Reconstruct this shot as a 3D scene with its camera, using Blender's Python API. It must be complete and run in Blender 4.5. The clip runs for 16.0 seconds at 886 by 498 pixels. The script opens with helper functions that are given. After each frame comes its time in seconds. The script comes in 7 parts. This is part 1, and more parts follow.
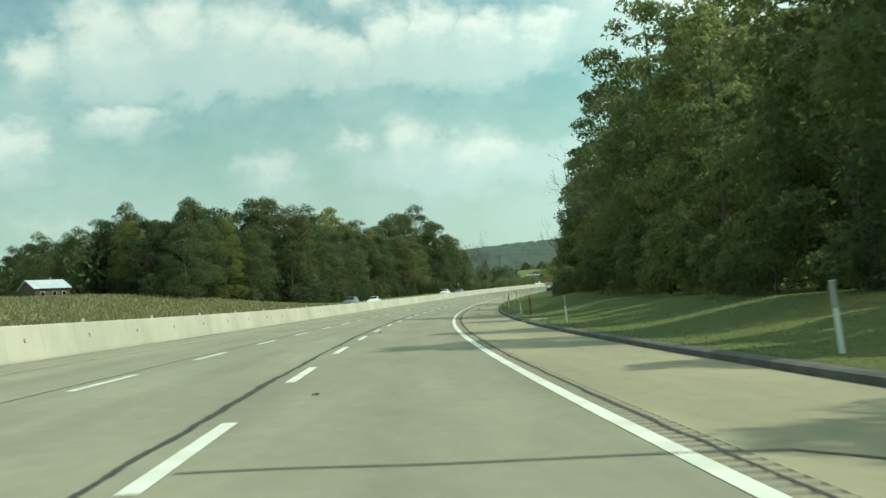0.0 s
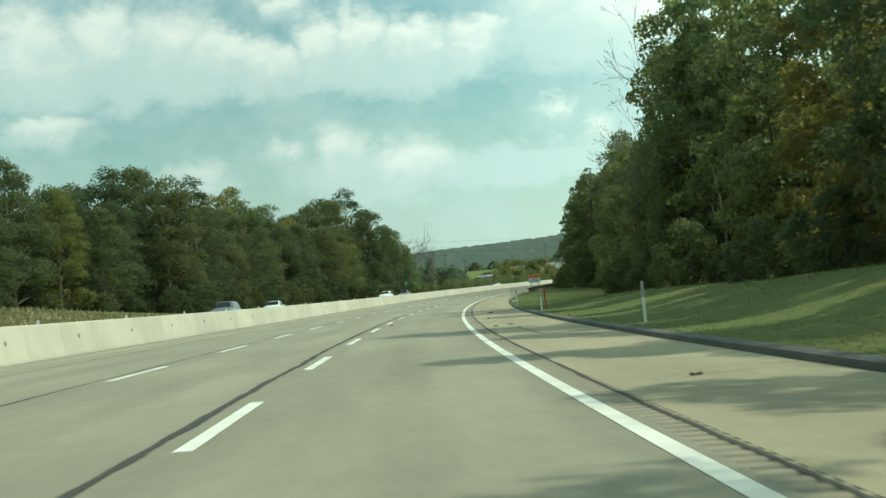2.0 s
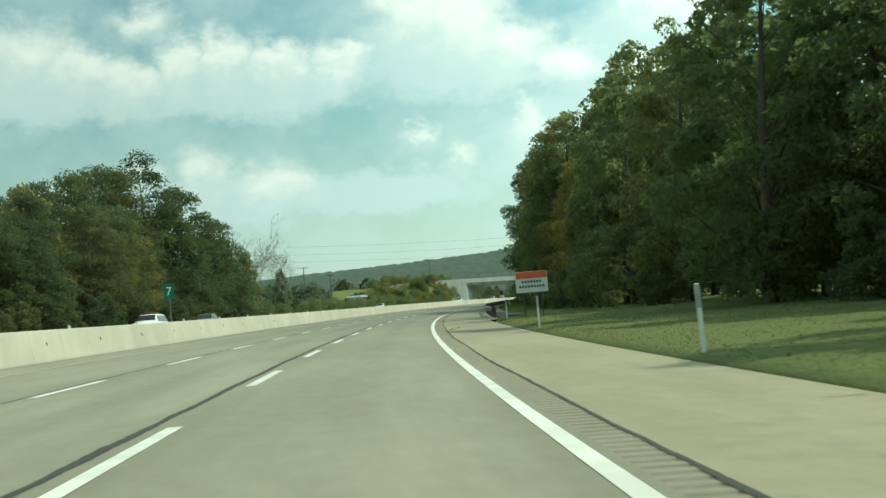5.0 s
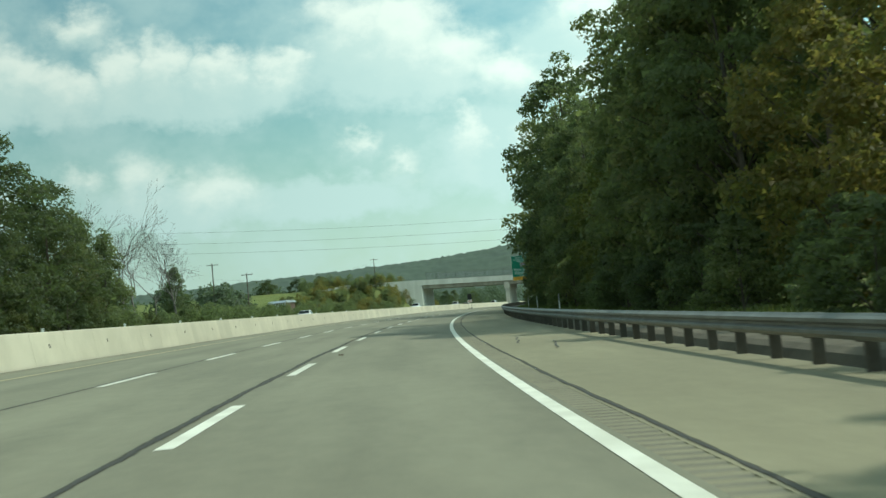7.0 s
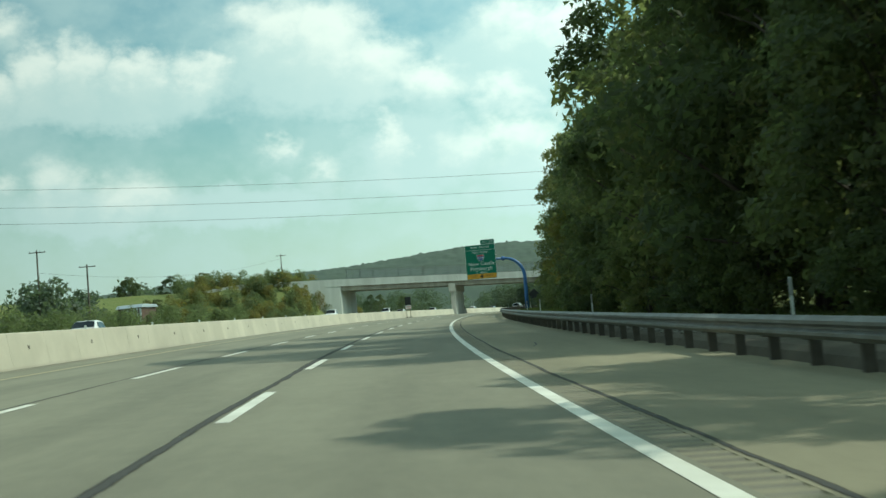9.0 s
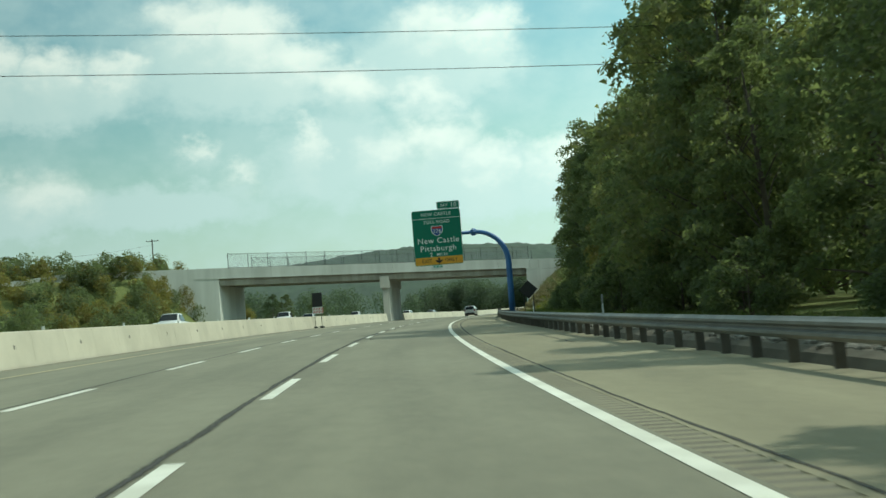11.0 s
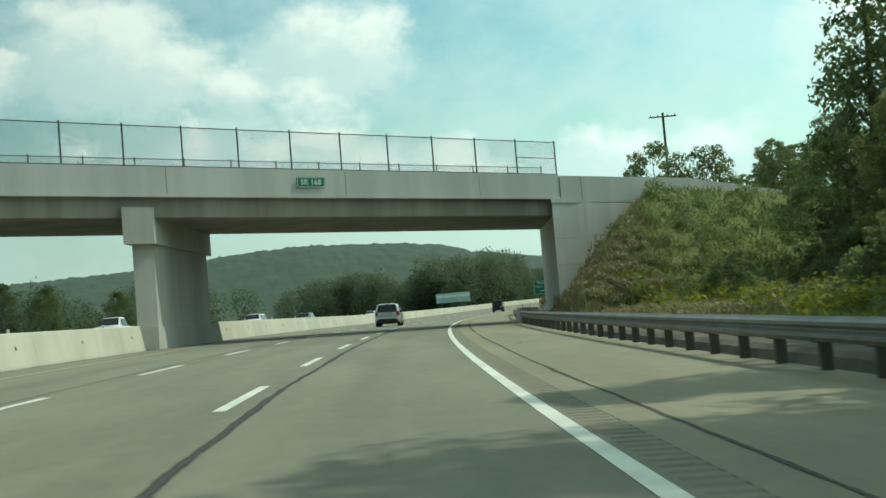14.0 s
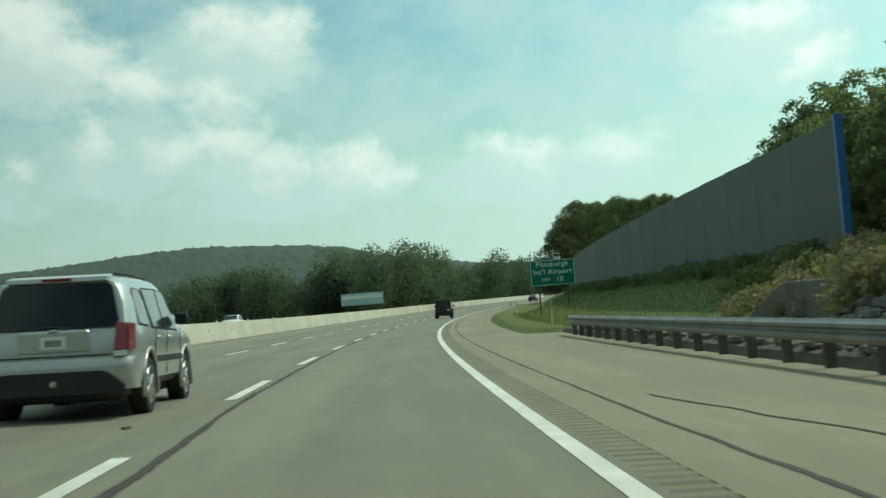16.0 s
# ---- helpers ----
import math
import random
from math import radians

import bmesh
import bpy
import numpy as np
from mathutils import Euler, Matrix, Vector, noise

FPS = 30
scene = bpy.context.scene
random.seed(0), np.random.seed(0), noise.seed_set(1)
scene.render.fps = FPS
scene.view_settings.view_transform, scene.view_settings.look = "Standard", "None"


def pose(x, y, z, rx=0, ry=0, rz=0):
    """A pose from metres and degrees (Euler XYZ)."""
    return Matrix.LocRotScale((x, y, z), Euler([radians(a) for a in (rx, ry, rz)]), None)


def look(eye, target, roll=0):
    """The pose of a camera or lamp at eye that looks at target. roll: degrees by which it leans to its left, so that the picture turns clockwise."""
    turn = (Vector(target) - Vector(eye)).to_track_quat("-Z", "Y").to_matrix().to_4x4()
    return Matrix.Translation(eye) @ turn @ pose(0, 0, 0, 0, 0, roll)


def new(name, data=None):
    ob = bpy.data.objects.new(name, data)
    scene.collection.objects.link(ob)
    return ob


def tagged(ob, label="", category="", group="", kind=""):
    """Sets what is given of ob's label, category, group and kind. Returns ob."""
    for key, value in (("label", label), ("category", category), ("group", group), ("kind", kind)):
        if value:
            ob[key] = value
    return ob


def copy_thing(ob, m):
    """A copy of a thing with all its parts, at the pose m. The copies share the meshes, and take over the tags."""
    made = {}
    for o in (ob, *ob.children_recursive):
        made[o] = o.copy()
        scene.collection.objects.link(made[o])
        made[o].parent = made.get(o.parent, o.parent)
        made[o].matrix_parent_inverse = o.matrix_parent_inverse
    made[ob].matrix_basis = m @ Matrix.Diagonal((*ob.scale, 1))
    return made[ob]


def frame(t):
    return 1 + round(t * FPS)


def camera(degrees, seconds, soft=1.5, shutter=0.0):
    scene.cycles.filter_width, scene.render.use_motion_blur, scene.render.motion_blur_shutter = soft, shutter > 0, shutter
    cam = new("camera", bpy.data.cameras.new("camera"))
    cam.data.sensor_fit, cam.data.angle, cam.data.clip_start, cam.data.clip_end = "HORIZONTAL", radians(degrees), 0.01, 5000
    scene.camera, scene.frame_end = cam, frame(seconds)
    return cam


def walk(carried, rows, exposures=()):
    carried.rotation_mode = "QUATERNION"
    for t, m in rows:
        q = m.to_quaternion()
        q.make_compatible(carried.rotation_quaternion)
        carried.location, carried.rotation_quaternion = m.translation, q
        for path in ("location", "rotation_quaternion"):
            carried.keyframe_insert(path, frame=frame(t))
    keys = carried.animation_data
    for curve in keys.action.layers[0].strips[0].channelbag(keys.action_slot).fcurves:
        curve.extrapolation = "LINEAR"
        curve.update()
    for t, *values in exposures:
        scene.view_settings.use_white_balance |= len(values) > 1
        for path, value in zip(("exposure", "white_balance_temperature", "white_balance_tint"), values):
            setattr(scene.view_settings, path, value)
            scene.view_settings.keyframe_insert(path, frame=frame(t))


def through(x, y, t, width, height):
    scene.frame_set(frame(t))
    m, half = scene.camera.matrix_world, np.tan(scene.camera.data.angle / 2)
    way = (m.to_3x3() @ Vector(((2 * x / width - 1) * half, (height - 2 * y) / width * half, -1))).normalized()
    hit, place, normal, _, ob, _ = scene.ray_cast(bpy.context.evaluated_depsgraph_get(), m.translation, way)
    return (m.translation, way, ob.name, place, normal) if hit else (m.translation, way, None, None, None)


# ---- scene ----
# The road runs along a gentle right-hand curve. s: metres along it, d: metres to the right of the lane's centre.
S_STEP = 2.0
S_GRID = np.arange(-3000.0, 4600.0, S_STEP)


def road_tables():
    sc = np.clip(S_GRID, -100.0, 900.0)
    u = np.minimum(sc, 760.0) / 640.0
    k = (0.7768 - 0.3197 * u + 0.3786 * u * u) / 1000.0 - 0.065 * np.clip(sc - 620.0, 0, 140.0) / 1e5
    k = np.where((S_GRID < -100.0) | (S_GRID > 1300.0), 0.0, k)
    th = np.concatenate([[0.0], np.cumsum((k[1:] + k[:-1]) * S_STEP / 2)])
    th -= np.interp(0.0, S_GRID, th)
    x = np.concatenate([[0.0], np.cumsum((np.sin(th[1:]) + np.sin(th[:-1])) * S_STEP / 2)])
    y = np.concatenate([[0.0], np.cumsum((np.cos(th[1:]) + np.cos(th[:-1])) * S_STEP / 2)])
    x -= np.interp(0.0, S_GRID, x)
    y -= np.interp(0.0, S_GRID, y)
    zs = np.clip(S_GRID, -100.0, 860.0)
    u = zs / 640.0
    z = 0.006765 * zs + 19.705 * u * u - 11.897 * u ** 3
    z = z + 0.0929 * np.maximum(zs - 560.0, 0) ** 2 / 1e4 + 0.7837 * np.maximum(zs - 700.0, 0) ** 2 / 1e4
    z = z + np.clip(S_GRID - 860.0, 0, 700) * 0.0195
    return th, x, y, z


T_TH, T_X, T_Y, T_Z = road_tables()
BANK = 0.02327
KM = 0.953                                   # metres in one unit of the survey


def smoothstep(x, a, b):
    t = min(1.0, max(0.0, (x - a) / (b - a)))
    return t * t * (3 - 2 * t)


def heading(s):
    return float(np.interp(s, S_GRID, T_TH))


def bank_z(d):
    return -BANK * max(-40.0, min(40.0, d))


def P(s, d, z=0.0):
    """The place at s metres along, d metres right of the lane's centre and z over the road's plane."""
    a = heading(s)
    return KM * Vector((float(np.interp(s, S_GRID, T_X)) + d * math.cos(a), float(np.interp(s, S_GRID, T_Y)) - d * math.sin(a),
                        float(np.interp(s, S_GRID, T_Z)) + bank_z(d) + z))


def F(s, d, z=0.0, turn=0.0, lean=0.0):
    """A frame there: y along the road, x to the right, z up; turned to the left by so many degrees."""
    return Matrix.Translation(P(s, d, z)) @ Matrix.Rotation(-heading(s) + radians(turn), 4, "Z") @ Matrix.Rotation(radians(lean), 4, "Y") @ Matrix.Diagonal((KM, KM, KM, 1))


# ---- camera ----
cam = camera(38.235, 16.0, soft=1.5, shutter=0.12)
PATH = [
    (0.0, 0.00, -0.113, 2.834, 2.972, 4.079),
    (0.5, 20.90, 0.031, 2.415, 2.744, 4.642),
    (1.0, 41.73, 0.118, 2.191, 2.787, 4.989),
    (1.5, 62.44, 0.079, 2.078, 2.947, 5.022),
    (2.0, 83.14, 0.028, 2.235, 3.052, 5.027),
    (2.5, 103.93, 0.103, 2.414, 3.311, 5.107),
    (3.0, 124.68, 0.197, 2.640, 3.397, 5.114),
    (3.5, 145.22, 0.170, 2.787, 3.500, 4.846),
    (4.0, 165.72, 0.157, 2.913, 3.639, 4.704),
    (4.5, 186.34, 0.264, 3.126, 3.695, 4.803),
    (5.0, 207.00, 0.394, 3.293, 3.718, 4.909),
    (5.5, 227.65, 0.437, 3.220, 3.750, 4.994),
    (6.0, 248.29, 0.418, 3.020, 3.786, 5.059),
    (6.5, 268.92, 0.356, 2.787, 3.822, 5.101),
    (7.0, 289.56, 0.271, 2.596, 3.853, 5.107),
    (7.5, 310.22, 0.179, 2.503, 3.873, 5.050),
    (8.0, 330.89, 0.093, 2.549, 3.878, 4.885),
    (8.5, 351.66, 0.063, 2.642, 3.892, 4.785),
    (9.0, 372.40, 0.048, 2.820, 3.923, 4.751),
    (9.5, 393.01, 0.003, 2.926, 3.929, 4.689),
    (10.0, 413.52, -0.054, 2.994, 3.914, 4.618),
    (10.5, 433.98, -0.108, 3.040, 3.882, 4.555),
    (11.0, 454.41, -0.142, 3.060, 3.837, 4.522),
    (11.5, 474.85, -0.139, 3.029, 3.783, 4.549),
    (12.0, 495.34, -0.080, 2.906, 3.722, 4.687),
    (12.5, 515.91, 0.010, 2.810, 3.752, 4.661),
    (13.0, 536.60, 0.122, 2.876, 3.636, 4.637),
    (13.5, 557.33, 0.247, 2.823, 3.568, 4.690),
    (14.0, 578.05, 0.342, 2.765, 3.513, 4.782),
    (14.5, 598.87, 0.341, 2.761, 3.358, 5.156),
    (15.0, 619.64, 0.393, 2.795, 3.343, 4.995),
    (15.5, 640.28, 0.406, 2.956, 3.349, 4.732),
    (16.0, 660.86, 0.401, 3.190, 3.367, 4.426),
]


def eye_pose(s, d, yaw, pitch, lean):
    e = P(s, d, 1.084)
    a, b = heading(s) + radians(yaw), radians(pitch)
    return look(e, e + Vector((math.sin(a) * math.cos(b), math.cos(a) * math.cos(b), math.sin(b))), -lean)


walk(cam, [(t, eye_pose(s, d, yw, pt, ln)) for t, s, d, yw, pt, ln in PATH],
     exposures=[(0.0, 0.04, 6480, -8), (5.2, 0.02, 6480, -8.5), (8.0, -0.12, 6250, -8), (9.2, -0.1, 6300, -8), (11.5, -0.25, 6400, -6.5), (12.5, -0.32, 6400, -6.5), (13.5, -0.3, 6350, -6.5), (14.5, -0.22, 6400, -6), (15.5, -0.3, 6330, -8), (16.0, -0.46, 6400, -8)])

# ---- sky and sun ----
SUN_AZ, SUN_EL = radians(93.0), radians(50.0)
sun = new("sun", bpy.data.lights.new("sun", "SUN"))
sun.data.energy, sun.data.angle, sun.data.color = 3.15, radians(0.6), (1.0, 0.95, 0.86)
sun.matrix_world = look((0, 0, 200), (-math.sin(SUN_AZ) * math.cos(SUN_EL), -math.cos(SUN_AZ) * math.cos(SUN_EL), 200 - math.sin(SUN_EL)))

world = bpy.data.worlds.new("world")
scene.world = world
world.use_nodes = True


class Nodes:
    """Short hand for node trees."""

    def __init__(self, tree):
        self.tree = tree
        tree.nodes.clear()

    def add(self, kind, ins=None, **props):
        n = self.tree.nodes.new(kind)
        for k, v in props.items():
            setattr(n, k, v)
        for k, v in (ins or {}).items():
            self.put(n.inputs[k], v)
        return n

    def put(self, socket, v):
        if isinstance(v, bpy.types.NodeSocket):
            self.tree.links.new(v, socket)
        else:
            socket.default_value = v

    def math(self, op, a, b=0.0, c=0.0, clamp=False):
        n = self.add("ShaderNodeMath", operation=op, use_clamp=clamp)
        for i, v in enumerate((a, b, c)):
            self.put(n.inputs[i], v)
        return n.outputs[0]

    def vmath(self, op, a, b=(0, 0, 0)):
        n = self.add("ShaderNodeVectorMath", operation=op)
        self.put(n.inputs[0], a)
        self.put(n.inputs[1], b)
        return n.outputs["Value" if op in ("LENGTH", "DOT_PRODUCT", "DISTANCE") else "Vector"]

    def noise(self, vec, scale, detail=4.0, rough=0.55, out="Fac"):
        n = self.add("ShaderNodeTexNoise", {"Scale": scale, "Detail": detail, "Roughness": rough})
        if vec is not None:
            self.put(n.inputs["Vector"], vec)
        return n.outputs[out]

    def ramp(self, fac, stops):
        n = self.add("ShaderNodeValToRGB", {"Fac": fac})
        e = n.color_ramp.elements
        while len(e) < len(stops):
            e.new(0.5)
        for i, (p, c) in enumerate(stops):
            e[i].position, e[i].color = p, (*c, 1.0) if len(c) == 3 else c
        return n.outputs["Color"]

    def mix(self, fac, a, b, blend="MIX"):
        n = self.add("ShaderNodeMix", data_type="RGBA", blend_type=blend)
        self.put(n.inputs[0], fac)
        for i, v in ((6, a), (7, b)):
            self.put(n.inputs[i], v if isinstance(v, bpy.types.NodeSocket) else (*v, 1.0))
        return n.outputs[2]

    def smooth(self, v, lo, hi):
        n = self.add("ShaderNodeMapRange", {0: v, 1: lo, 2: hi}, interpolation_type="SMOOTHSTEP")
        return n.outputs[0]


# cumulus heads: compass bearing, elevation, half width and half height in degrees, whiteness
CLOUDS = [
    (-14.6, 12.0, 1.3, 1.0, 0.8), (-11.3, 12.9, 2.0, 1.7, 1.0), (-8.4, 13.6, 1.7, 1.2, 0.9), (-5.6, 13.2, 2.2, 1.4, 0.8), (-3.7, 12.5, 1.6, 1.1, 0.95),
    (-1.5, 12.1, 1.9, 1.0, 0.95), (1.1, 12.7, 1.2, 1.1, 0.9), (2.9, 12.8, 1.1, 1.1, 1.0), (5.4, 12.6, 1.3, 1.0, 1.0), (8.2, 12.5, 1.3, 0.9, 0.95),
    (-0.6, 14.6, 1.3, 0.8, 0.8), (11.4, 14.4, 2.0, 1.4, 0.85), (13.6, 13.7, 2.2, 1.5, 1.0), (15.6, 12.5, 1.9, 1.2, 1.0), (18.3, 11.5, 1.6, 0.9, 0.95),
    (21.6, 10.8, 1.5, 0.8, 0.8), (16.3, 9.0, 0.75, 1.3, 0.85), (22.6, 13.8, 1.8, 1.4, 0.8), (24.7, 13.2, 1.6, 1.4, 1.0), (20.3, 8.2, 1.6, 1.2, 0.7),
    (22.3, 8.6, 1.7, 1.2, 0.85), (24.3, 7.4, 1.5, 1.2, 0.85), (27.6, 7.4, 1.3, 1.2, 0.85), (29.3, 6.5, 1.0, 0.9, 0.7), (34.0, 7.7, 1.2, 0.7, 0.7),
    (35.7, 7.2, 1.5, 1.2, 0.7), (39.8, 7.3, 2.2, 1.1, 0.55), (46.3, 12.2, 2.6, 1.0, 0.75), (48.3, 10.0, 1.6, 1.0, 0.7), (-11.0, 9.4, 2.0, 0.55, 0.85),
    (-15.4, 8.5, 1.3, 1.0, 0.95), (-0.9, 8.1, 0.8, 0.7, 0.7), (1.6, 7.7, 1.2, 1.1, 0.75), (4.7, 7.2, 1.9, 1.2, 0.75), (-4.8, 6.9, 1.6, 0.9, 0.6),
    (-14.0, 5.0, 2.5, 0.7, 0.4), (11.7, 8.9, 1.0, 0.5, 0.7), (13.1, 7.8, 0.9, 0.6, 0.6),
]
# grey undersides and thin sheets
SHEETS = [(-6.5, 11.6, 8.0, 1.7), (4.0, 11.4, 6.5, 1.5), (13.5, 12.2, 5.5, 2.2), (22.0, 12.2, 4.0, 2.4), (17.5, 8.2, 4.0, 2.4), (25.0, 6.6, 6.0, 2.0),
          (36.0, 6.4, 5.5, 1.8), (3.0, 6.6, 4.5, 1.3), (10.0, 6.4, 5.0, 1.2), (46.0, 10.6, 4.5, 1.8)]


def build_sky():
    n = Nodes(world.node_tree)
    sky = n.add("ShaderNodeTexSky", sky_type="NISHITA", sun_disc=False, sun_elevation=SUN_EL, sun_rotation=SUN_AZ,
                air_density=1.3, dust_density=1.6, ozone_density=1.0)
    way = n.add("ShaderNodeTexCoord").outputs["Generated"]
    xyz = n.add("ShaderNodeSeparateXYZ", {0: way})
    az = n.math("MULTIPLY", n.math("ARCTAN2", xyz.outputs[0], xyz.outputs[1]), 57.2958)
    el = n.math("MULTIPLY", n.math("ARCSINE", xyz.outputs[2]), 57.2958)
    flat = n.add("ShaderNodeCombineXYZ", {0: az, 1: n.math("MULTIPLY", el, 1.3), 2: 0.0}).outputs[0]
    puff = n.math("SUBTRACT", n.noise(flat, 0.5, 6.0, 0.55), 0.5)
    broad = n.noise(flat, 0.14, 5.0, 0.6)
    # the outlines billow: the place is shifted by noise before it meets the ellipses
    swirl = n.add("ShaderNodeSeparateXYZ", {0: n.noise(flat, 0.55, 5.0, 0.6, "Color")})
    wx = n.math("ADD", az, n.math("MULTIPLY", n.math("SUBTRACT", swirl.outputs[0], 0.5), 3.2))
    wy = n.math("ADD", el, n.math("MULTIPLY", n.math("SUBTRACT", swirl.outputs[1], 0.5), 2.6))
    head, weight, lit = None, None, None
    for a, e, w, h, white in CLOUDS:
        dx = n.math("DIVIDE", n.math("SUBTRACT", wx, a), w * 1.25)
        dy = n.math("DIVIDE", n.math("SUBTRACT", wy, e), h * 1.2)
        low = n.math("MAXIMUM", dy, n.math("MULTIPLY", dy, 0.62))
        r = n.math("SQRT", n.math("MULTIPLY_ADD", dx, dx, n.math("MULTIPLY", low, low)))
        m = n.math("MAXIMUM", n.math("MULTIPLY", n.math("SUBTRACT", 1.25, r), white), 0.0)
        q = n.math("MULTIPLY", n.math("MULTIPLY_ADD", dx, 0.12, dy), m)
        head = m if head is None else n.math("MAXIMUM", head, m)
        weight = m if weight is None else n.math("ADD", weight, m)
        lit = q if lit is None else n.math("ADD", lit, q)
    sheet = None
    for a, e, w, h in SHEETS:
        dx = n.math("DIVIDE", n.math("SUBTRACT", wx, a), w)
        dy = n.math("DIVIDE", n.math("SUBTRACT", wy, e), h)
        m = n.math("SUBTRACT", 1.0, n.math("SQRT", n.math("MULTIPLY_ADD", dx, dx, n.math("MULTIPLY", dy, dy))))
        sheet = m if sheet is None else n.math("MAXIMUM", sheet, m)
    side = n.math("DIVIDE", lit, n.math("ADD", weight, 0.05))
    dense = n.smooth(n.math("ADD", head, n.math("MULTIPLY", puff, 0.6)), 0.04, 0.95)
    top = n.smooth(n.math("ADD", side, n.math("MULTIPLY", puff, 1.2)), -0.75, 0.35)
    grey = n.math("MULTIPLY", n.smooth(n.math("ADD", sheet, n.math("MULTIPLY", puff, 0.7)), -0.35, 0.45), 0.92)
    veil = n.math("MULTIPLY", n.smooth(n.math("ADD", broad, n.math("MULTIPLY", puff, 0.3)), 0.28, 0.66), 0.55)
    over = n.smooth(el, 15.5, 24.0)
    more = n.math("MULTIPLY", n.smooth(n.math("ADD", broad, n.math("MULTIPLY", puff, 0.5)), 0.36, 0.58), over)
    haze = n.smooth(el, 12.0, 1.0)
    tinted = n.mix(1.0, sky.outputs[0], (1.0, 1.32, 1.18), "MULTIPLY")
    hazy = n.mix(n.math("MULTIPLY", haze, 0.6), tinted, (7.0, 8.5, 8.3))
    under = n.mix(n.math("MAXIMUM", grey, n.math("MAXIMUM", veil, more)), hazy, (6.5, 8.2, 8.25))
    white = n.mix(top, (7.0, 8.5, 8.45), (9.7, 10.3, 9.85))
    both = n.mix(n.math("MULTIPLY", dense, n.math("SUBTRACT", 1.0, n.math("MULTIPLY", haze, 0.4))), under, white)
    # the whole sky grows brighter towards the sun's side
    aside = n.math("COSINE", n.math("SUBTRACT", n.math("DIVIDE", az, 57.2958), SUN_AZ))
    glow = n.math("MAXIMUM", n.math("MULTIPLY_ADD", aside, 0.8, 0.88), 0.82)
    both = n.mix(1.0, both, n.add("ShaderNodeCombineColor", {0: glow, 1: glow, 2: glow}).outputs[0], "MULTIPLY")
    back = n.add("ShaderNodeBackground", {"Color": both, "Strength": 0.1})
    n.add("ShaderNodeOutputWorld", {"Surface": back.outputs[0]})


build_sky()


# ---- materials ----
def material(name, build):
    m = bpy.data.materials.new(name)
    m.use_nodes = True
    n = Nodes(m.node_tree)
    build(n, n.add("ShaderNodeOutputMaterial"))
    return m


def surface(name, colour, dark=None, rough=0.8, grain=30.0, stain=0.5, metal=0.0, bump=0.15, vary=0.12, streak=False, coat=0.0):
    """A worn opaque surface: fine grain, larger stains, a little relief; each object a touch different."""
    dark = dark or tuple(c * 0.72 for c in colour)

    def build(n, out):
        at = n.add("ShaderNodeTexCoord").outputs["Object"]
        geo = n.add("ShaderNodeNewGeometry").outputs["Position"]
        fine = n.noise(geo, grain, 5.0, 0.65)
        big_at = n.vmath("MULTIPLY", geo, (1, 1, 0.12)) if streak else geo
        big = n.noise(big_at, stain, 6.0, 0.6)
        fac = n.math("ADD", n.math("MULTIPLY", n.smooth(big, 0.36, 0.68), 0.7), n.math("MULTIPLY", fine, 0.4), clamp=True)
        col = n.mix(fac, dark, colour)
        rnd = n.add("ShaderNodeObjectInfo").outputs["Random"]
        val = n.math("ADD", 1.0 - vary / 2, n.math("MULTIPLY", rnd, vary))
        col = n.mix(1.0, col, n.add("ShaderNodeCombineColor", {0: val, 1: val, 2: val}).outputs[0], "MULTIPLY")
        b = n.add("ShaderNodeBump", {"Strength": bump, "Distance": 0.02, "Height": fine})
        s = n.add("ShaderNodeBsdfPrincipled", {"Base Color": col, "Roughness": n.math("ADD", rough - 0.08, n.math("MULTIPLY", fine, 0.16)),
                                               "Metallic": metal, "Normal": b.outputs[0], "Coat Weight": coat, "Coat Roughness": 0.08})
        n.put(out.inputs[0], s.outputs[0])
    return material(name, build)


def foliage(name, colours, through=0.35):
    def build(n, out):
        isl = n.add("ShaderNodeNewGeometry")
        rnd = n.add("ShaderNodeObjectInfo").outputs["Random"]
        big = n.noise(isl.outputs["Position"], 0.35, 3.0, 0.6)
        f = n.math("ADD", n.math("MULTIPLY", isl.outputs["Random Per Island"], 0.16), n.math("ADD", n.math("MULTIPLY", rnd, 0.5), n.math("MULTIPLY", big, 0.5)))
        f = n.math("SUBTRACT", f, 0.085)
        k = len(colours) - 1
        col = n.ramp(f, [(0.12 + 0.76 * i / k, c) for i, c in enumerate(colours)])
        a = n.add("ShaderNodeBsdfPrincipled", {"Base Color": col, "Roughness": 0.6, "Specular IOR Level": 0.3})
        t = n.add("ShaderNodeBsdfTranslucent", {"Color": n.mix(1.0, col, (1.4, 1.5, 0.92), "MULTIPLY")})
        m = n.add("ShaderNodeMixShader", {0: through, 1: a.outputs[0], 2: t.outputs[0]})
        n.put(out.inputs[0], m.outputs[0])
    return material(name, build)


def glass_dark(name):
    def build(n, out):
        at = n.add("ShaderNodeNewGeometry").outputs["Position"]
        s = n.add("ShaderNodeBsdfPrincipled", {"Base Color": (0.008, 0.01, 0.011, 1), "Roughness": n.math("ADD", 0.04, n.math("MULTIPLY", n.noise(at, 3.0), 0.06)),
                                               "IOR": 1.5, "Specular IOR Level": 0.5})
        n.put(out.inputs[0], s.outputs[0])
    return material(name, build)


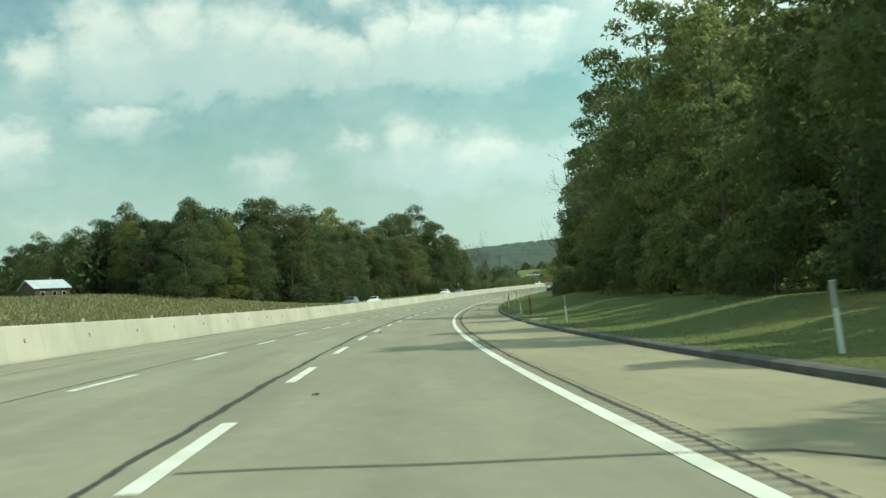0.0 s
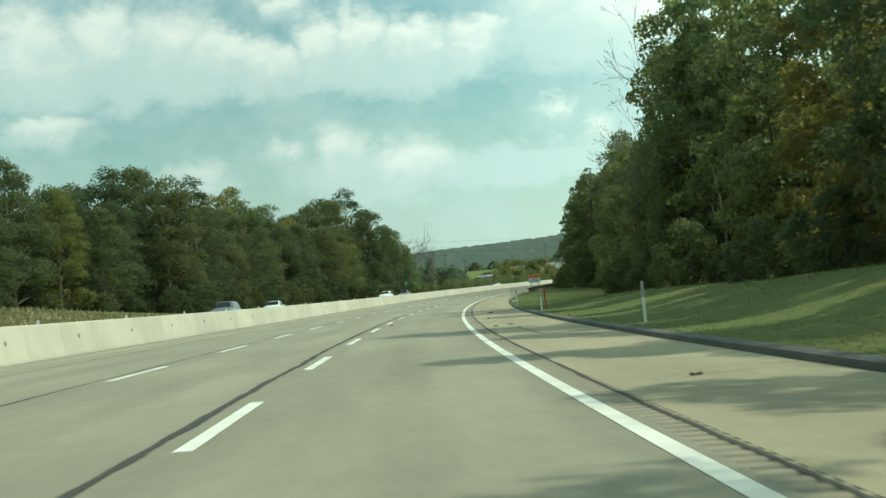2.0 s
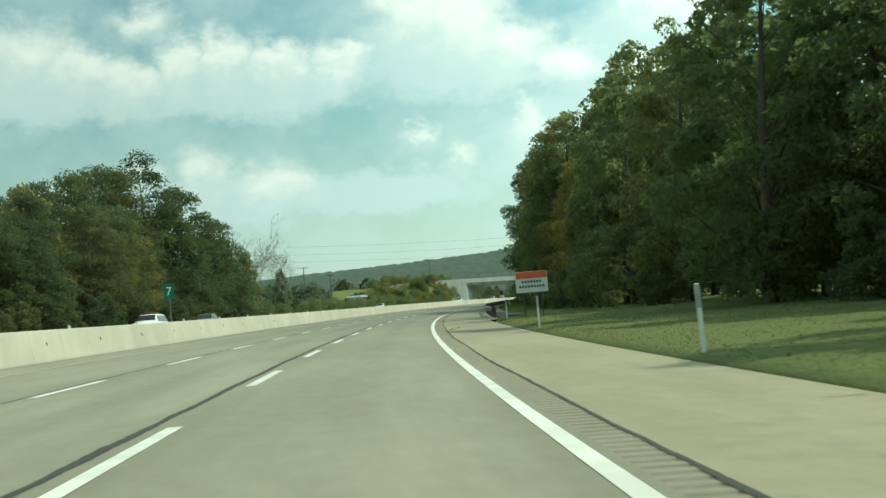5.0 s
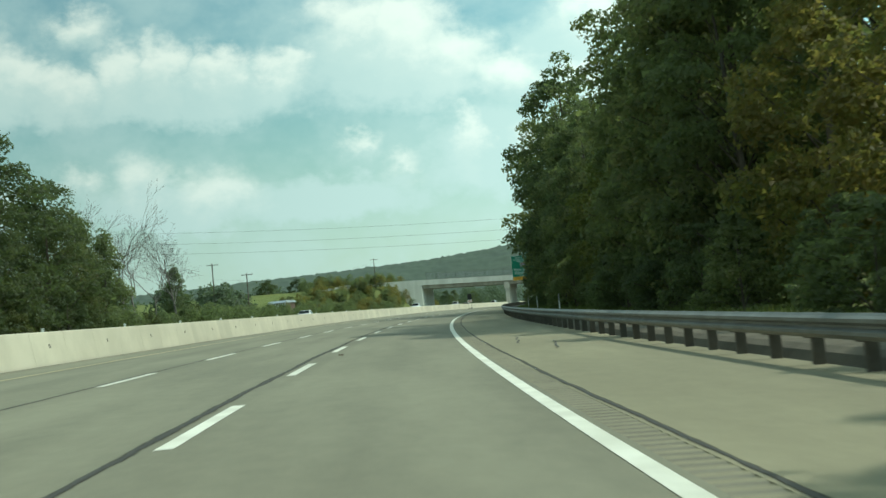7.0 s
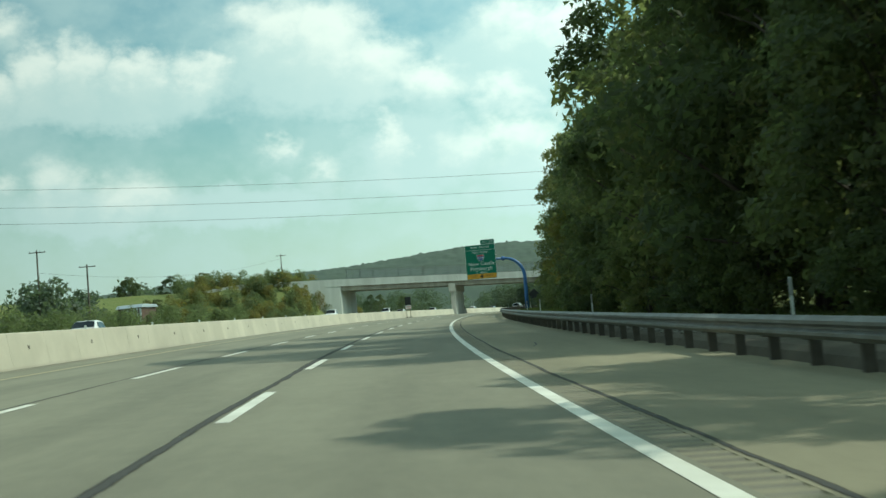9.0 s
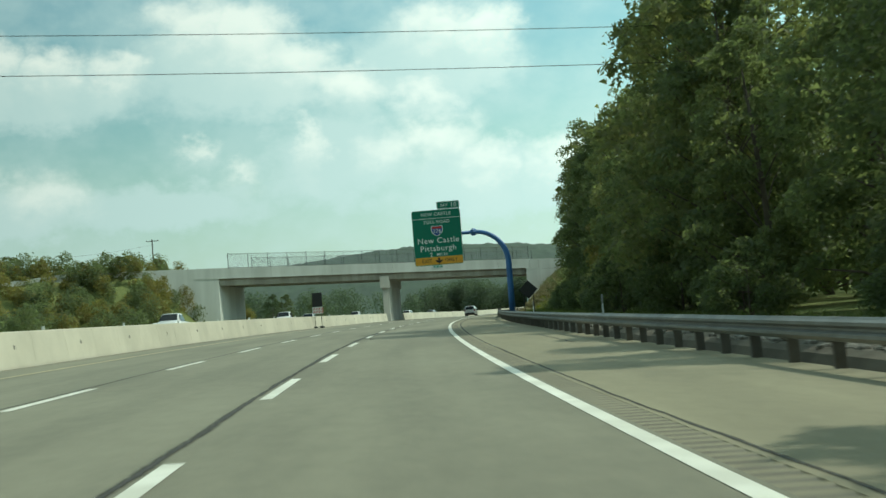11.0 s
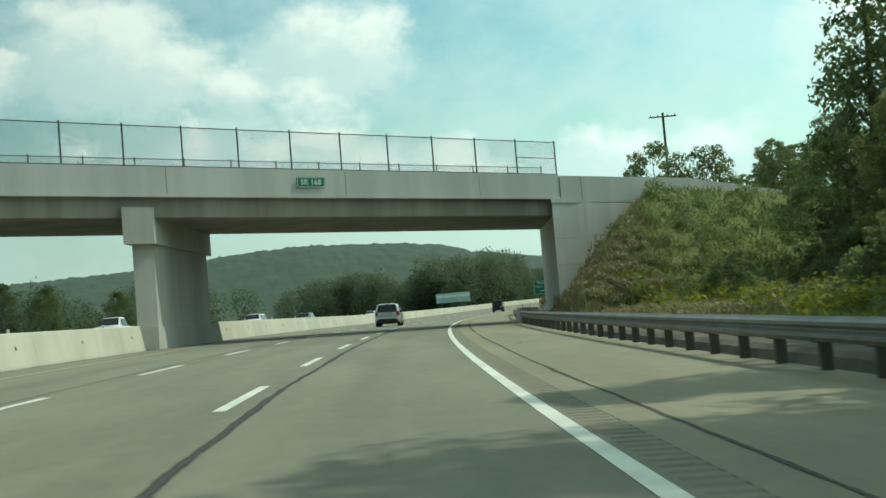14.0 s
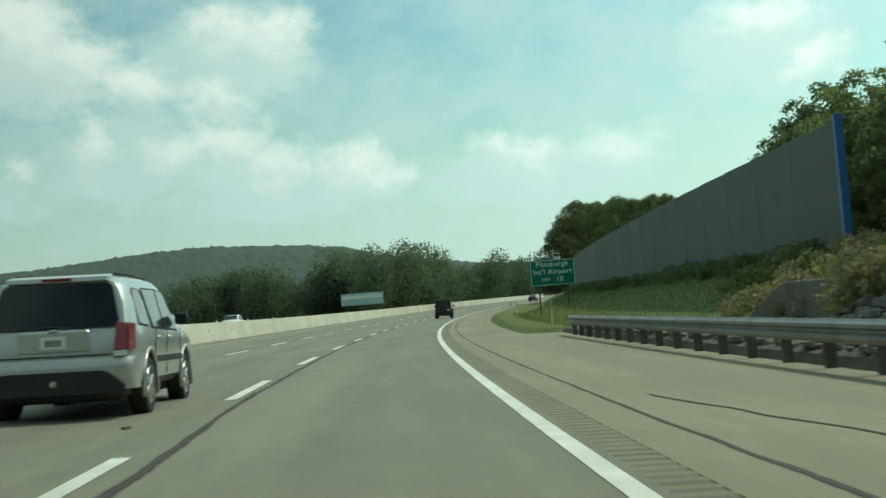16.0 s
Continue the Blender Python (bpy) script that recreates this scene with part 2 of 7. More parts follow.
def pavement(name, colour, dark, tracks=True):
    """Tan tined concrete with polished wheel tracks along the lanes. UV: x across, y along, in metres."""
    def build(n, out):
        uv = n.add("ShaderNodeUVMap", uv_map="metres").outputs[0]
        parts = n.add("ShaderNodeSeparateXYZ", {0: uv})
        x = parts.outputs[0]
        fine = n.noise(uv, 45.0, 6.0, 0.7)
        long = n.noise(n.vmath("MULTIPLY", uv, (1.2, 0.05, 1)), 1.0, 5.0, 0.6)
        patch = n.noise(n.vmath("MULTIPLY", uv, (1.0, 0.16, 1)), 0.5, 5.0, 0.6)
        fac = n.math("ADD", n.math("MULTIPLY", n.smooth(patch, 0.35, 0.7), 0.5), n.math("MULTIPLY", fine, 0.35))
        if tracks:
            w = n.math("COSINE", n.math("MULTIPLY", n.math("ADD", x, 0.05), 2 * math.pi / 1.83))
            fac = n.math("SUBTRACT", fac, n.math("MULTIPLY", n.smooth(w, -0.2, 1.0), 0.16))
        mottle = n.noise(n.vmath("MULTIPLY", uv, (1.0, 0.45, 1.0)), 3.2, 6.0, 0.75)
        fac = n.math("ADD", fac, n.math("MULTIPLY", n.math("SUBTRACT", mottle, 0.5), 1.0))
        fac = n.math("ADD", fac, n.math("MULTIPLY", long, 0.35), clamp=True)
        col = n.mix(fac, dark, colour)
        spot = n.smooth(n.noise(uv, 1.7, 3.0, 0.5), 0.74, 0.8)
        col = n.mix(n.math("MULTIPLY", spot, 0.4), col, tuple(c * 0.5 for c in dark))
        # dimmer sunlight past about 300 m, put into the concrete as a darker tone
        dimmed = n.smooth(n.math("ADD", parts.outputs[1], n.math("MULTIPLY", patch, 60.0)), 270.0, 340.0)
        col = n.mix(dimmed, col, (0.76, 0.785, 0.80), "MULTIPLY")
        b = n.add("ShaderNodeBump", {"Strength": 0.25, "Distance": 0.01, "Height": fine})
        s = n.add("ShaderNodeBsdfPrincipled", {"Base Color": col, "Roughness": 0.82, "Specular IOR Level": 0.35, "Normal": b.outputs[0]})
        n.put(out.inputs[0], s.outputs[0])
    return material(name, build)


def turf(name):
    """Mown verge, rough grass and bare patches."""
    def build(n, out):
        at = n.add("ShaderNodeNewGeometry").outputs["Position"]
        fine = n.noise(at, 9.0, 6.0, 0.7)
        big = n.noise(at, 0.12, 5.0, 0.6)
        mid = n.noise(at, 0.9, 4.0, 0.6)
        col = n.mix(n.smooth(fine, 0.3, 0.7), (0.092, 0.118, 0.036), (0.178, 0.196, 0.072))
        col = n.mix(n.math("MULTIPLY", n.smooth(big, 0.45, 0.7), 0.55), col, (0.19, 0.17, 0.06))
        col = n.mix(n.math("MULTIPLY", n.smooth(mid, 0.55, 0.75), 0.4), col, (0.075, 0.115, 0.028))
        b = n.add("ShaderNodeBump", {"Strength": 0.8, "Distance": 0.08, "Height": fine})
        s = n.add("ShaderNodeBsdfPrincipled", {"Base Color": col, "Roughness": 0.9, "Specular IOR Level": 0.15, "Normal": b.outputs[0]})
        n.put(out.inputs[0], s.outputs[0])
    return material(name, build)


M_LANE = pavement("lane_concrete", (0.322, 0.294, 0.206), (0.202, 0.185, 0.130))
M_SHOULDER = pavement("shoulder_concrete", (0.375, 0.326, 0.208), (0.235, 0.205, 0.132), tracks=False)
M_PAINT = surface("white_road_paint", (0.80, 0.78, 0.68), (0.56, 0.54, 0.45), 0.6, 60, 1.2, bump=0.1, vary=0.1)
M_YELLOW = surface("faded_yellow_paint", (0.42, 0.34, 0.17), (0.32, 0.28, 0.17), 0.6, 60, 1.2)
M_TAR = surface("tar_seal", (0.035, 0.035, 0.033), (0.07, 0.068, 0.06), 0.85, 25, 2.0)
M_BARRIER = surface("barrier_concrete", (0.56, 0.52, 0.41), (0.43, 0.40, 0.31), 0.85, 14, 0.35, bump=0.25, vary=0.12, streak=False)
M_CONCRETE = surface("grey_concrete", (0.56, 0.56, 0.515), (0.42, 0.42, 0.375), 0.85, 12, 0.5, bump=0.15, vary=0.08, streak=True)
M_PIER = surface("pier_concrete", (0.48, 0.465, 0.41), (0.35, 0.335, 0.285), 0.85, 12, 0.5, bump=0.15, vary=0.05, streak=True)
# weathered girder faces; soffit and deck underside share this darker, browner colour
M_BEAM = surface("dark_weathered_concrete", (0.36, 0.33, 0.27), (0.20, 0.175, 0.14), 0.85, 10, 0.5, bump=0.15, streak=True)
M_CURB = surface("dark_asphalt_curb", (0.13, 0.125, 0.11), (0.07, 0.068, 0.06), 0.9, 25, 1.0)


def seam_material():
    """Tar worn thin towards its ragged edges. UV: x across from -1 to 1, y along in metres."""
    def build(n, out):
        uv = n.add("ShaderNodeUVMap", uv_map="metres").outputs[0]
        across = n.math("ABSOLUTE", n.add("ShaderNodeSeparateXYZ", {0: uv}).outputs[0])
        at = n.add("ShaderNodeNewGeometry").outputs["Position"]
        worn = n.math("ADD", n.math("MULTIPLY", n.noise(at, 7.0, 6.0, 0.7), 1.0), n.math("MULTIPLY", n.noise(at, 0.25, 3.0, 0.6), 0.7))
        long = n.noise(n.vmath("MULTIPLY", uv, (0.0, 0.012, 0.0)), 1.0, 3.0, 0.6)
        worn = n.math("ADD", worn, n.math("MULTIPLY", n.math("SUBTRACT", long, 0.5), 0.9))
        left = n.smooth(n.math("SUBTRACT", worn, n.math("MULTIPLY", across, 0.7)), 0.14, 0.75)
        s = n.add("ShaderNodeBsdfPrincipled", {"Base Color": (0.058, 0.056, 0.05, 1), "Roughness": 0.85, "Specular IOR Level": 0.3})
        bare = n.add("ShaderNodeBsdfTransparent")
        both = n.add("ShaderNodeMixShader", {0: left, 1: bare.outputs[0], 2: s.outputs[0]})
        n.put(out.inputs[0], both.outputs[0])
    return material("worn_tar_seam", build)


M_SEAM = seam_material()
M_TURF = turf("turf")
M_STEEL = surface("galvanised_steel", (0.27, 0.273, 0.262), (0.18, 0.178, 0.165), 0.6, 20, 1.5, metal=0.6)
M_WEATHER = surface("weathered_steel_post", (0.15, 0.135, 0.11), (0.085, 0.075, 0.062), 0.8, 20, 2.0, metal=0.2)
M_BLUE = surface("blue_mast_paint", (0.05, 0.165, 0.42), (0.04, 0.125, 0.33), 0.45, 10, 1.0)
M_GREEN = surface("green_sign_sheeting", (0.0, 0.17, 0.10), (0.0, 0.145, 0.085), 0.45, 20, 0.8, vary=0.04)
M_WHITE = surface("white_sheeting", (0.82, 0.84, 0.82), (0.72, 0.73, 0.70), 0.5, 20, 1.5, vary=0.06)
M_SHEET = surface("dull_white_sheeting", (0.80, 0.82, 0.80), (0.68, 0.70, 0.68), 0.6, 20, 1.5, vary=0.06)
M_AMBER = surface("amber_sign_sheeting", (0.72, 0.36, 0.03), (0.62, 0.30, 0.02), 0.45, 20, 0.8)
M_BLACK = surface("black_plastic", (0.018, 0.018, 0.018), (0.01, 0.01, 0.01), 0.6, 20, 2.0)
M_RED = surface("red_sheeting", (0.55, 0.045, 0.03), (0.42, 0.03, 0.02), 0.5, 20, 1.5)
M_ORANGE = surface("orange_red_sheeting", (0.80, 0.16, 0.05), (0.65, 0.12, 0.04), 0.5, 20, 1.5)
M_BARK = surface("bark", (0.16, 0.13, 0.10), (0.07, 0.058, 0.045), 0.95, 6, 1.0, bump=0.6)
M_DEADWOOD = surface("bleached_dead_wood", (0.22, 0.20, 0.175), (0.12, 0.11, 0.095), 0.9, 8, 1.0)
M_PALEWOOD = surface("pale_dead_wood", (0.42, 0.39, 0.33), (0.25, 0.23, 0.19), 0.9, 8, 1.0)
# near leaves: a veil of glare over the wood is put in as lighter colour
M_LEAF = foliage("green_leaves", [(0.098, 0.118, 0.072), (0.138, 0.16, 0.088), (0.18, 0.195, 0.10), (0.225, 0.21, 0.11)], 0.6)
M_LEAF_DARK = foliage("dark_leaves", [(0.098, 0.118, 0.076), (0.135, 0.158, 0.09), (0.17, 0.186, 0.1)], 0.6)
M_LEAF_MID = foliage("leaves_across_the_field", [(0.052, 0.07, 0.042), (0.076, 0.096, 0.05), (0.105, 0.12, 0.058), (0.155, 0.14, 0.066)], 0.5)
# distant leaves: aerial haze is put into their paler, bluer colour
M_LEAF_HAZED = foliage("hazed_far_leaves", [(0.088, 0.112, 0.086), (0.108, 0.134, 0.098), (0.132, 0.155, 0.104)], 0.5)
M_LEAF_TURN = foliage("turning_leaves", [(0.11, 0.135, 0.05), (0.16, 0.165, 0.06), (0.215, 0.165, 0.065), (0.22, 0.215, 0.075)], 0.55)
M_GOLD = foliage("goldenrod", [(0.05, 0.075, 0.02), (0.11, 0.13, 0.03), (0.34, 0.28, 0.03)])
M_DRY = foliage("dry_grass", [(0.17, 0.145, 0.085), (0.265, 0.225, 0.135), (0.20, 0.19, 0.095)], 0.3)
M_GRASS = foliage("grass_blades", [(0.075, 0.10, 0.034), (0.12, 0.145, 0.05), (0.175, 0.17, 0.075)], 0.5)
M_ROCK = surface("riprap_stone", (0.30, 0.28, 0.245), (0.16, 0.15, 0.125), 0.9, 8, 2.0, bump=0.4, vary=0.4)
M_GLASS = glass_dark("tinted_glass")
M_SILVER = surface("silver_car_paint", (0.52, 0.52, 0.50), (0.49, 0.49, 0.47), 0.3, 60, 1.0, metal=0.5, bump=0.0, vary=0.0, coat=0.8)
M_TYRE = surface("tyre_rubber", (0.022, 0.022, 0.022), (0.012, 0.012, 0.012), 0.85, 30, 2.0)
M_RIM = surface("alloy_rim", (0.60, 0.60, 0.60), (0.5, 0.5, 0.5), 0.3, 30, 2.0, metal=0.9)
M_TRIM = surface("dark_bumper_plastic", (0.03, 0.031, 0.032), (0.02, 0.02, 0.021), 0.7, 40, 2.0)
M_TAIL = surface("red_lamp_lens", (0.20, 0.012, 0.014), (0.15, 0.008, 0.01), 0.18, 40, 2.0, bump=0, coat=0.6)
M_LENS = surface("clear_lamp_lens", (0.75, 0.72, 0.7), (0.65, 0.6, 0.6), 0.15, 40, 2.0, bump=0, coat=0.6)
M_CHROME = surface("chrome", (0.75, 0.75, 0.75), (0.7, 0.7, 0.7), 0.12, 40, 2.0, metal=1.0, bump=0)
M_CARBLACK = surface("black_car_paint", (0.015, 0.015, 0.016), (0.012, 0.012, 0.012), 0.35, 40, 2.0, bump=0, coat=0.6)
M_CARWHITE = surface("white_car_paint", (0.8, 0.8, 0.78), (0.75, 0.75, 0.73), 0.3, 40, 2.0, bump=0, coat=0.6)
M_CANVAS = surface("black_canvas", (0.02, 0.02, 0.02), (0.013, 0.013, 0.013), 0.9, 40, 2.0)


# ---- helpers for meshes ----
def mesh_of(name, verts, faces, mat, smooth=False):
    me = bpy.data.meshes.new(name)
    me.from_pydata([tuple(v) for v in verts], [], faces)
    me.materials.append(mat)
    if smooth:
        me.polygons.foreach_set("use_smooth", [True] * len(me.polygons))
    me.update()
    return me


def bm_mesh(name, bm, mat, smooth=False):
    bmesh.ops.recalc_face_normals(bm, faces=bm.faces[:])
    me = bpy.data.meshes.new(name)
    bm.to_mesh(me)
    bm.free()
    me.materials.append(mat)
    if smooth:
        me.polygons.foreach_set("use_smooth", [True] * len(me.polygons))
    return me


def part(name, me, parent, m=None, label="", kind=""):
    """Links a mesh (or a bmesh with its material) as one object under a thing or a part; m: its pose there."""
    ob = new(name, me)
    ob.parent = parent
    if m is not None:
        ob.matrix_local = m
    return tagged(ob, label, kind=kind)


def thing(name, m, label, category, group="", kind=""):
    ob = new(name)
    ob.empty_display_size = 0.3
    ob.matrix_world = m
    return tagged(ob, label, category, group, kind)


def box_bm(sx, sy, sz, bevel=0.0, at=(0, 0, 0), seg=1):
    bm = bmesh.new()
    bmesh.ops.create_cube(bm, size=1.0)
    bmesh.ops.scale(bm, vec=(sx, sy, sz), verts=bm.verts)
    if bevel:
        bmesh.ops.bevel(bm, geom=bm.edges[:], offset=bevel, segments=seg, affect="EDGES", profile=0.5)
    bmesh.ops.translate(bm, vec=at, verts=bm.verts)
    return bm


def box(name, size, mat, bevel=0.0, at=(0, 0, 0)):
    return bm_mesh(name, box_bm(*size, bevel, at), mat)


def cyl_bm(r1, r2, h, n=12, at=(0, 0, 0), axis="Z"):
    bm = bmesh.new()
    bmesh.ops.create_cone(bm, cap_ends=True, segments=n, radius1=r1, radius2=r2, depth=h)
    bmesh.ops.translate(bm, vec=(0, 0, h / 2), verts=bm.verts)
    if axis == "X":
        bmesh.ops.rotate(bm, matrix=Matrix.Rotation(radians(90), 3, "Y"), verts=bm.verts)
    if axis == "Y":
        bmesh.ops.rotate(bm, matrix=Matrix.Rotation(radians(-90), 3, "X"), verts=bm.verts)
    bmesh.ops.translate(bm, vec=at, verts=bm.verts)
    return bm


def tube(name, pts, radii, mat, n=8, across=None):
    """A tapered tube along points; across: a direction square to all of it, where it lies in one plane."""
    v, f = [], []
    pts = [Vector(p) for p in pts]
    for i, p in enumerate(pts):
        t = (pts[min(i + 1, len(pts) - 1)] - pts[max(i - 1, 0)]).normalized()
        a = t.orthogonal().normalized() if abs(t.z) < 0.95 else Vector((1, 0, 0)).cross(t).normalized()
        if abs(t.z) < 0.95:
            a = t.cross(Vector((0, 0, 1))).normalized()
        if across is not None:
            a = across
        b = t.cross(a)
        for k in range(n):
            w = 2 * math.pi * k / n
            v.append(p + (a * math.cos(w) + b * math.sin(w)) * radii[i])
    for i in range(len(pts) - 1):
        for k in range(n):
            f.append((i * n + k, i * n + (k + 1) % n, (i + 1) * n + (k + 1) % n, (i + 1) * n + k))
    f.append(tuple(range(n))[::-1])
    f.append(tuple(range((len(pts) - 1) * n, len(pts) * n)))
    return mesh_of(name, v, f, mat, True)


def prism(name, outline, x0, x1, mat, bevel=0.0):
    """An outline in (y, z) carried from x0 to x1."""
    bm = bmesh.new()
    a = [bm.verts.new((x0, y, z)) for y, z in outline]
    b = [bm.verts.new((x1, y, z)) for y, z in outline]
    k = len(outline)
    bm.faces.new(a)
    bm.faces.new(b[::-1])
    for i in range(k):
        bm.faces.new((a[i], b[i], b[(i + 1) % k], a[(i + 1) % k]))
    bmesh.ops.recalc_face_normals(bm, faces=bm.faces[:])
    if bevel:
        bmesh.ops.bevel(bm, geom=bm.edges[:], offset=bevel, segments=2, affect="EDGES", profile=0.5)
    return bm_mesh(name, bm, mat)


def sweep(name, s0, s1, step, profile, mat, closed=False, uv=False, wobble=None):
    """A profile of (d, z) points carried along the road."""
    ss = np.arange(s0, s1 + step * 0.5, step)
    v, f = [], []
    k = len(profile)
    for s in ss:
        w = wobble(s) if wobble else 0.0
        v += [P(s, d + w, z) for d, z in profile]
    for i in range(len(ss) - 1):
        for j in range(k if closed else k - 1):
            j2 = (j + 1) % k
            f.append((i * k + j, i * k + j2, (i + 1) * k + j2, (i + 1) * k + j))
    if closed:
        f.append(tuple(range(k))[::-1])
        f.append(tuple(range((len(ss) - 1) * k, len(ss) * k)))
    me = mesh_of(name, v, f, mat)
    if uv:
        lay = me.uv_layers.new(name="metres")
        co = np.array([(profile[i % k][0], ss[i // k]) for i in range(len(v))])
        idx = np.empty(len(me.loops), dtype=np.int32)
        me.loops.foreach_get("vertex_index", idx)
        lay.data.foreach_set("uv", co[idx].ravel())
    return me


# ---- ground ----
BR_S, BR_D, BR_K = 650.2, 8.4, 0.76          # the bridge's near face passes here, running off by so many metres along per metre across
BR_W = 13.6                                  # its depth along the road


def paved_edge(s):
    """Where the paved shoulder ends on the right."""
    return 5.12 + 0.95 * smoothstep(s, 276, 292) + 0.75 * smoothstep(s, 640, 648) - 1.5 * smoothstep(s, 706, 722)


def to_bridge(s, d):
    """Metres from the bridge's axis, square to it."""
    return (s - (BR_S + BR_K * (d - BR_D)) - BR_W / 2) / math.sqrt(1 + BR_K * BR_K)


def terrain(s, d):
    """Height of the ground over the road's plane."""
    if -26.6 < d < paved_edge(s) + 0.05:
        return -0.4
    n = noise.noise(Vector((s * 0.05, d * 0.05, 0))) * 0.25 * smoothstep(abs(d + 10), 20, 40)
    if d >= 5.15:
        z = 0.10 + 0.025 * min(d - 5.15, 25) + n
        z += (0.62 + 0.35 * smoothstep(s, 75, 100) * (1 - smoothstep(s, 115, 135))) * smoothstep(d, 6.3, 12.5) * (1 - smoothstep(s, 146, 186))
        z -= 0.085 * (1 - smoothstep(d, 5.2, 6.1)) * smoothstep(s, 177, 183)
        z += 1.8 * smoothstep(d, 8.0, 14.0) * smoothstep(s, 672, 692)
        if s > 560:
            tb = to_bridge(s, d)
            hill = 7.4 - max(0.0, abs(tb) - 6.0) / (1.7 if tb < 0 else 2.3)
            past, end = smoothstep(s, 655, 664), smoothstep(s, 680, 690)
            hill = min(hill, (d - 7.3 - 0.3 * past - 0.9 * end) * (1.08 - 0.33 * past - 0.08 * end))
            z = max(z, hill)
        z += 20 * smoothstep(d, 60, 500)
    else:
        z = -0.2 + n * 1.5 + 5.0 * smoothstep(-d, 27, 80) * (1 - smoothstep(s, 240, 300)) - 2.0 * smoothstep(-d, 40, 110) * smoothstep(s, 380, 520)
        if 520 < s < 760:
            hill = 7.4 - max(0.0, abs(to_bridge(s, d)) - 6.0) / 1.7
            hill = min(hill, (-33.0 - d) / 0.9)
            z = max(z, hill)
    return z


def build_ground():
    ss = sorted(set([-3000, -2000, -1200, -700, -400, -200] + list(range(-100, 560, 6)) + list(range(560, 760, 2)) + list(range(760, 1020, 6)) + [1050, 1100, 1160, 1240, 1350, 1500, 1800, 2300, 3000, 3800, 4500]))
    ds = ([-3000, -2200, -1500, -1000, -700, -500, -360, -260, -200, -160, -130, -110, -95, -80, -70, -62, -55, -49, -44, -40, -37, -34, -32, -30, -28, -26.7, -26.5]
          + [-12, 0, 5.05, 5.2, 5.7, 6.1, 6.3, 6.9, 7.1, 7.6, 8, 9, 10, 11, 12, 13, 14, 15.5, 17, 19, 22, 26, 32, 40, 52, 70, 95, 130, 180, 250, 350, 500, 700, 900])
    v = [P(s, d, terrain(s, d)) for s in ss for d in ds]
    k = len(ds)
    f = [(i * k + j, i * k + j + 1, (i + 1) * k + j + 1, (i + 1) * k + j) for i in range(len(ss) - 1) for j in range(k - 1)]
    ob = new("ground", mesh_of("ground", v, f, M_TURF, True))
    return tagged(ob, "grassy roadside ground with mown green and dry patches", "ground", kind="structure")


build_ground()

# ---- road ----
S0, S1 = -60.0, 1300.0
road = thing("road", Matrix.Identity(4), "tan concrete three-lane carriageway with tar-sealed joints", "road", kind="structure")
part("lane_slab", sweep("lane_slab", S0, S1, 4.0, [(-11.25, -0.3), (-11.25, 0), (-9.15, 0), (-5.49, 0), (-1.83, 0), (1.945, 0), (1.945, -0.3)], M_LANE, uv=True), road)
part("shoulder_slab", sweep("shoulder_slab", S0, S1, 4.0, [(2.275, -0.3), (2.275, 0), (3.6, 0), (5.12, 0), (5.12, -0.3)], M_SHOULDER, uv=True), road)
for e0, e1, ed in ((284, 636, 6.05), (636, 712, 6.8)):
    part("shoulder_edge", sweep("shoulder_edge", e0, e1, 4.0, [(5.121, -0.3), (5.121, -0.004), (ed, -0.01), (ed + 0.15, -0.25)], M_SHOULDER, uv=True), road)


def rumble(groove):
    """The milled strip: flats between grooves, or the worn groove floors and sides."""
    v, f, flat_at = [], [], []
    for s in np.arange(0.0, 760.0, 0.30):
        cuts = ((0.14, 0.0), (0.17, -0.022), (0.27, -0.022), (0.30, 0.0)) if groove else ((0.0, 0.0), (0.14, 0.0))
        o = len(v)
        for a, z in cuts:
            v += [P(s + a, 1.945, z), P(s + a, 2.275, z)]
            flat_at += [(1.945, s + a), (2.275, s + a)]
        f += [(o + 2 * i, o + 2 * i + 1, o + 2 * i + 3, o + 2 * i + 2) for i in range(len(cuts) - 1)]
    me = mesh_of("rumble_strip", v, f, M_GROOVE if groove else M_SHOULDER)
    lay = me.uv_layers.new(name="metres")
    idx = np.empty(len(me.loops), dtype=np.int32)
    me.loops.foreach_get("vertex_index", idx)
    lay.data.foreach_set("uv", np.array(flat_at)[idx].ravel())
    return me


M_GROOVE = surface("groove_dirt", (0.275, 0.252, 0.196), (0.19, 0.173, 0.136), 0.9, 30, 1.0)
part("rumble_groove", rumble(True), road, kind="stuff")
part("rumble_strip", rumble(False), road, kind="stuff")
part("rumble_strip", sweep("rumble_far", 759.9, S1, 4.0, [(1.945, -0.002), (2.275, -0.002)], M_SHOULDER, uv=True), road)
EDGE_WANDER = lambda s: float(np.interp(s, [30, 80, 110, 180, 320, 500, 590, 670], [0.02, -0.06, -0.09, -0.09, -0.045, -0.03, -0.05, -0.06]))
part("edge_line", sweep("edge_line", S0, S1, 3.0, [(1.745, 0.005), (1.915, 0.005)], M_PAINT, wobble=EDGE_WANDER), road, label="solid white edge line")
part("yellow_line", sweep("yellow_line", S0, S1, 3.0, [(-9.45, 0.005), (-9.28, 0.005)], M_YELLOW), road, label="faded yellow edge line")


def wavy(seed, amp):
    return lambda s: amp * (noise.noise(Vector((s * 0.11, seed, 0))) + 0.5 * noise.noise(Vector((s * 0.7, seed, 3))))


def drift(seed, amp, knots):
    """A hand-led line: its place across the road at stations along it, with a fine tremble."""
    base = wavy(seed, amp)
    return lambda s: base(s) + float(np.interp(s, [k[0] for k in knots], [k[1] for k in knots]))


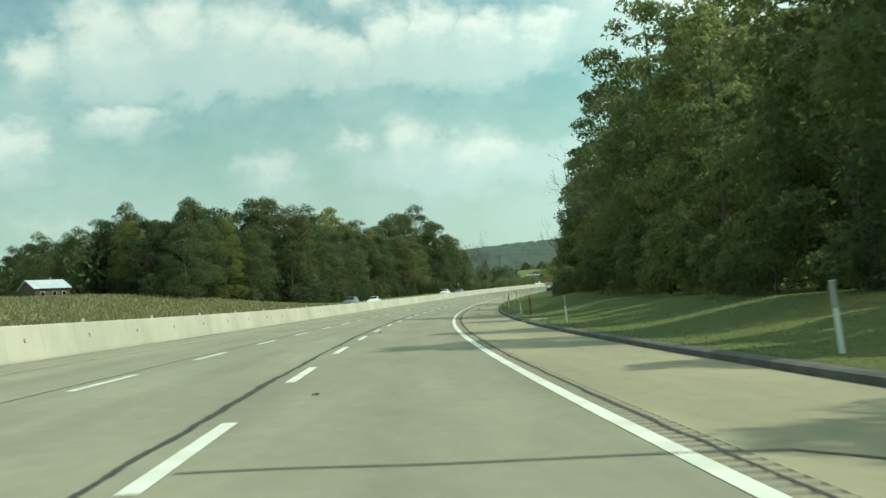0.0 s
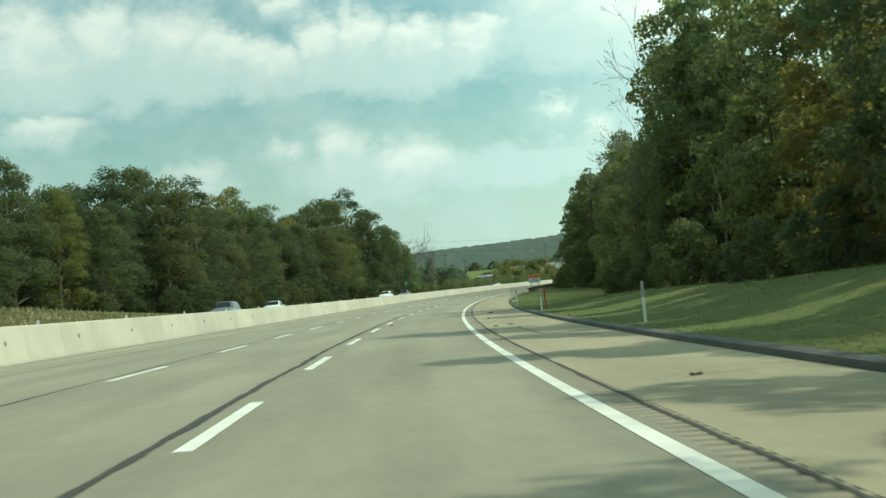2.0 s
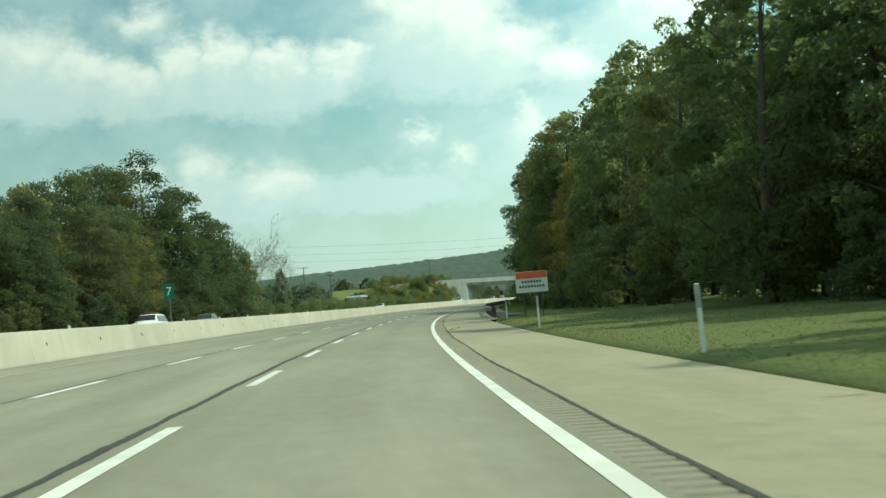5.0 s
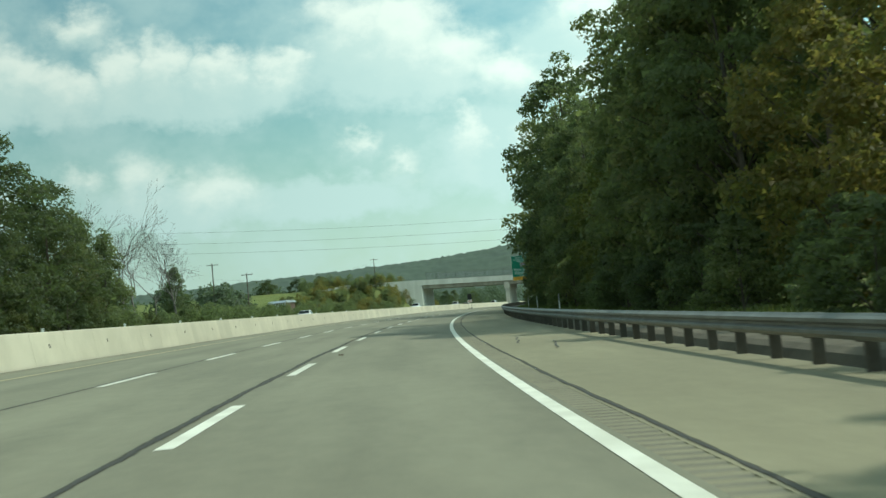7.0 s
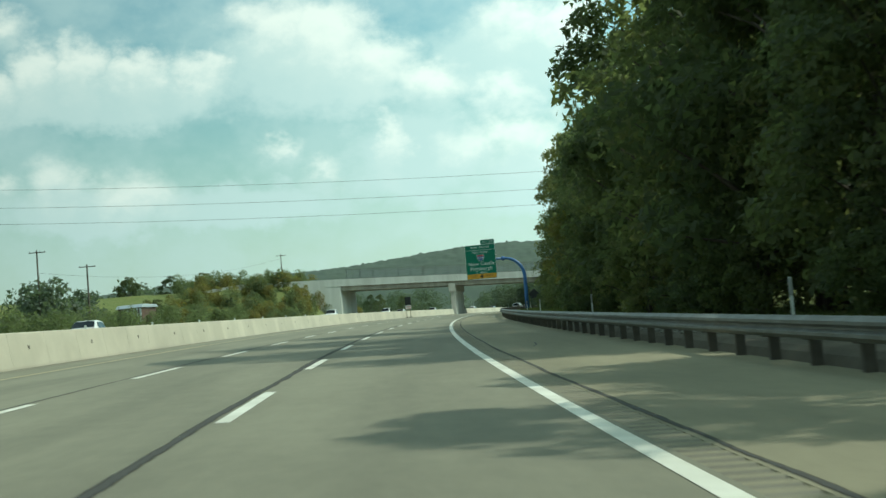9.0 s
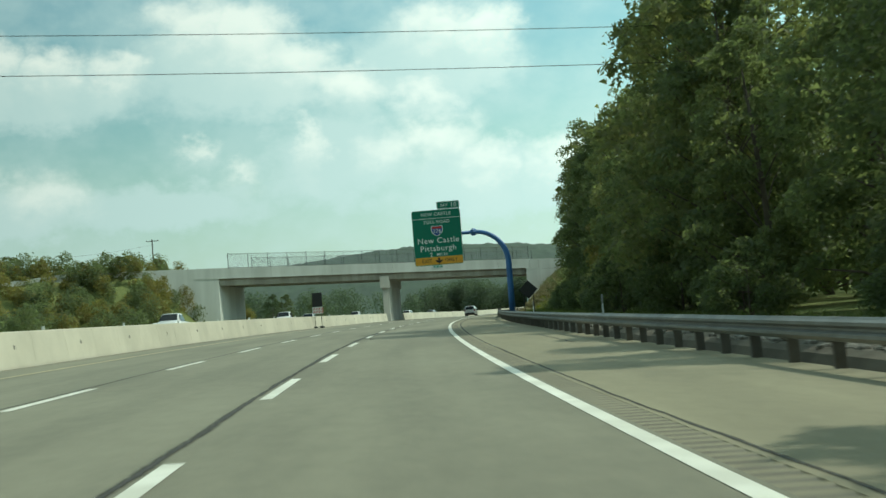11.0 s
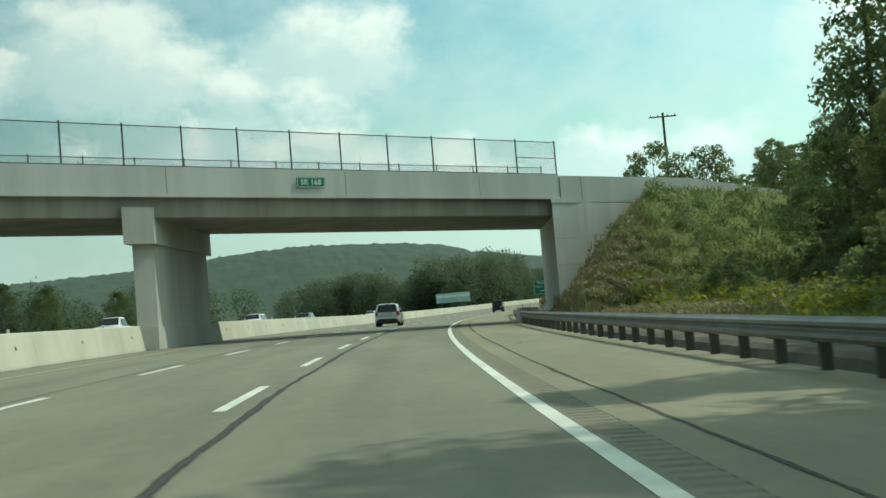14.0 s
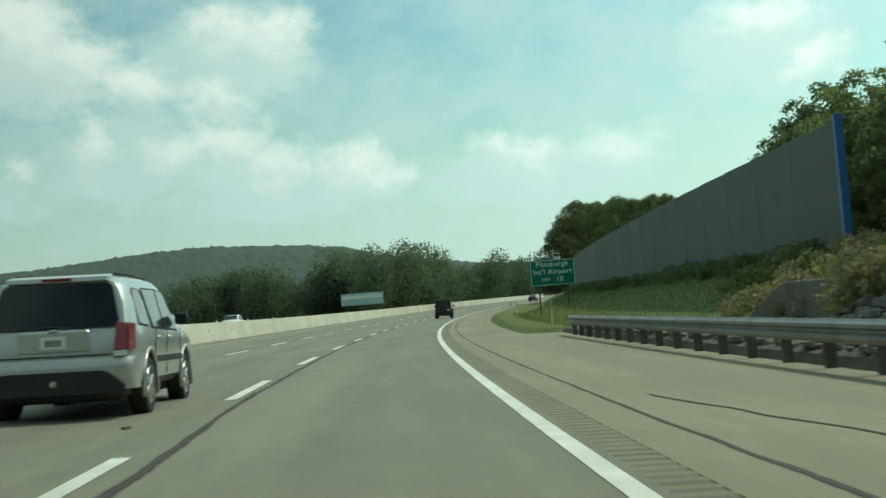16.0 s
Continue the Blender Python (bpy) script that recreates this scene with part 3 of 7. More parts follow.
def ragged(name, d, wide, seed, wander):
    """A hand-poured seal with uneven edges."""
    v = []
    ss = list(np.arange(S0, 760.0, 0.3)) + list(np.arange(760.0, 1000.0, 4.0))
    for s in ss:
        c = d + wander(s)
        for side in (-1, 1):
            k = 0.5 + 0.22 * noise.noise(Vector((s * 1.1, seed, side * 5.0))) + 0.22 * noise.noise(Vector((s * 0.17, seed, side * 9.0)))
            v.append(P(s, c + side * wide * max(0.25, 1.2 * k), 0.004))
    f = [(2 * i, 2 * i + 1, 2 * i + 3, 2 * i + 2) for i in range(len(ss) - 1)]
    me = mesh_of(name, v, f, M_SEAM)
    lay = me.uv_layers.new(name="metres")
    co = np.array([((-1.0, 1.0)[i % 2], ss[i // 2]) for i in range(len(v))])
    idx = np.empty(len(me.loops), dtype=np.int32)
    me.loops.foreach_get("vertex_index", idx)
    lay.data.foreach_set("uv", co[idx].ravel())
    return me


SEAMS = ((0.135, 1, ((0, -2.2), (110, -2.18), (175, -2.15), (320, -2.07), (380, -2.02), (506, -2.02), (545, -1.62), (586, -1.31), (598, -1.42), (629, -1.36), (670, -1.46), (677, -1.58), (760, -1.8))),
         (0.07, 2, ((0, -5.86), (125, -5.69), (187, -5.62), (330, -5.55), (393, -5.61), (516, -5.64), (600, -5.81))),
         (0.075, 3, ((0, 2.13), (110, 2.22), (173, 2.27), (318, 2.36), (380, 2.34), (500, 2.38), (545, 2.48), (586, 2.70), (628, 2.80), (668, 2.85), (674, 2.78), (760, 2.6))),
         (0.09, 4, ((0, -11.27), (760, -11.27))))
for wide, sd, knots in SEAMS:
    part("tar_seam", ragged("tar_seam", 0.0, wide, sd * 7.3, drift(sd * 7.3, 0.04, knots)), road)

for tone_d, phase in ((-1.83, 8.154), (-5.43, 8.711)):
    for i in range(-3, 76):
        a = phase + i * 12.192
        part("lane_dash", sweep("lane_dash", a, a + 5.09, 5.09 / 3, [(tone_d - 0.085, 0.006), (tone_d + 0.085, 0.006)], M_PAINT), road)

far_road = thing("road_oncoming", Matrix.Identity(4), "concrete carriageway beyond the median wall", "road", kind="structure")
part("lane_slab", sweep("lane_slab", S0, S1, 5.0, [(-26.5, -0.3), (-26.5, 0), (-20, 0), (-13, 0), (-12.05, 0), (-12.05, -0.3)], M_LANE, uv=True), far_road)

curb = thing("curb", Matrix.Identity(4), "low dark asphalt curb along the shoulder, broken in places", "curb", kind="structure")
for ca, cb in ((S0, 59.5), (65.2, 177.0)):
    n = round((cb - ca) / 3.0)
    part("curb", sweep("curb", ca, cb, (cb - ca) / n, [(5.12, -0.2), (5.13, 0.10), (5.2, 0.125), (5.38, 0.13), (5.42, -0.2)], M_CURB, closed=True), curb)


# ---- median wall ----
def barrier_profile():
    half = [(0.29, -0.05), (0.285, 0.06), (0.105, 1.06), (0.085, 1.09)]
    return half, [(-x, z) for x, z in half[::-1]]


def barrier_piece(s):
    """One cast segment that follows the road's rise and curve."""
    a, b = barrier_profile()
    return sweep("barrier_segment", s + 0.007, s + 3.653, 1.823, [(x - 11.62, z) for x, z in a + b], M_BARRIER, closed=True)


wall = thing("median_barrier", Matrix.Identity(4), "weathered cream concrete median barrier of jointed segments", "barrier", kind="structure")
for fa, fb in ((-43.9, 632.5), (651.5, 1039.0)):
    part("joint_filler", sweep("joint_filler", fa, fb, 3.66, [(-11.40, -0.05), (-11.56, 1.05), (-11.68, 1.05), (-11.84, -0.05)], M_PIER, closed=True), wall)
dot = box("drain_hole", (0.02, 0.10, 0.13), M_TAR, 0.005)
tick = box("reflector", (0.09, 0.03, 0.14), M_WHITE, 0.004)
SEGS = [3.66 * i for i in range(-12, 286)]
for i, s in enumerate(SEGS):
    if 632.5 < s < 649.0:
        continue
    p = part("barrier_segment", barrier_piece(s), wall)
    if i % 3 == 0 and 0 <= s < 760:
        part("reflector", tick, p, F(s + 1.8, -11.62, 1.14))
    if i % 2 == 0 and 0 <= s < 760:
        part("drain_hole", dot, p, F(s + 1.83, -11.432, 0.62) @ pose(0, 0, 0, 0, -10))


# ---- bridge ----


def br(d, w, z):
    """A place on the bridge: d across the road, w metres behind its near face along the road."""
    return P(BR_S + BR_K * (d - BR_D) + w, d, z)


def br_block(name, d0, d1, w0, w1, z0, z1, mat, parent, steps=6, label=""):
    v, f = [], []
    for i in range(steps + 1):
        d = d0 + (d1 - d0) * i / steps
        za = z0(d) if callable(z0) else z0
        zb = z1(d) if callable(z1) else z1
        v += [br(d, w0, za), br(d, w1, za), br(d, w1, zb), br(d, w0, zb)]
    for i in range(steps):
        for j in range(4):
            a, b = i * 4 + j, i * 4 + (j + 1) % 4
            f.append((a, b, b + 4, a + 4))
    f += [(0, 1, 2, 3)[::-1], tuple(range(steps * 4, steps * 4 + 4))]
    bm = bmesh.new()
    vs = [bm.verts.new(p) for p in v]
    for q in f:
        bm.faces.new([vs[i] for i in q])
    return part(name, bm_mesh(name, bm, mat), parent, label=label)


bridge = thing("bridge", Matrix.Identity(4), "pale grey concrete overpass with chain-link fence on its parapet", "bridge", kind="structure")
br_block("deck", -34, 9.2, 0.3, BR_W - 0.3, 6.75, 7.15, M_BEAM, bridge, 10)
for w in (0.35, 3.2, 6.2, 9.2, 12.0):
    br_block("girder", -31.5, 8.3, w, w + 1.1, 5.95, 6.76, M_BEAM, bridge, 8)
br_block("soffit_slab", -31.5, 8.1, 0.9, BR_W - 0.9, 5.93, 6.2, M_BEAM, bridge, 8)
for i, (a, b) in enumerate(((-34, -25.5), (-25.5, -18.2), (-18.2, -10.5), (-10.5, -2.8), (-2.8, 4.0), (4.0, 8.6))):
    br_block("parapet_panel", a + 0.014, b - 0.014, 0.0, 0.35, 7.0, 8.25, M_CONCRETE, bridge, 3)
    br_block("parapet_panel", a + 0.014, b - 0.014, BR_W - 0.35, BR_W, 7.0, 8.25, M_CONCRETE, bridge, 3)
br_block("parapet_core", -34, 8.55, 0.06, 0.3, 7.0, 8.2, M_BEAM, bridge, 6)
br_block("fascia_ledge", -34, 8.6, -0.06, 0.3, 6.86, 7.0, M_CONCRETE, bridge, 8)
br_block("abutment", 8.05, 10.4, 0.0, BR_W, -0.6, 6.9, M_CONCRETE, bridge, 2)
br_block("abutment", -34.2, -31.6, 0.0, BR_W, -1.5, 6.9, M_CONCRETE, bridge, 2)
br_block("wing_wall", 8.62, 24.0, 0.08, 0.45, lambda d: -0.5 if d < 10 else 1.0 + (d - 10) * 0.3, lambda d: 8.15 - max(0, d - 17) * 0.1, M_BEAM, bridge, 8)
for wa, wb in ((8.64, 9.9), (9.93, 17.0), (17.03, 24.0)):
    for za, zb in ((-0.5, 2.72), (2.75, 4.77), (4.80, 6.66), (6.70, 8.2)):
        if za > 6 or wb < 17.1:
            br_block("wing_panel", wa, wb, 0.0 if wb > 10 else -0.05, 0.1, za, (lambda d, zb=zb: zb - (max(0, d - 17) * 0.1 if zb > 8 else 0)), M_CONCRETE, bridge, 4)
for za, zb in ((-0.6, 1.6), (1.62, 3.1), (3.12, 4.6), (4.62, 6.6)):
    br_block("pilaster", 8.03, 9.55, -0.16, 0.0, za, zb, M_CONCRETE, bridge, 2)
br_block("pilaster_core", 8.06, 9.5, -0.11, 0.0, -0.6, 6.6, M_BEAM, bridge, 2)
br_block("pilaster_cap", 8.0, 9.6, -0.2, 0.02, 6.62, 6.84, M_CONCRETE, bridge, 2)
br_block("wing_wall", 8.6, 24.0, BR_W - 0.45, BR_W - 0.02, -0.5, lambda d: 8.2 - max(0, d - 17) * 0.1, M_CONCRETE, bridge, 8)
br_block("wing_wall", -62.0, -33.9, 0.02, 0.45, -0.8, lambda d: 8.2 - max(0, -48 - d) * 0.12, M_CONCRETE, bridge, 8)
br_block("pier", -12.1, -11.3, 0.6, BR_W - 0.6, -0.5, 5.3, M_PIER, bridge, 2)
br_block("pier_base", -12.25, -11.2, 0.0, BR_W + 0.2, -0.5, 1.0, M_PIER, bridge, 2)
br_block("pier_cap", -12.3, -11.12, 0.05, BR_W - 0.2, 4.75, 6.4, M_PIER, bridge, 2)
br_block("approach_road", 10.4, 60.0, 0.4, BR_W - 0.4, 6.6, 7.2, M_CURB, bridge, 6)


M_DULL = surface("dull_grey_fence_steel", (0.07, 0.078, 0.075), (0.045, 0.05, 0.048), 0.7, 20, 1.5, metal=0.3)


def fence(parent):
    me_post = bm_mesh("fence_post", cyl_bm(0.038, 0.038, 1.92, 8), M_DULL)
    for w in (0.2, BR_W - 0.2):
        ds = np.arange(8.5, -31.0, -2.29)
        for d in ds:
            part("fence_post", me_post, parent, Matrix.Translation(br(d, w, 8.2)))
        part("fence_rail", tube("fence_rail", [br(8.5, w, 9.2), br(8.5 - 2.29, w, 9.2)], [0.022] * 2, M_WEATHER, 6), parent)
        for z in (8.3, 10.12):
            part("fence_rail", tube("fence_rail", [br(d, w, z) for d in ds], [0.025] * len(ds), M_WEATHER, 6), parent)


def mesh_material():
    def build(n, out):
        uv = n.add("ShaderNodeUVMap", uv_map="metres").outputs[0]
        s = n.add("ShaderNodeSeparateXYZ", {0: uv})
        a = n.math("ABSOLUTE", n.math("SINE", n.math("MULTIPLY", n.math("ADD", s.outputs[0], s.outputs[1]), 44.0)))
        b = n.math("ABSOLUTE", n.math("SINE", n.math("MULTIPLY", n.math("SUBTRACT", s.outputs[0], s.outputs[1]), 44.0)))
        w = n.math("LESS_THAN", n.math("MINIMUM", a, b), 0.19)
        p = n.add("ShaderNodeBsdfPrincipled", {"Base Color": (0.22, 0.24, 0.24, 1), "Roughness": 0.5, "Metallic": 0.4})
        t = n.add("ShaderNodeBsdfTransparent")
        m = n.add("ShaderNodeMixShader", {0: w, 1: t.outputs[0], 2: p.outputs[0]})
        n.put(out.inputs[0], m.outputs[0])
    return material("chain_link", build)


M_LINK = mesh_material()


def chain_link(parent, w):
    ds = np.arange(8.5, -31.0, -2.29)
    for a, b in zip(ds[:-1], ds[1:]):
        me = mesh_of("chain_link", [br(a, w, 8.3), br(b, w, 8.3), br(b, w, 10.1), br(a, w, 10.1)], [(0, 1, 2, 3)], M_LINK)
        lay = me.uv_layers.new(name="metres")
        ln = (br(a, w, 0) - br(b, w, 0)).length
        lay.data.foreach_set("uv", [0, 0, ln, 0, ln, 1.8, 0, 1.8])
        part("chain_link_panel", me, parent)


fence(bridge)
chain_link(bridge, 0.2)
chain_link(bridge, BR_W - 0.2)


# ---- lettering ----
def words(text, size, mat, name="lettering", depth=0.004, stretch=1.0):
    cu = bpy.data.curves.new(name, "FONT")
    cu.body, cu.size, cu.extrude, cu.align_x, cu.align_y = text, size, depth, "CENTER", "CENTER"
    cu.space_character = 1.1
    cu.offset = 0.006 * size
    cu.resolution_u = 3
    tmp = bpy.data.objects.new(name, cu)
    scene.collection.objects.link(tmp)
    bpy.context.view_layer.update()
    me = bpy.data.meshes.new_from_object(tmp.evaluated_get(bpy.context.evaluated_depsgraph_get()))
    bpy.data.objects.remove(tmp)
    bpy.data.curves.remove(cu)
    me.materials.clear()
    me.materials.append(mat)
    for v in me.vertices:
        v.co = Vector((v.co.x * stretch, -v.co.z - 0.004, v.co.y))
    return me


def letters(me, parent, m):
    """Splits lettering into its letters, each a part at its place."""
    bm = bmesh.new()
    bm.from_mesh(me)
    todo, isles = set(bm.verts), []
    while todo:
        stack, isle = [todo.pop()], []
        while stack:
            v = stack.pop()
            isle.append(v)
            for e in v.link_edges:
                o = e.other_vert(v)
                if o in todo:
                    todo.remove(o)
                    stack.append(o)
        isles.append((min(v.co.x for v in isle), max(v.co.x for v in isle), isle))
    bm.faces.ensure_lookup_table()
    isles.sort(key=lambda q: q[0])
    groups = []
    for a, b, isle in isles:
        if groups and a < groups[-1][1] - 0.35 * (b - a):
            groups[-1][1] = max(groups[-1][1], b)
            groups[-1][2].update(isle)
        else:
            groups.append([a, b, set(isle)])
    for a, b, vs in groups:
        order = list(vs)
        at = {v: i for i, v in enumerate(order)}
        faces = [[at[v] for v in f.verts] for f in bm.faces if f.verts[0] in vs]
        part("letter", mesh_of("letter", [v.co.copy() for v in order], faces, me.materials[0]), parent, m)
    bm.free()
    bpy.data.meshes.remove(me)


def round_rect(name, w, h, r, thick, mat, at=(0, 0, 0), n=5):
    """A panel with rounded corners that faces -y."""
    ring = []
    for cx, cz, a0 in ((w / 2 - r, h / 2 - r, 0), (-w / 2 + r, h / 2 - r, 90), (-w / 2 + r, -h / 2 + r, 180), (w / 2 - r, -h / 2 + r, 270)):
        for i in range(n):
            a = radians(a0 + 90 * i / (n - 1))
            ring.append((cx + r * math.cos(a), cz + r * math.sin(a)))
    bm = bmesh.new()
    a = [bm.verts.new((at[0] + x, at[1], at[2] + z)) for x, z in ring]
    b = [bm.verts.new((at[0] + x, at[1] + thick, at[2] + z)) for x, z in ring]
    bm.faces.new(a)
    bm.faces.new(b[::-1])
    k = len(ring)
    for i in range(k):
        bm.faces.new((a[i], b[i], b[(i + 1) % k], a[(i + 1) % k]))
    return bm_mesh(name, bm, mat)


def border(name, w, h, r, t, mat, at=(0, 0, 0), n=5):
    outer, inner = [], []
    for lst, ww, hh, rr in ((outer, w, h, r), (inner, w - 2 * t, h - 2 * t, max(0.01, r - t))):
        for cx, cz, a0 in ((ww / 2 - rr, hh / 2 - rr, 0), (-ww / 2 + rr, hh / 2 - rr, 90), (-ww / 2 + rr, -hh / 2 + rr, 180), (ww / 2 - rr, -hh / 2 + rr, 270)):
            for i in range(n):
                a = radians(a0 + 90 * i / (n - 1))
                lst.append((at[0] + cx + rr * math.cos(a), at[1], at[2] + cz + rr * math.sin(a)))
    k = len(outer)
    return mesh_of(name, outer + inner, [(i, (i + 1) % k, k + (i + 1) % k, k + i) for i in range(k)], mat)


# ---- overhead sign on its blue mast ----
def overhead_sign():
    t = thing("overhead_sign", F(585.3, 0, 0), "green exit sign hanging from a blue curved steel mast", "road sign")
    bend = [(3.7 + 3.25 * math.cos(a), 0.4, 5.5 + 3.28 * math.sin(a)) for a in np.linspace(0, math.pi / 2, 12)]
    mast = [(6.95, 0.4, -0.1), (6.95, 0.4, 2.5), (6.95, 0.4, 4.2)] + bend
    part("mast", tube("mast", mast, list(np.linspace(0.33, 0.21, len(mast))), M_BLUE, 14, Vector((0, 1, 0))), t, label="blue painted tapered steel mast")
    part("arm", tube("arm", [(3.8, 0.4, 8.78), (0, 0.4, 8.8), (-2.2, 0.4, 8.8)], [0.2, 0.17, 0.14], M_BLUE, 12), t)
    part("flange", bm_mesh("flange", cyl_bm(0.20, 0.42, 0.30, 8, axis="X"), M_BLUE), t, pose(3.25, 0.4, 8.78))
    part("flange", bm_mesh("flange", cyl_bm(0.42, 0.24, 0.34, 8, axis="X"), M_BLUE), t, pose(3.58, 0.4, 8.78))
    part("base_plate", box("base_plate", (1.0, 1.0, 0.1), M_BLUE, 0.02), t, pose(6.95, 0.4, 0.0))
    w, z0, z1 = 5.01, 5.65, 11.36
    zc, h = (z0 + z1) / 2, z1 - z0
    panel = part("sign_panel", round_rect("sign_panel", w, h, 0.22, 0.06, M_GREEN, (-0.115, 0, zc)), t)
    part("border", border("border", w - 0.03, h - 0.03, 0.2, 0.022, M_SHEET, (-0.115, -0.004, zc)), panel)
    x = -0.115
    part("exit_only_strip", round_rect("exit_only_strip", w - 0.14, 0.78, 0.1, 0.01, M_AMBER, (x, -0.012, z0 + 0.47)), panel, label="amber exit strip with black lettering")
    zt = z1
    part("divider", box("divider", (w - 0.1, 0.012, 0.05), M_SHEET), panel, pose(x, -0.004, zt - 0.88))
    for text, size, zz, xx, mat, y in (("NEW CASTLE", 0.48, zt - 0.46, x, M_SHEET, 0), ("TOLL ROAD", 0.46, zt - 1.26, x, M_SHEET, 0),
                                       ("New Castle", 0.82, zt - 3.18, x + 0.05, M_SHEET, 0), ("Pittsburgh", 0.82, zt - 3.98, x, M_SHEET, 0),
                                       ("2", 0.62, zt - 4.62, x - 0.75, M_SHEET, 0), ("MILES", 0.42, zt - 4.62, x + 0.35, M_SHEET, 0),
                                       ("EXIT", 0.52, z0 + 0.47, x - 1.25, M_BLACK, -0.014), ("ONLY", 0.52, z0 + 0.47, x + 1.25, M_BLACK, -0.014)):
        letters(words(text, size, mat, stretch=0.88 if mat is M_BLACK else 1.0), panel, pose(xx, y - 0.002, zz))
    sh = [(-0.52, 0.42), (-0.36, 0.5), (-0.15, 0.42), (0, 0.5), (0.15, 0.42), (0.36, 0.5), (0.52, 0.42), (0.55, 0.1), (0.45, -0.22), (0.2, -0.42), (0, -0.5), (-0.2, -0.42), (-0.45, -0.22), (-0.55, 0.1)]
    M_SHB = surface("blue_shield", (0.03, 0.09, 0.32), (0.03, 0.08, 0.28), 0.45, 20, 1.0)
    part("shield", mesh_of("shield", [(a * 1.12, 0, b * 1.12) for a, b in sh], [tuple(range(len(sh)))[::-1]], M_SHEET), panel, pose(x, -0.006, zt - 2.17))
    part("shield", mesh_of("shield", [(a, 0, b) for a, b in sh], [tuple(range(len(sh)))[::-1]], M_SHB), panel, pose(x, -0.012, zt - 2.17))
    part("shield_band", box("shield_band", (0.98, 0.01, 0.2), M_RED), panel, pose(x, -0.016, zt - 1.84))
    letters(words("376", 0.55, M_SHEET), panel, pose(x, -0.014, zt - 2.22))
    arrow = [(-0.1, 0.3), (0.1, 0.3), (0.1, 0.0), (0.34, 0.1), (0.34, -0.03), (0, -0.33), (-0.34, -0.03), (-0.34, 0.1), (-0.1, 0.0)]
    part("arrow", mesh_of("arrow", [(a, 0, b) for a, b in arrow], [tuple(range(len(arrow)))[::-1]], M_BLACK), panel, pose(x, -0.02, z0 + 0.47))
    tab = part("exit_tab", round_rect("exit_tab", 2.35, 0.78, 0.15, 0.06, M_GREEN, (1.2, 0, z1 + 0.41)), t)
    part("border", border("border", 2.29, 0.72, 0.13, 0.045, M_SHEET, (1.2, -0.004, z1 + 0.41)), tab)
    letters(words("EXIT", 0.36, M_SHEET), tab, pose(0.8, -0.002, z1 + 0.4))
    letters(words("10", 0.62, M_SHEET), tab, pose(1.75, -0.002, z1 + 0.4))
    for xx in (-1.9, -0.6, 0.7, 1.8):
        part("hanger", box("hanger", (0.1, 0.12, h - 0.4), M_STEEL, 0.01), t, pose(xx, 0.14, zc))
    return t


overhead_sign()


# ---- guard rail ----
def guard_rail(s0, s1, d):
    t = thing("guard_rail", Matrix.Identity(4), "galvanised steel w-beam guard rail on steel posts", "guard rail")
    prof = [(0.0, 0.37), (-0.03, 0.40), (-0.085, 0.43), (-0.085, 0.475), (-0.02, 0.515), (-0.02, 0.545), (-0.085, 0.585), (-0.085, 0.63), (-0.03, 0.665), (0.0, 0.695)]
    ring = [(d + x, z) for x, z in prof] + [(d + x + 0.012, z) for x, z in prof[::-1]]
    part("rail", sweep("rail", s0, s1, 3.81, ring, M_STEEL, closed=True), t)
    post = prism("post", [(-0.05, -0.45), (0.05, -0.45), (0.05, 0.68), (-0.05, 0.68)], 0.1, 0.26, M_WEATHER, 0.006)
    block = box("block", (0.13, 0.14, 0.34), M_WEATHER, 0.01)
    for s in np.arange(s0 + 0.6, s1, 1.985):
        p = part("post", post, t, F(s, d))
        part("block", block, p, pose(0.075, 0, 0.52))
    return t


guard_rail(292.0, 648.0, 5.62)
guard_rail(668.0, 706.5, 6.35)


def parapet_block(s0, s1, d, h, label):
    t = thing("concrete_barrier", Matrix.Identity(4), label, "barrier")
    n = max(1, round((s1 - s0) / 3.8))
    for i in range(n):
        a, b = s0 + (s1 - s0) * i / n, s0 + (s1 - s0) * (i + 1) / n
        part("block", sweep("block", a + 0.012, b - 0.012, (b - a - 0.024) / 2, [(d, -0.3), (d + 0.03, 0.35), (d + 0.14, h - 0.05), (d + 0.18, h), (d + 0.42, h), (d + 0.5, -0.3)], M_BEAM, closed=True), t)
        if i:
            part("joint", sweep("joint", a - 0.02, a + 0.02, 0.04, [(d + 0.03, -0.3), (d + 0.17, h - 0.06), (d + 0.4, h - 0.04), (d + 0.45, -0.3)], M_BLACK, closed=True), t)
    return t


parapet_block(646.0, 669.0, 6.1, 0.86, "grey concrete safety wall shielding the bridge abutment")
parapet_block(581.8, 585.6, 5.36, 0.92, "grey concrete block shielding the sign mast")


# ---- roadside posts ----
M_SLEEVE = surface("grey_reflective_sleeve", (0.42, 0.42, 0.40), (0.3, 0.3, 0.28), 0.6, 20, 2.0)


def marker_post(s, d, mat, label, lean=0.0, z=0.1):
    t = thing("marker_post", F(s, d, z - 0.05, 0, lean), label, "marker post", "posts along the shoulder")
    part("stake", prism("stake", [(-0.02, 0), (0.02, 0), (0.02, 1.12), (0.0, 1.16), (-0.02, 1.12)], -0.038, 0.038, mat, 0.006), t)
    part("reflector", box("reflector", (0.084, 0.05, 0.40), M_SLEEVE if mat is M_WHITE else mat, 0.006), t, pose(0, 0, 0.95))
    return t


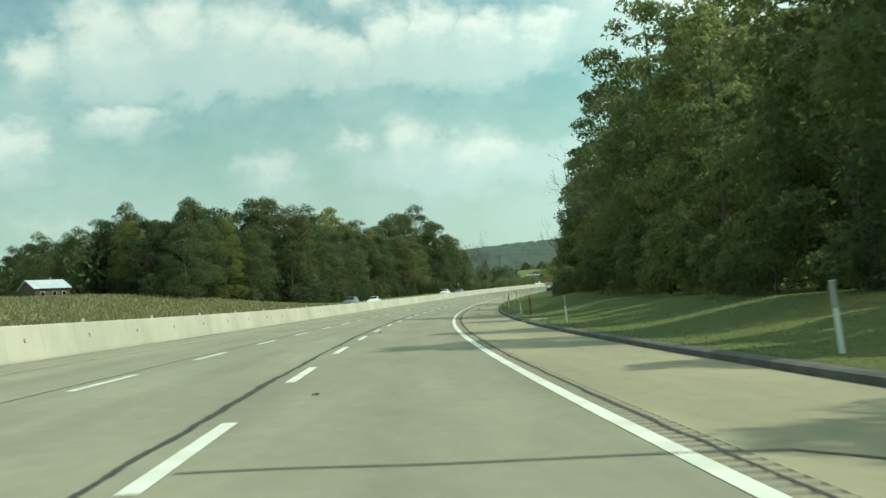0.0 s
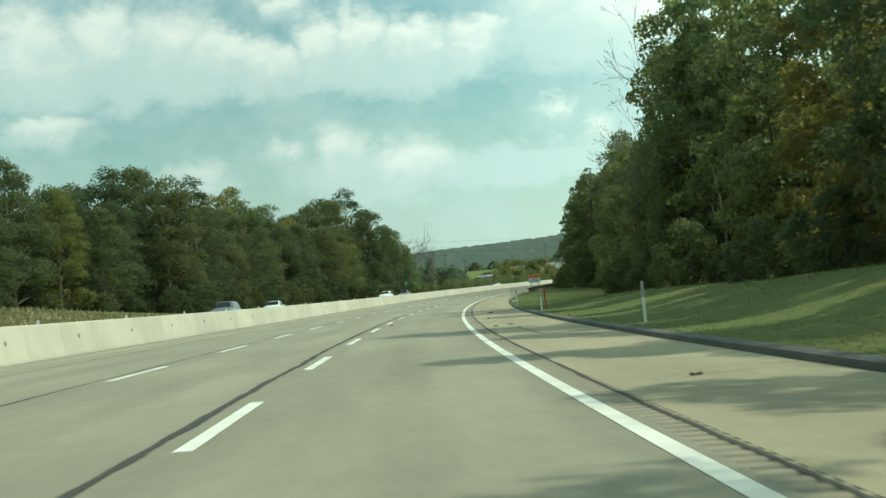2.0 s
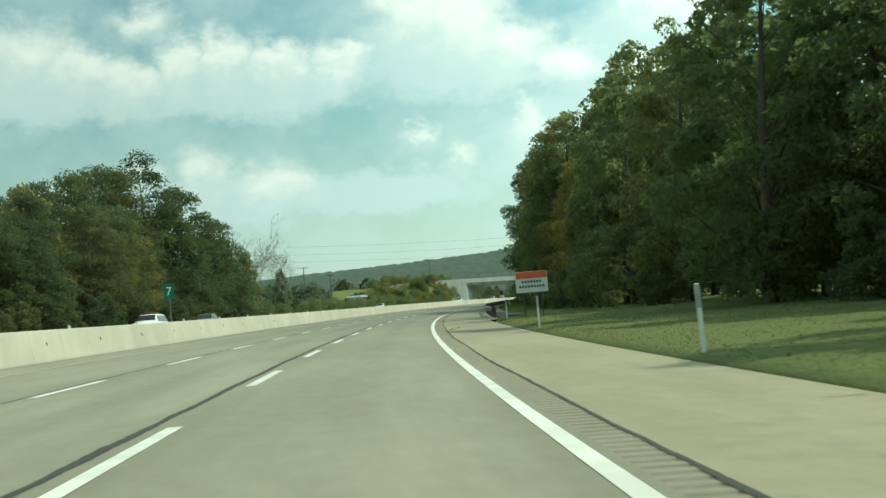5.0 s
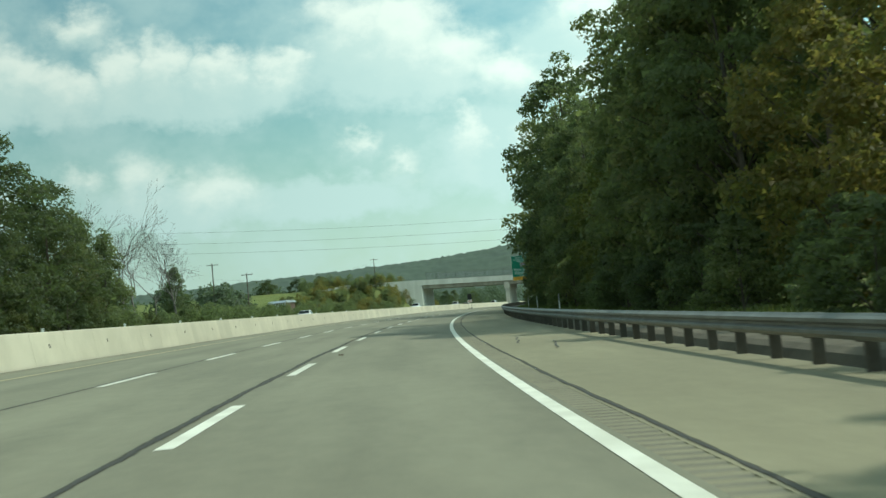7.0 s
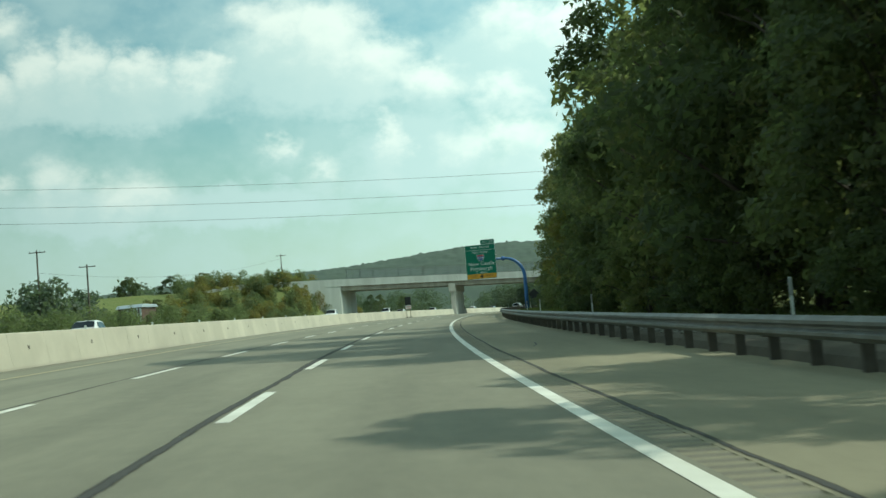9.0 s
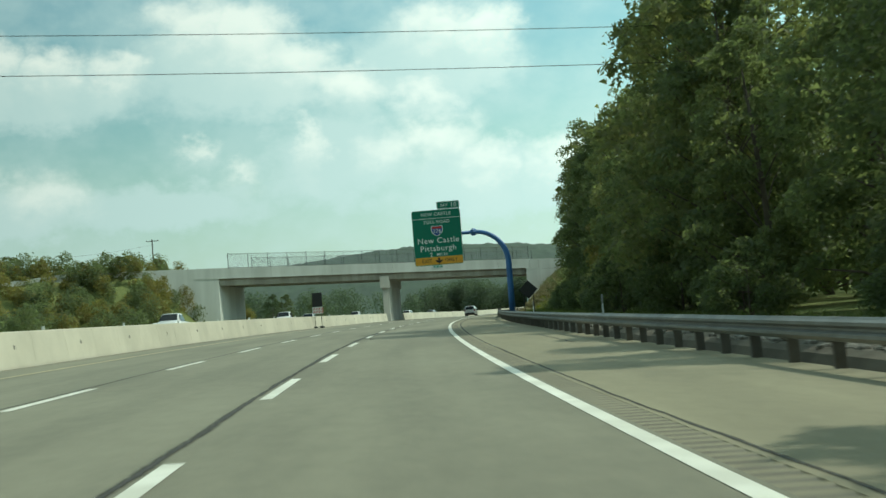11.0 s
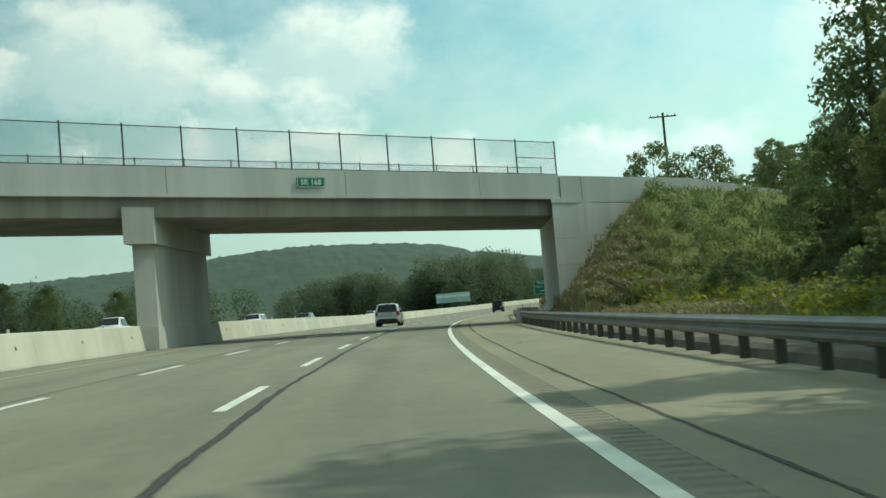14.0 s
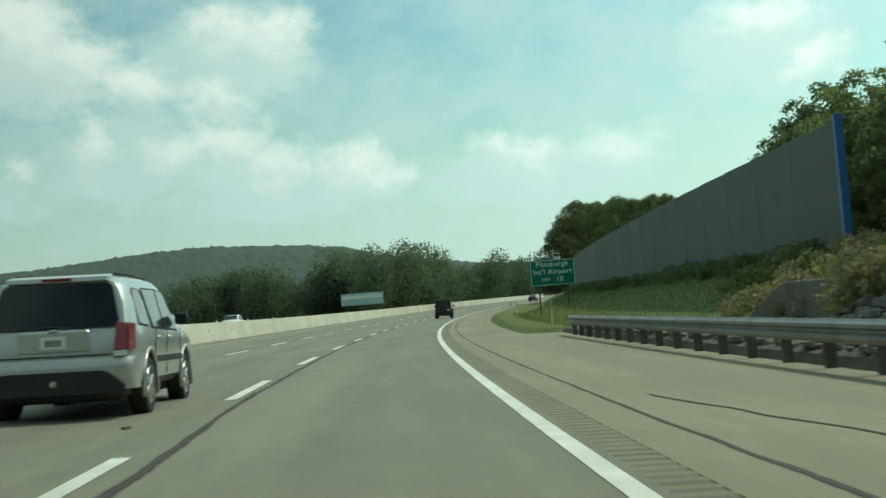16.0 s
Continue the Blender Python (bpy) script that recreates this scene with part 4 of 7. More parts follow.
WP, RP = "white plastic marker post beside the shoulder", "red plastic marker post beside the shoulder"
for s, d, lean in ((18.4, 6.35, -4), (51.6, 6.2, -2), (82.2, 6.1, -3), (117.0, 6.1, 0), (146.3, 5.62, -1), (176.0, 5.5, 0), (200.6, 5.45, -1), (228.0, 5.6, -1), (254.0, 5.6, 0), (278.0, 5.9, 0)):
    marker_post(s, d, M_WHITE, WP, lean)
M_RUSTY = surface("rusty_red_paint", (0.20, 0.06, 0.035), (0.12, 0.04, 0.025), 0.8, 20, 2.0)
marker_post(75.5, 6.33, M_RUSTY, "rusty red steel marker post in the verge", -1)
for s, d, lean in ((150.3, 6.1, -1), (206.2, 5.45, -1)):
    marker_post(s, d, M_RED, RP, lean)
for s, d in ((365.0, 8.2), (400.0, 8.6), (432.0, 8.4), (470.0, 8.4), (510.0, 8.4), (561.6, 8.4), (722.0, 7.2), (760.0, 7.2), (800, 7.0)):
    marker_post(s, d, M_WHITE, WP, 0, 0.2)


# ---- trees ----
def leaf_cloud(name, rng, centres, radii, count, size, mat, squash=0.8, corners=4, up=0.2):
    """Many small folded leaf sprays scattered through the clumps of a crown."""
    c = np.array(centres)
    r = np.array(radii)
    w = r ** 2
    pick = rng.choice(len(c), count, p=w / w.sum())
    v = rng.normal(size=(count, 3))
    v /= np.linalg.norm(v, axis=1)[:, None]
    rad = r[pick] * (0.45 + 0.6 * rng.random(count) ** 0.6) * (1 + 0.28 * rng.random(count) ** 5)
    v[:, 2] = np.where((v[:, 2] < 0) & (rng.random(count) < up), -v[:, 2], v[:, 2])
    p = c[pick] + v * rad[:, None] * np.array([1, 1, squash])
    nrm = v * 0.6 + rng.normal(size=(count, 3)) * 0.7 + np.array([0, 0, 0.35])
    nrm /= np.linalg.norm(nrm, axis=1)[:, None]
    a = np.cross(nrm, rng.normal(size=(count, 3)))
    a /= np.linalg.norm(a, axis=1)[:, None]
    b = np.cross(nrm, a)
    sz = size * (0.6 + 0.8 * rng.random(count))[:, None]
    if corners == 4:
        q = [p - a * sz, p - b * sz * 0.45 + nrm * sz * 0.15, p + a * sz, p + b * sz * 0.45 + nrm * sz * 0.1 - a * sz * 0.2]
    else:
        q = [p - a * sz, p + a * sz * 0.9 - b * sz * 0.3, p + b * sz * 0.85]
    q = np.stack(q, 1).reshape(-1, 3)
    me = bpy.data.meshes.new(name)
    me.vertices.add(corners * count)
    me.vertices.foreach_set("co", q.ravel())
    me.loops.add(corners * count)
    me.loops.foreach_set("vertex_index", np.arange(corners * count, dtype=np.int32))
    me.polygons.add(count)
    me.polygons.foreach_set("loop_start", np.arange(0, corners * count, corners, dtype=np.int32))
    me.materials.append(mat)
    me.update()
    me.validate()
    return me


def limb_mesh(name, limbs, mat, n=6):
    """One mesh of tapered limbs: (points, radii) each."""
    v, f = [], []
    for pts, radii in limbs:
        pts = [Vector(p) for p in pts]
        o = len(v)
        for i, p in enumerate(pts):
            t = (pts[min(i + 1, len(pts) - 1)] - pts[max(i - 1, 0)]).normalized()
            a = t.orthogonal().normalized()
            b = t.cross(a)
            v += [p + (a * math.cos(2 * math.pi * k / n) + b * math.sin(2 * math.pi * k / n)) * radii[i] for k in range(n)]
        for i in range(len(pts) - 1):
            f += [(o + i * n + k, o + i * n + (k + 1) % n, o + (i + 1) * n + (k + 1) % n, o + (i + 1) * n + k) for k in range(n)]
    return mesh_of(name, v, f, mat, True)


def make_tree(seed, height, width, low, count, size, mat, label, lobes=34, pointed=0.0, corners=4, name="tree", fat=1.0):
    """A tree with trunk, limbs and a crown of leaf sprays. low: the share of the height where the crown starts."""
    rng = np.random.default_rng(seed)
    t = thing(name, Matrix.Identity(4), label, name.split("_")[-1])
    lean = rng.normal(size=2) * 0.02 * height
    top = Vector((lean[0], lean[1], height * 0.9))
    trunk_pts = [(0, 0, -0.6), (lean[0] * 0.1, lean[1] * 0.1, height * 0.15), (lean[0] * 0.3, lean[1] * 0.3, height * 0.4), (lean[0] * 0.7, lean[1] * 0.7, height * 0.7), top]
    r0 = 0.014 * height
    limbs = [(trunk_pts, [r0 * 1.3, r0, r0 * 0.75, r0 * 0.4, r0 * 0.08])]
    centres, radii = [], []
    for i in range(lobes):
        u = (i + 0.5) / lobes
        h = height * (low + (0.97 - low) * u)
        shape = math.sin(math.pi * min(1.0, 0.16 + 0.84 * u) ** (0.8 + pointed)) ** 0.5
        if pointed:
            shape = min(shape, 1.25 * (1 - u) ** 0.7 + 0.08)
        a = i * 2.399 + rng.normal() * 0.5
        r = width / 2 * shape * (0.35 + 0.6 * rng.random() ** 0.5)
        c = (lean[0] * u + r * math.cos(a), lean[1] * u + r * math.sin(a), h + rng.normal() * 0.03 * height)
        centres.append(c)
        radii.append(fat * width * (0.07 + 0.09 * rng.random()) * (1 - 0.3 * u * u))
        if i % 2 == 0:
            h0 = max(height * low * 0.5, h - r * 0.9)
            k = h0 / (height * 0.9)
            s = (lean[0] * k, lean[1] * k, h0)
            m = tuple((s[j] + c[j]) / 2 + (0.3 if j == 2 else 0) for j in range(3))
            limbs.append(([s, m, c], [r0 * 0.35 * (1.1 - k), r0 * 0.22 * (1.1 - k), 0.02]))
    part("trunk", limb_mesh("trunk", limbs, M_BARK), t)
    part("crown", leaf_cloud("crown", rng, centres, radii, count, size, mat, 0.75, corners, 0.6), t)
    return t


def bare_tree(seed, height, mat, label):
    """A leafless tree: forking twigs."""
    rng = np.random.default_rng(seed)
    t = thing("bare_tree", Matrix.Identity(4), label, "tree")
    limbs = []

    def grow(p, way, length, r, depth):
        q = p + way * length
        m = p + way * length * 0.5 + Vector(rng.normal(size=3)) * length * 0.05
        limbs.append(([p, m, q], [r, r * 0.8, max(0.016, r * 0.55)]))
        if depth:
            for _ in range(3 if depth > 1 else 4):
                w = (way + Vector(rng.normal(size=3)) * 0.42 + Vector((0, 0, 0.12))).normalized()
                grow(p + way * length * float(0.55 + 0.45 * rng.random()), w, length * float(0.55 + 0.25 * rng.random()), r * 0.5, depth - 1)
    grow(Vector((0, 0, -0.5)), Vector((0.02, 0.03, 1)).normalized(), height * 0.42, 0.012 * height, 5)
    part("bough", limb_mesh("bough", limbs, mat, 4), t)
    return t


def scatter(proto, s, d, rng, scale=1.0, z=None):
    k = float(scale * (0.88 + 0.24 * rng.random()))
    zz = terrain(s, d) if z is None else z
    m = F(s, d, zz, float(rng.random() * 360))
    proto_scale = Matrix.Diagonal((k, k, k * float(0.92 + 0.16 * rng.random()), 1))
    ob = copy_thing(proto, m)
    ob.matrix_basis = m @ proto_scale
    return ob


rng = np.random.default_rng(5)
G = "green leafy deciduous tree in the roadside wood"
NEAR = [make_tree(11, 19, 10, 0.08, 17000, 0.18, M_LEAF, G, 80, corners=3),
        make_tree(12, 21, 11, 0.10, 18500, 0.18, M_LEAF, G, 86, corners=3),
        make_tree(13, 17, 9, 0.05, 15000, 0.175, M_LEAF, G, 70, corners=3),
        make_tree(14, 20, 10, 0.08, 18000, 0.175, M_LEAF_DARK, "dark green leafy tree in the roadside wood", 80, 0.25, 3),
        make_tree(15, 16, 8.5, 0.07, 13000, 0.17, M_LEAF_TURN, "tree with leaves turning yellow and brown", 64, 0.2, 3)]
NEAR_MIX = [NEAR[i] for i in (0, 1, 2, 3, 0, 1, 2, 3, 1, 4)]
D0, D1, D2 = "green leafy tree in a distant wood", "dark green tree in a distant wood", "tree in a distant wood with yellowing leaves"
FAR = [make_tree(21, 22, 13.5, 0.04, 17000, 0.205, M_LEAF_MID, D0, 80, corners=3, fat=1.25),
       make_tree(22, 25, 14.5, 0.04, 19000, 0.205, M_LEAF_MID, D0, 84, corners=3, fat=1.25),
       make_tree(23, 20, 12, 0.03, 15500, 0.2, M_LEAF_MID, D1, 74, corners=3, fat=1.25),
       make_tree(24, 21, 12.5, 0.04, 15500, 0.2, M_LEAF_TURN, D2, 74, corners=3, fat=1.25)]
BACK = [make_tree(25, 22, 12, 0.04, 10000, 0.26, M_LEAF, D0, 110, corners=3), make_tree(26, 20, 11, 0.04, 9000, 0.26, M_LEAF_DARK, D1, 100, corners=3)]
FAR_MIX = [FAR[i] for i in (0, 1, 2, 0, 1, 2, 2, 3)]
BUSH = [make_tree(31, 4.0, 4.6, 0.02, 5200, 0.105, M_LEAF, "leafy green roadside bush", 40, corners=3, name="bush"),
        make_tree(32, 3.2, 4.2, 0.02, 4600, 0.105, M_LEAF_DARK, "dark green leafy roadside bush", 40, corners=3, name="bush")]
FAR_BUSH = [make_tree(34, 4.0, 4.6, 0.02, 5200, 0.10, M_LEAF_MID, "leafy green bush beyond the oncoming lanes", 30, corners=3, name="bush"),
            make_tree(35, 3.2, 4.2, 0.02, 4600, 0.10, M_LEAF_MID, "dark green leafy bush beyond the oncoming lanes", 30, corners=3, name="bush")]
WALL_BUSH = [make_tree(36, 7.0, 6.0, 0.02, 13000, 0.095, M_LEAF_DARK, "dark green leafy bush behind the noise wall", 70, corners=3, name="bush")]
POPLAR = make_tree(37, 19, 6.4, 0.06, 15000, 0.17, M_LEAF_DARK, "tall narrow dark green poplar at the wood's end", 84, corners=3, fat=1.8)
POINTED = make_tree(33, 13, 5.6, 0.02, 10000, 0.17, M_LEAF_DARK, "dark green narrow evergreen tree", 110, 0.3, 3, "evergreen_tree", 1.5)
BARE = [bare_tree(41, 15, M_DEADWOOD, "leafless grey tree with fine twigs"), bare_tree(42, 13, M_DEADWOOD, "leafless grey tree with fine twigs")]


def wood_row(protos, s0, s1, step, d, jitter, scale, grp):
    size = scale if callable(scale) else (lambda s: scale)
    s = s0
    while s < s1:
        ob = scatter(protos[int(rng.integers(len(protos)))], s + rng.normal() * step * 0.2, d(s) + rng.normal() * jitter, rng, size(s))
        tagged(ob, group=grp)
        s += step * (0.8 + 0.4 * rng.random())


# the wood on the right: an edge of lower boughs and taller rows behind
EDGE = lambda s: 16.6 + 2.3 * smoothstep(s, 90, 104) * (1 - smoothstep(s, 122, 136)) + 3.6 * smoothstep(s, 180, 200) - 5.4 * smoothstep(s, 268, 292) - 1.3 * smoothstep(s, 372, 396) + 0.6 * smoothstep(s, 452, 474) + 2.6 * smoothstep(s, 470, 590)


def right_scale(s):
    return (0.98 - 0.24 * (1 - smoothstep(s, 55, 92)) - 0.09 * smoothstep(s, 90, 98) - 0.19 * smoothstep(s, 116, 142) + 0.18 * smoothstep(s, 210, 228)
            + 0.22 * smoothstep(s, 318, 330) - 0.22 * smoothstep(s, 362, 372) + 0.13 * smoothstep(s, 392, 405) - 0.16 * smoothstep(s, 464, 472) * (1 - smoothstep(s, 498, 508)))


def wood_run(protos, s0, s1, step, off, jitter, grp, k=1.0):
    s = s0
    while s < s1:
        ob = scatter(protos[int(rng.integers(len(protos)))], s + rng.normal() * step * 0.2, EDGE(s) + off + rng.normal() * jitter, rng, k * right_scale(s))
        tagged(ob, group=grp)
        s += step * (0.8 + 0.4 * rng.random())


wood_run(NEAR_MIX, 2, 300, 8.6, 0.0, 0.9, "right wood", 0.95)
wood_run(NEAR_MIX, 300, 420, 8.0, 0.2, 0.8, "right wood", 0.80)
wood_run(NEAR_MIX, 420, 588, 8.0, 0.2, 0.8, "right wood", 0.78)
wood_run(BACK, -12, 300, 10.0, 6.5, 1.2, "right wood", 0.92)
wood_run(BACK, 300, 412, 12.0, 7.6, 1.0, "right wood", 0.98)
wood_run(BACK, 412, 590, 12.0, 7.6, 1.0, "right wood", 0.93)
wood_row(BUSH, 36, 600, 9, lambda s: EDGE(s) - 3.0, 0.7, 0.85, "right undergrowth")


def stand(proto, full, s, d, top, turn, grp, wide=1.0):
    """A tree of a known height: full is the model's, top that of its crown over the road's plane."""
    base = terrain(s, d)
    k = (top - base) / full
    ob = copy_thing(proto, Matrix.Identity(4))
    ob.matrix_basis = F(s, d, base, turn) @ Matrix.Diagonal((k * wide, k * wide, k, 1))
    return tagged(ob, group=grp)


for i, (s, d, top) in enumerate(((592.3, 15.8, 21.0), (583, 17.5, 19.5))):
    stand(POPLAR, 19.3, s, d, top, i * 70, "right wood")
for i, (s, d, top, pr) in enumerate(((434, 13.2, 22.5, 0), (422, 13.4, 24.5, 1), (412, 13.5, 24.5, 0), (158, 17.0, 15.5, 1), (512, 15.0, 20.5, 1), (521, 15.5, 22.5, 0), (20, 16.5, 14.5, 2), (601, 18.5, 16.5, 0), (610, 20.0, 15.0, 2), (620, 21.5, 14.5, 1), (444, 13.0, 17.0, 2), (403, 13.6, 18.0, 1), (392, 14.0, 13.5, 2))):
    stand(NEAR[pr], (19.5, 21.5, 17.5)[pr], s, d, top, i * 53, "right wood")
for i, (s, d, top, pr) in enumerate(((33, 16.5, 20.5, 1), (47, 16.8, 18.8, 0), (163, 17.6, 20.6, 1), (153, 17.6, 20.0, 0), (142, 17.8, 18.0, 1), (176, 14.6, 11.8, 2), (184, 17.0, 13.0, 0), (201, 18.0, 13.6, 2), (259, 15.6, 17.6, 2), (246, 20.5, 17.0, 0), (348, 15.6, 22.0, 1), (357, 16.5, 22.5, 0), (366, 15.8, 22.0, 1))):
    stand(NEAR[pr], (19.5, 21.5, 17.5)[pr], s, d, top, i * 97 + 20, "right wood")
stand(POPLAR, 19.3, 261, 21.4, 22.0, 30, "right wood", 1.15)
stand(POPLAR, 19.3, 597, 15.4, 17.5, 200, "right wood", 0.85)
stand(BARE[0], 14.5, 177, 17.4, 15.2, 40, "bare trees in the right wood")
stand(BARE[1], 12.6, 216, 19.6, 16.6, 140, "bare trees in the right wood")
snag = thing("dead_tree", F(150, 15.75, 0.0), "broken pale dead tree trunk at the wood's edge", "tree")
part("trunk", limb_mesh("trunk", [([(0.1, 0, terrain(150, 15.75) - 0.3), (0.1, 0, 2.3), (0.0, 0, 3.7), (-0.12, 0, 5.4), (-0.32, 0, 7.0)], [0.11, 0.10, 0.085, 0.065, 0.03])], M_PALEWOOD, 7), snag)
part("limb", limb_mesh("limb", [([(0.08, 0, 2.6), (-0.6, 0.1, 3.3), (-1.4, 0.15, 4.2), (-2.1, 0.1, 4.8)], [0.06, 0.05, 0.04, 0.02]), ([(0.0, 0, 3.9), (-0.5, -0.1, 4.6), (-0.7, -0.1, 5.4)], [0.04, 0.03, 0.015])], M_PALEWOOD, 6), snag)
LEFT_H = lambda s: 0.80
# the wood on the left beyond the oncoming lanes, its front facing the field
wood_row(FAR_MIX, 284, 436, 8.0, lambda s: -50, 2.0, LEFT_H, "left wood")
wood_row(FAR_MIX, 262, 436, 8.5, lambda s: -59, 2.5, LEFT_H, "left wood")
wood_row(FAR_MIX, 250, 430, 10, lambda s: -70, 3.0, LEFT_H, "left wood")
for i in range(18):
    for row in range(3):
        u = (i + 0.5 * (row % 2)) / 11
        tagged(scatter(FAR_MIX[int(rng.integers(8))], 236 + 70 * u + 11 * row + rng.normal() * 2, -62 - 62 * u - 4 * row + rng.normal() * 2, rng, 0.78 + 0.06 * u), group="left wood")
for i, (s, d, top, pr) in enumerate(((291, -59, 26.6, 0), (300, -61, 25.0, 1), (282, -58, 22.5, 2), (345, -58, 26.4, 3), (337, -60, 24.4, 3), (353, -56, 23.0, 0),
                                     (415, -52, 29.2, 1), (407, -55, 27.5, 0), (399, -57, 26.0, 2), (423, -49, 25.0, 2), (390, -55, 24.0, 1), (380, -57, 22.5, 0), (370, -55, 20.5, 3),
                                     (362, -57, 20.0, 3), (436, -47, 19.7, 2), (447, -50, 16.0, 2), (353, -104, 31.5, 1), (341, -94, 29.5, 0), (318, -58, 21.5, 3), (326, -55, 21.0, 0))):
    stand(FAR[pr], (22.5, 25.5, 20.5, 21.5)[pr], s, d, top, i * 61, "left wood")
for i in range(16):
    u = i / 15
    tagged(scatter(FAR_BUSH[int(rng.integers(2))], 233 + 66 * u, -60 - 60 * u + rng.normal() * 2, rng, 1.2), group="left undergrowth")
for s, d in ((246, -60), (250, -63), (254, -57), (262, -54)):
    tagged(scatter(FAR_MIX[int(rng.integers(8))], s, d, rng, 0.72), group="left wood")
wood_row(FAR_BUSH, 262, 440, 6.5, lambda s: -43.5, 1.0, 1.15, "left undergrowth")
wood_row(FAR_BUSH, 436, 636, 7.0, lambda s: -41 - 8 * rng.random(), 1.5, 0.72, "left undergrowth")
wood_row(FAR_BUSH, 436, 640, 9.0, lambda s: -56 - 8 * rng.random(), 2.0, 1.15, "left undergrowth")
for s, d, k in ((456, -47.5, 1.27), (468, -56, 1.35), (514, -57, 0.9)):
    tagged(scatter(POINTED, s, d, rng, k), group="evergreens")
for s, d, k in ((461, -47, 1.22), (468, -48, 1.2), (474, -46.5, 1.05), (480, -46, 1.05), (487, -48, 0.95), (465, -52, 1.25)):
    tagged(scatter(BARE[int(rng.integers(2))], s, d, rng, k), group="bare trees on the left")
for s, d, k in ((478, -43, 0.42), (484, -44, 0.45)):
    tagged(scatter(FAR_BUSH[1], s, d, rng, k * 2.4), group="left undergrowth")
for s, d, k in ((159.5, 14.2, 0.5), (100, 14.8, 0.7), (168, 20, 1.1), (228, 24, 1.1), (252, 24, 1.15), (206, 23, 1.15), (480, 19, 1.2), (560, 19, 1.2)):
    tagged(scatter(BARE[int(rng.integers(2))], s, d, rng, k), group="bare trees in the right wood")
for s, d, k in ((660, -44, 0.36), (678, -46, 0.36), (694, -50, 0.38), (716, -50, 0.36), (738, -54, 0.36), (768, -56, 0.36), (640, -66, 0.4), (670, -66, 0.5)):
    tagged(scatter(FAR[2], s, d, rng, k), group="trees beyond the bridge")
for i in range(12):
    tagged(scatter(WALL_BUSH[0], 697 + 2.4 * i, 18.4 + 1.2 * rng.random(), rng, 0.9 - 0.02 * i + 0.14 * rng.random()), group="bushes behind the noise wall")
for s, d, k in ((691, 17.6, 0.6), (694.5, 17.4, 0.6), (687, 17.6, 0.5), (683, 19.5, 0.6), (695.5, 16.2, 0.5)):
    tagged(scatter(WALL_BUSH[0], s, d, rng, k), group="bushes beside the noise wall")
DARK = [FAR[2], FAR[0], FAR[2]]
for i, (s, d, top, pr) in enumerate(((892, 15.0, 18.6, 0), (886, 11.5, 13.0, 2), (905, 16.5, 19.0, 1), (925, 18.5, 20.5, 0), (945, 21, 22.3, 1), (962, 23, 22.8, 2), (982, 26, 23.0, 0),
                                     (838, 28.0, 15.0, 2), (848, 26.5, 15.8, 0), (860, 25.0, 16.2, 1), (872, 23.0, 17.2, 2), (889, 13.5, 16.0, 1), (898, 18.0, 18.0, 1), (915, 14.5, 17.5, 1), (935, 17.0, 19.5, 1), (868, 27.0, 16.5, 1), (855, 29.0, 16.0, 1), (882, 20.0, 17.0, 0))):
    stand(DARK[pr], (20.5, 22.5, 20.5)[pr], s, d, top, i * 47, "trees behind the noise wall")
for s, d, k in ((690, 19.5, 0.5), (684, 23, 0.5), (676, 27, 0.7), (668, 27, 0.5), (660, 27, 0.45), (652, 27.5, 0.5), (645, 28, 0.55), (637, 27, 0.5), (630, 27, 0.6), (622, 26, 0.7), (640, 33, 0.8), (655, 35, 0.8)):
    tagged(scatter(WALL_BUSH[0], s, d, rng, k), group="bushes along the crest")
stand(POPLAR, 19.3, 641, 23.4, 20.5, 0, "right wood", 0.9)
for i, (s, d, top) in enumerate(((637, 24.5, 12.5), (634, 22.0, 10.5))):
    stand(NEAR[2], 17.5, s, d, top, i * 40, "right wood")
for i, (s, d, top) in enumerate(((692, 20.0, 15.0), (690, 24.6, 14.2), (703, 18.6, 8.9), (709, 18.8, 9.6), (717, 19.6, 10.4), (699, 20.6, 9.2), (657, 26.5, 11.8), (664, 24.0, 11.2), (676, 27.0, 11.0), (662, 28.0, 12.0), (646, 23.5, 9.6))):
    stand(WALL_BUSH[0], 7.2, s, d, top, i * 77, "bushes along the crest", 0.8 if 689 < s < 693 else 1.0)
for i, pr in enumerate(NEAR + FAR + BACK + BUSH + FAR_BUSH + WALL_BUSH + [POPLAR, POINTED] + BARE):
    pr.matrix_basis = F(-160 - 11 * i, 26 + 8 * (i % 3), terrain(-160 - 11 * i, 26 + 8 * (i % 3)))


def wood_mass(name, count, place, height, seed, mat, label, leaves=1000, leaf=0.42):
    """Many distant trees as one thing."""
    r = np.random.default_rng(seed)
    centres, radii = [], []
    for _ in range(count):
        s, d = place(r)
        h = height * (0.7 + 0.6 * r.random())
        for u, k in ((0.22, 0.30), (0.45, 0.34), (0.62, 0.30), (0.82, 0.2)):
            a = r.random() * 6.28
            q = P(s + 0.12 * h * math.cos(a), d + 0.12 * h * math.sin(a), terrain(s, d) + h * u)
            centres.append(q[:])
            radii.append(h * k)
    me = leaf_cloud(name, r, centres, radii, count * leaves, leaf, mat, 1.0, 3)
    return tagged(new(name, me), label, "woods", kind="stuff")


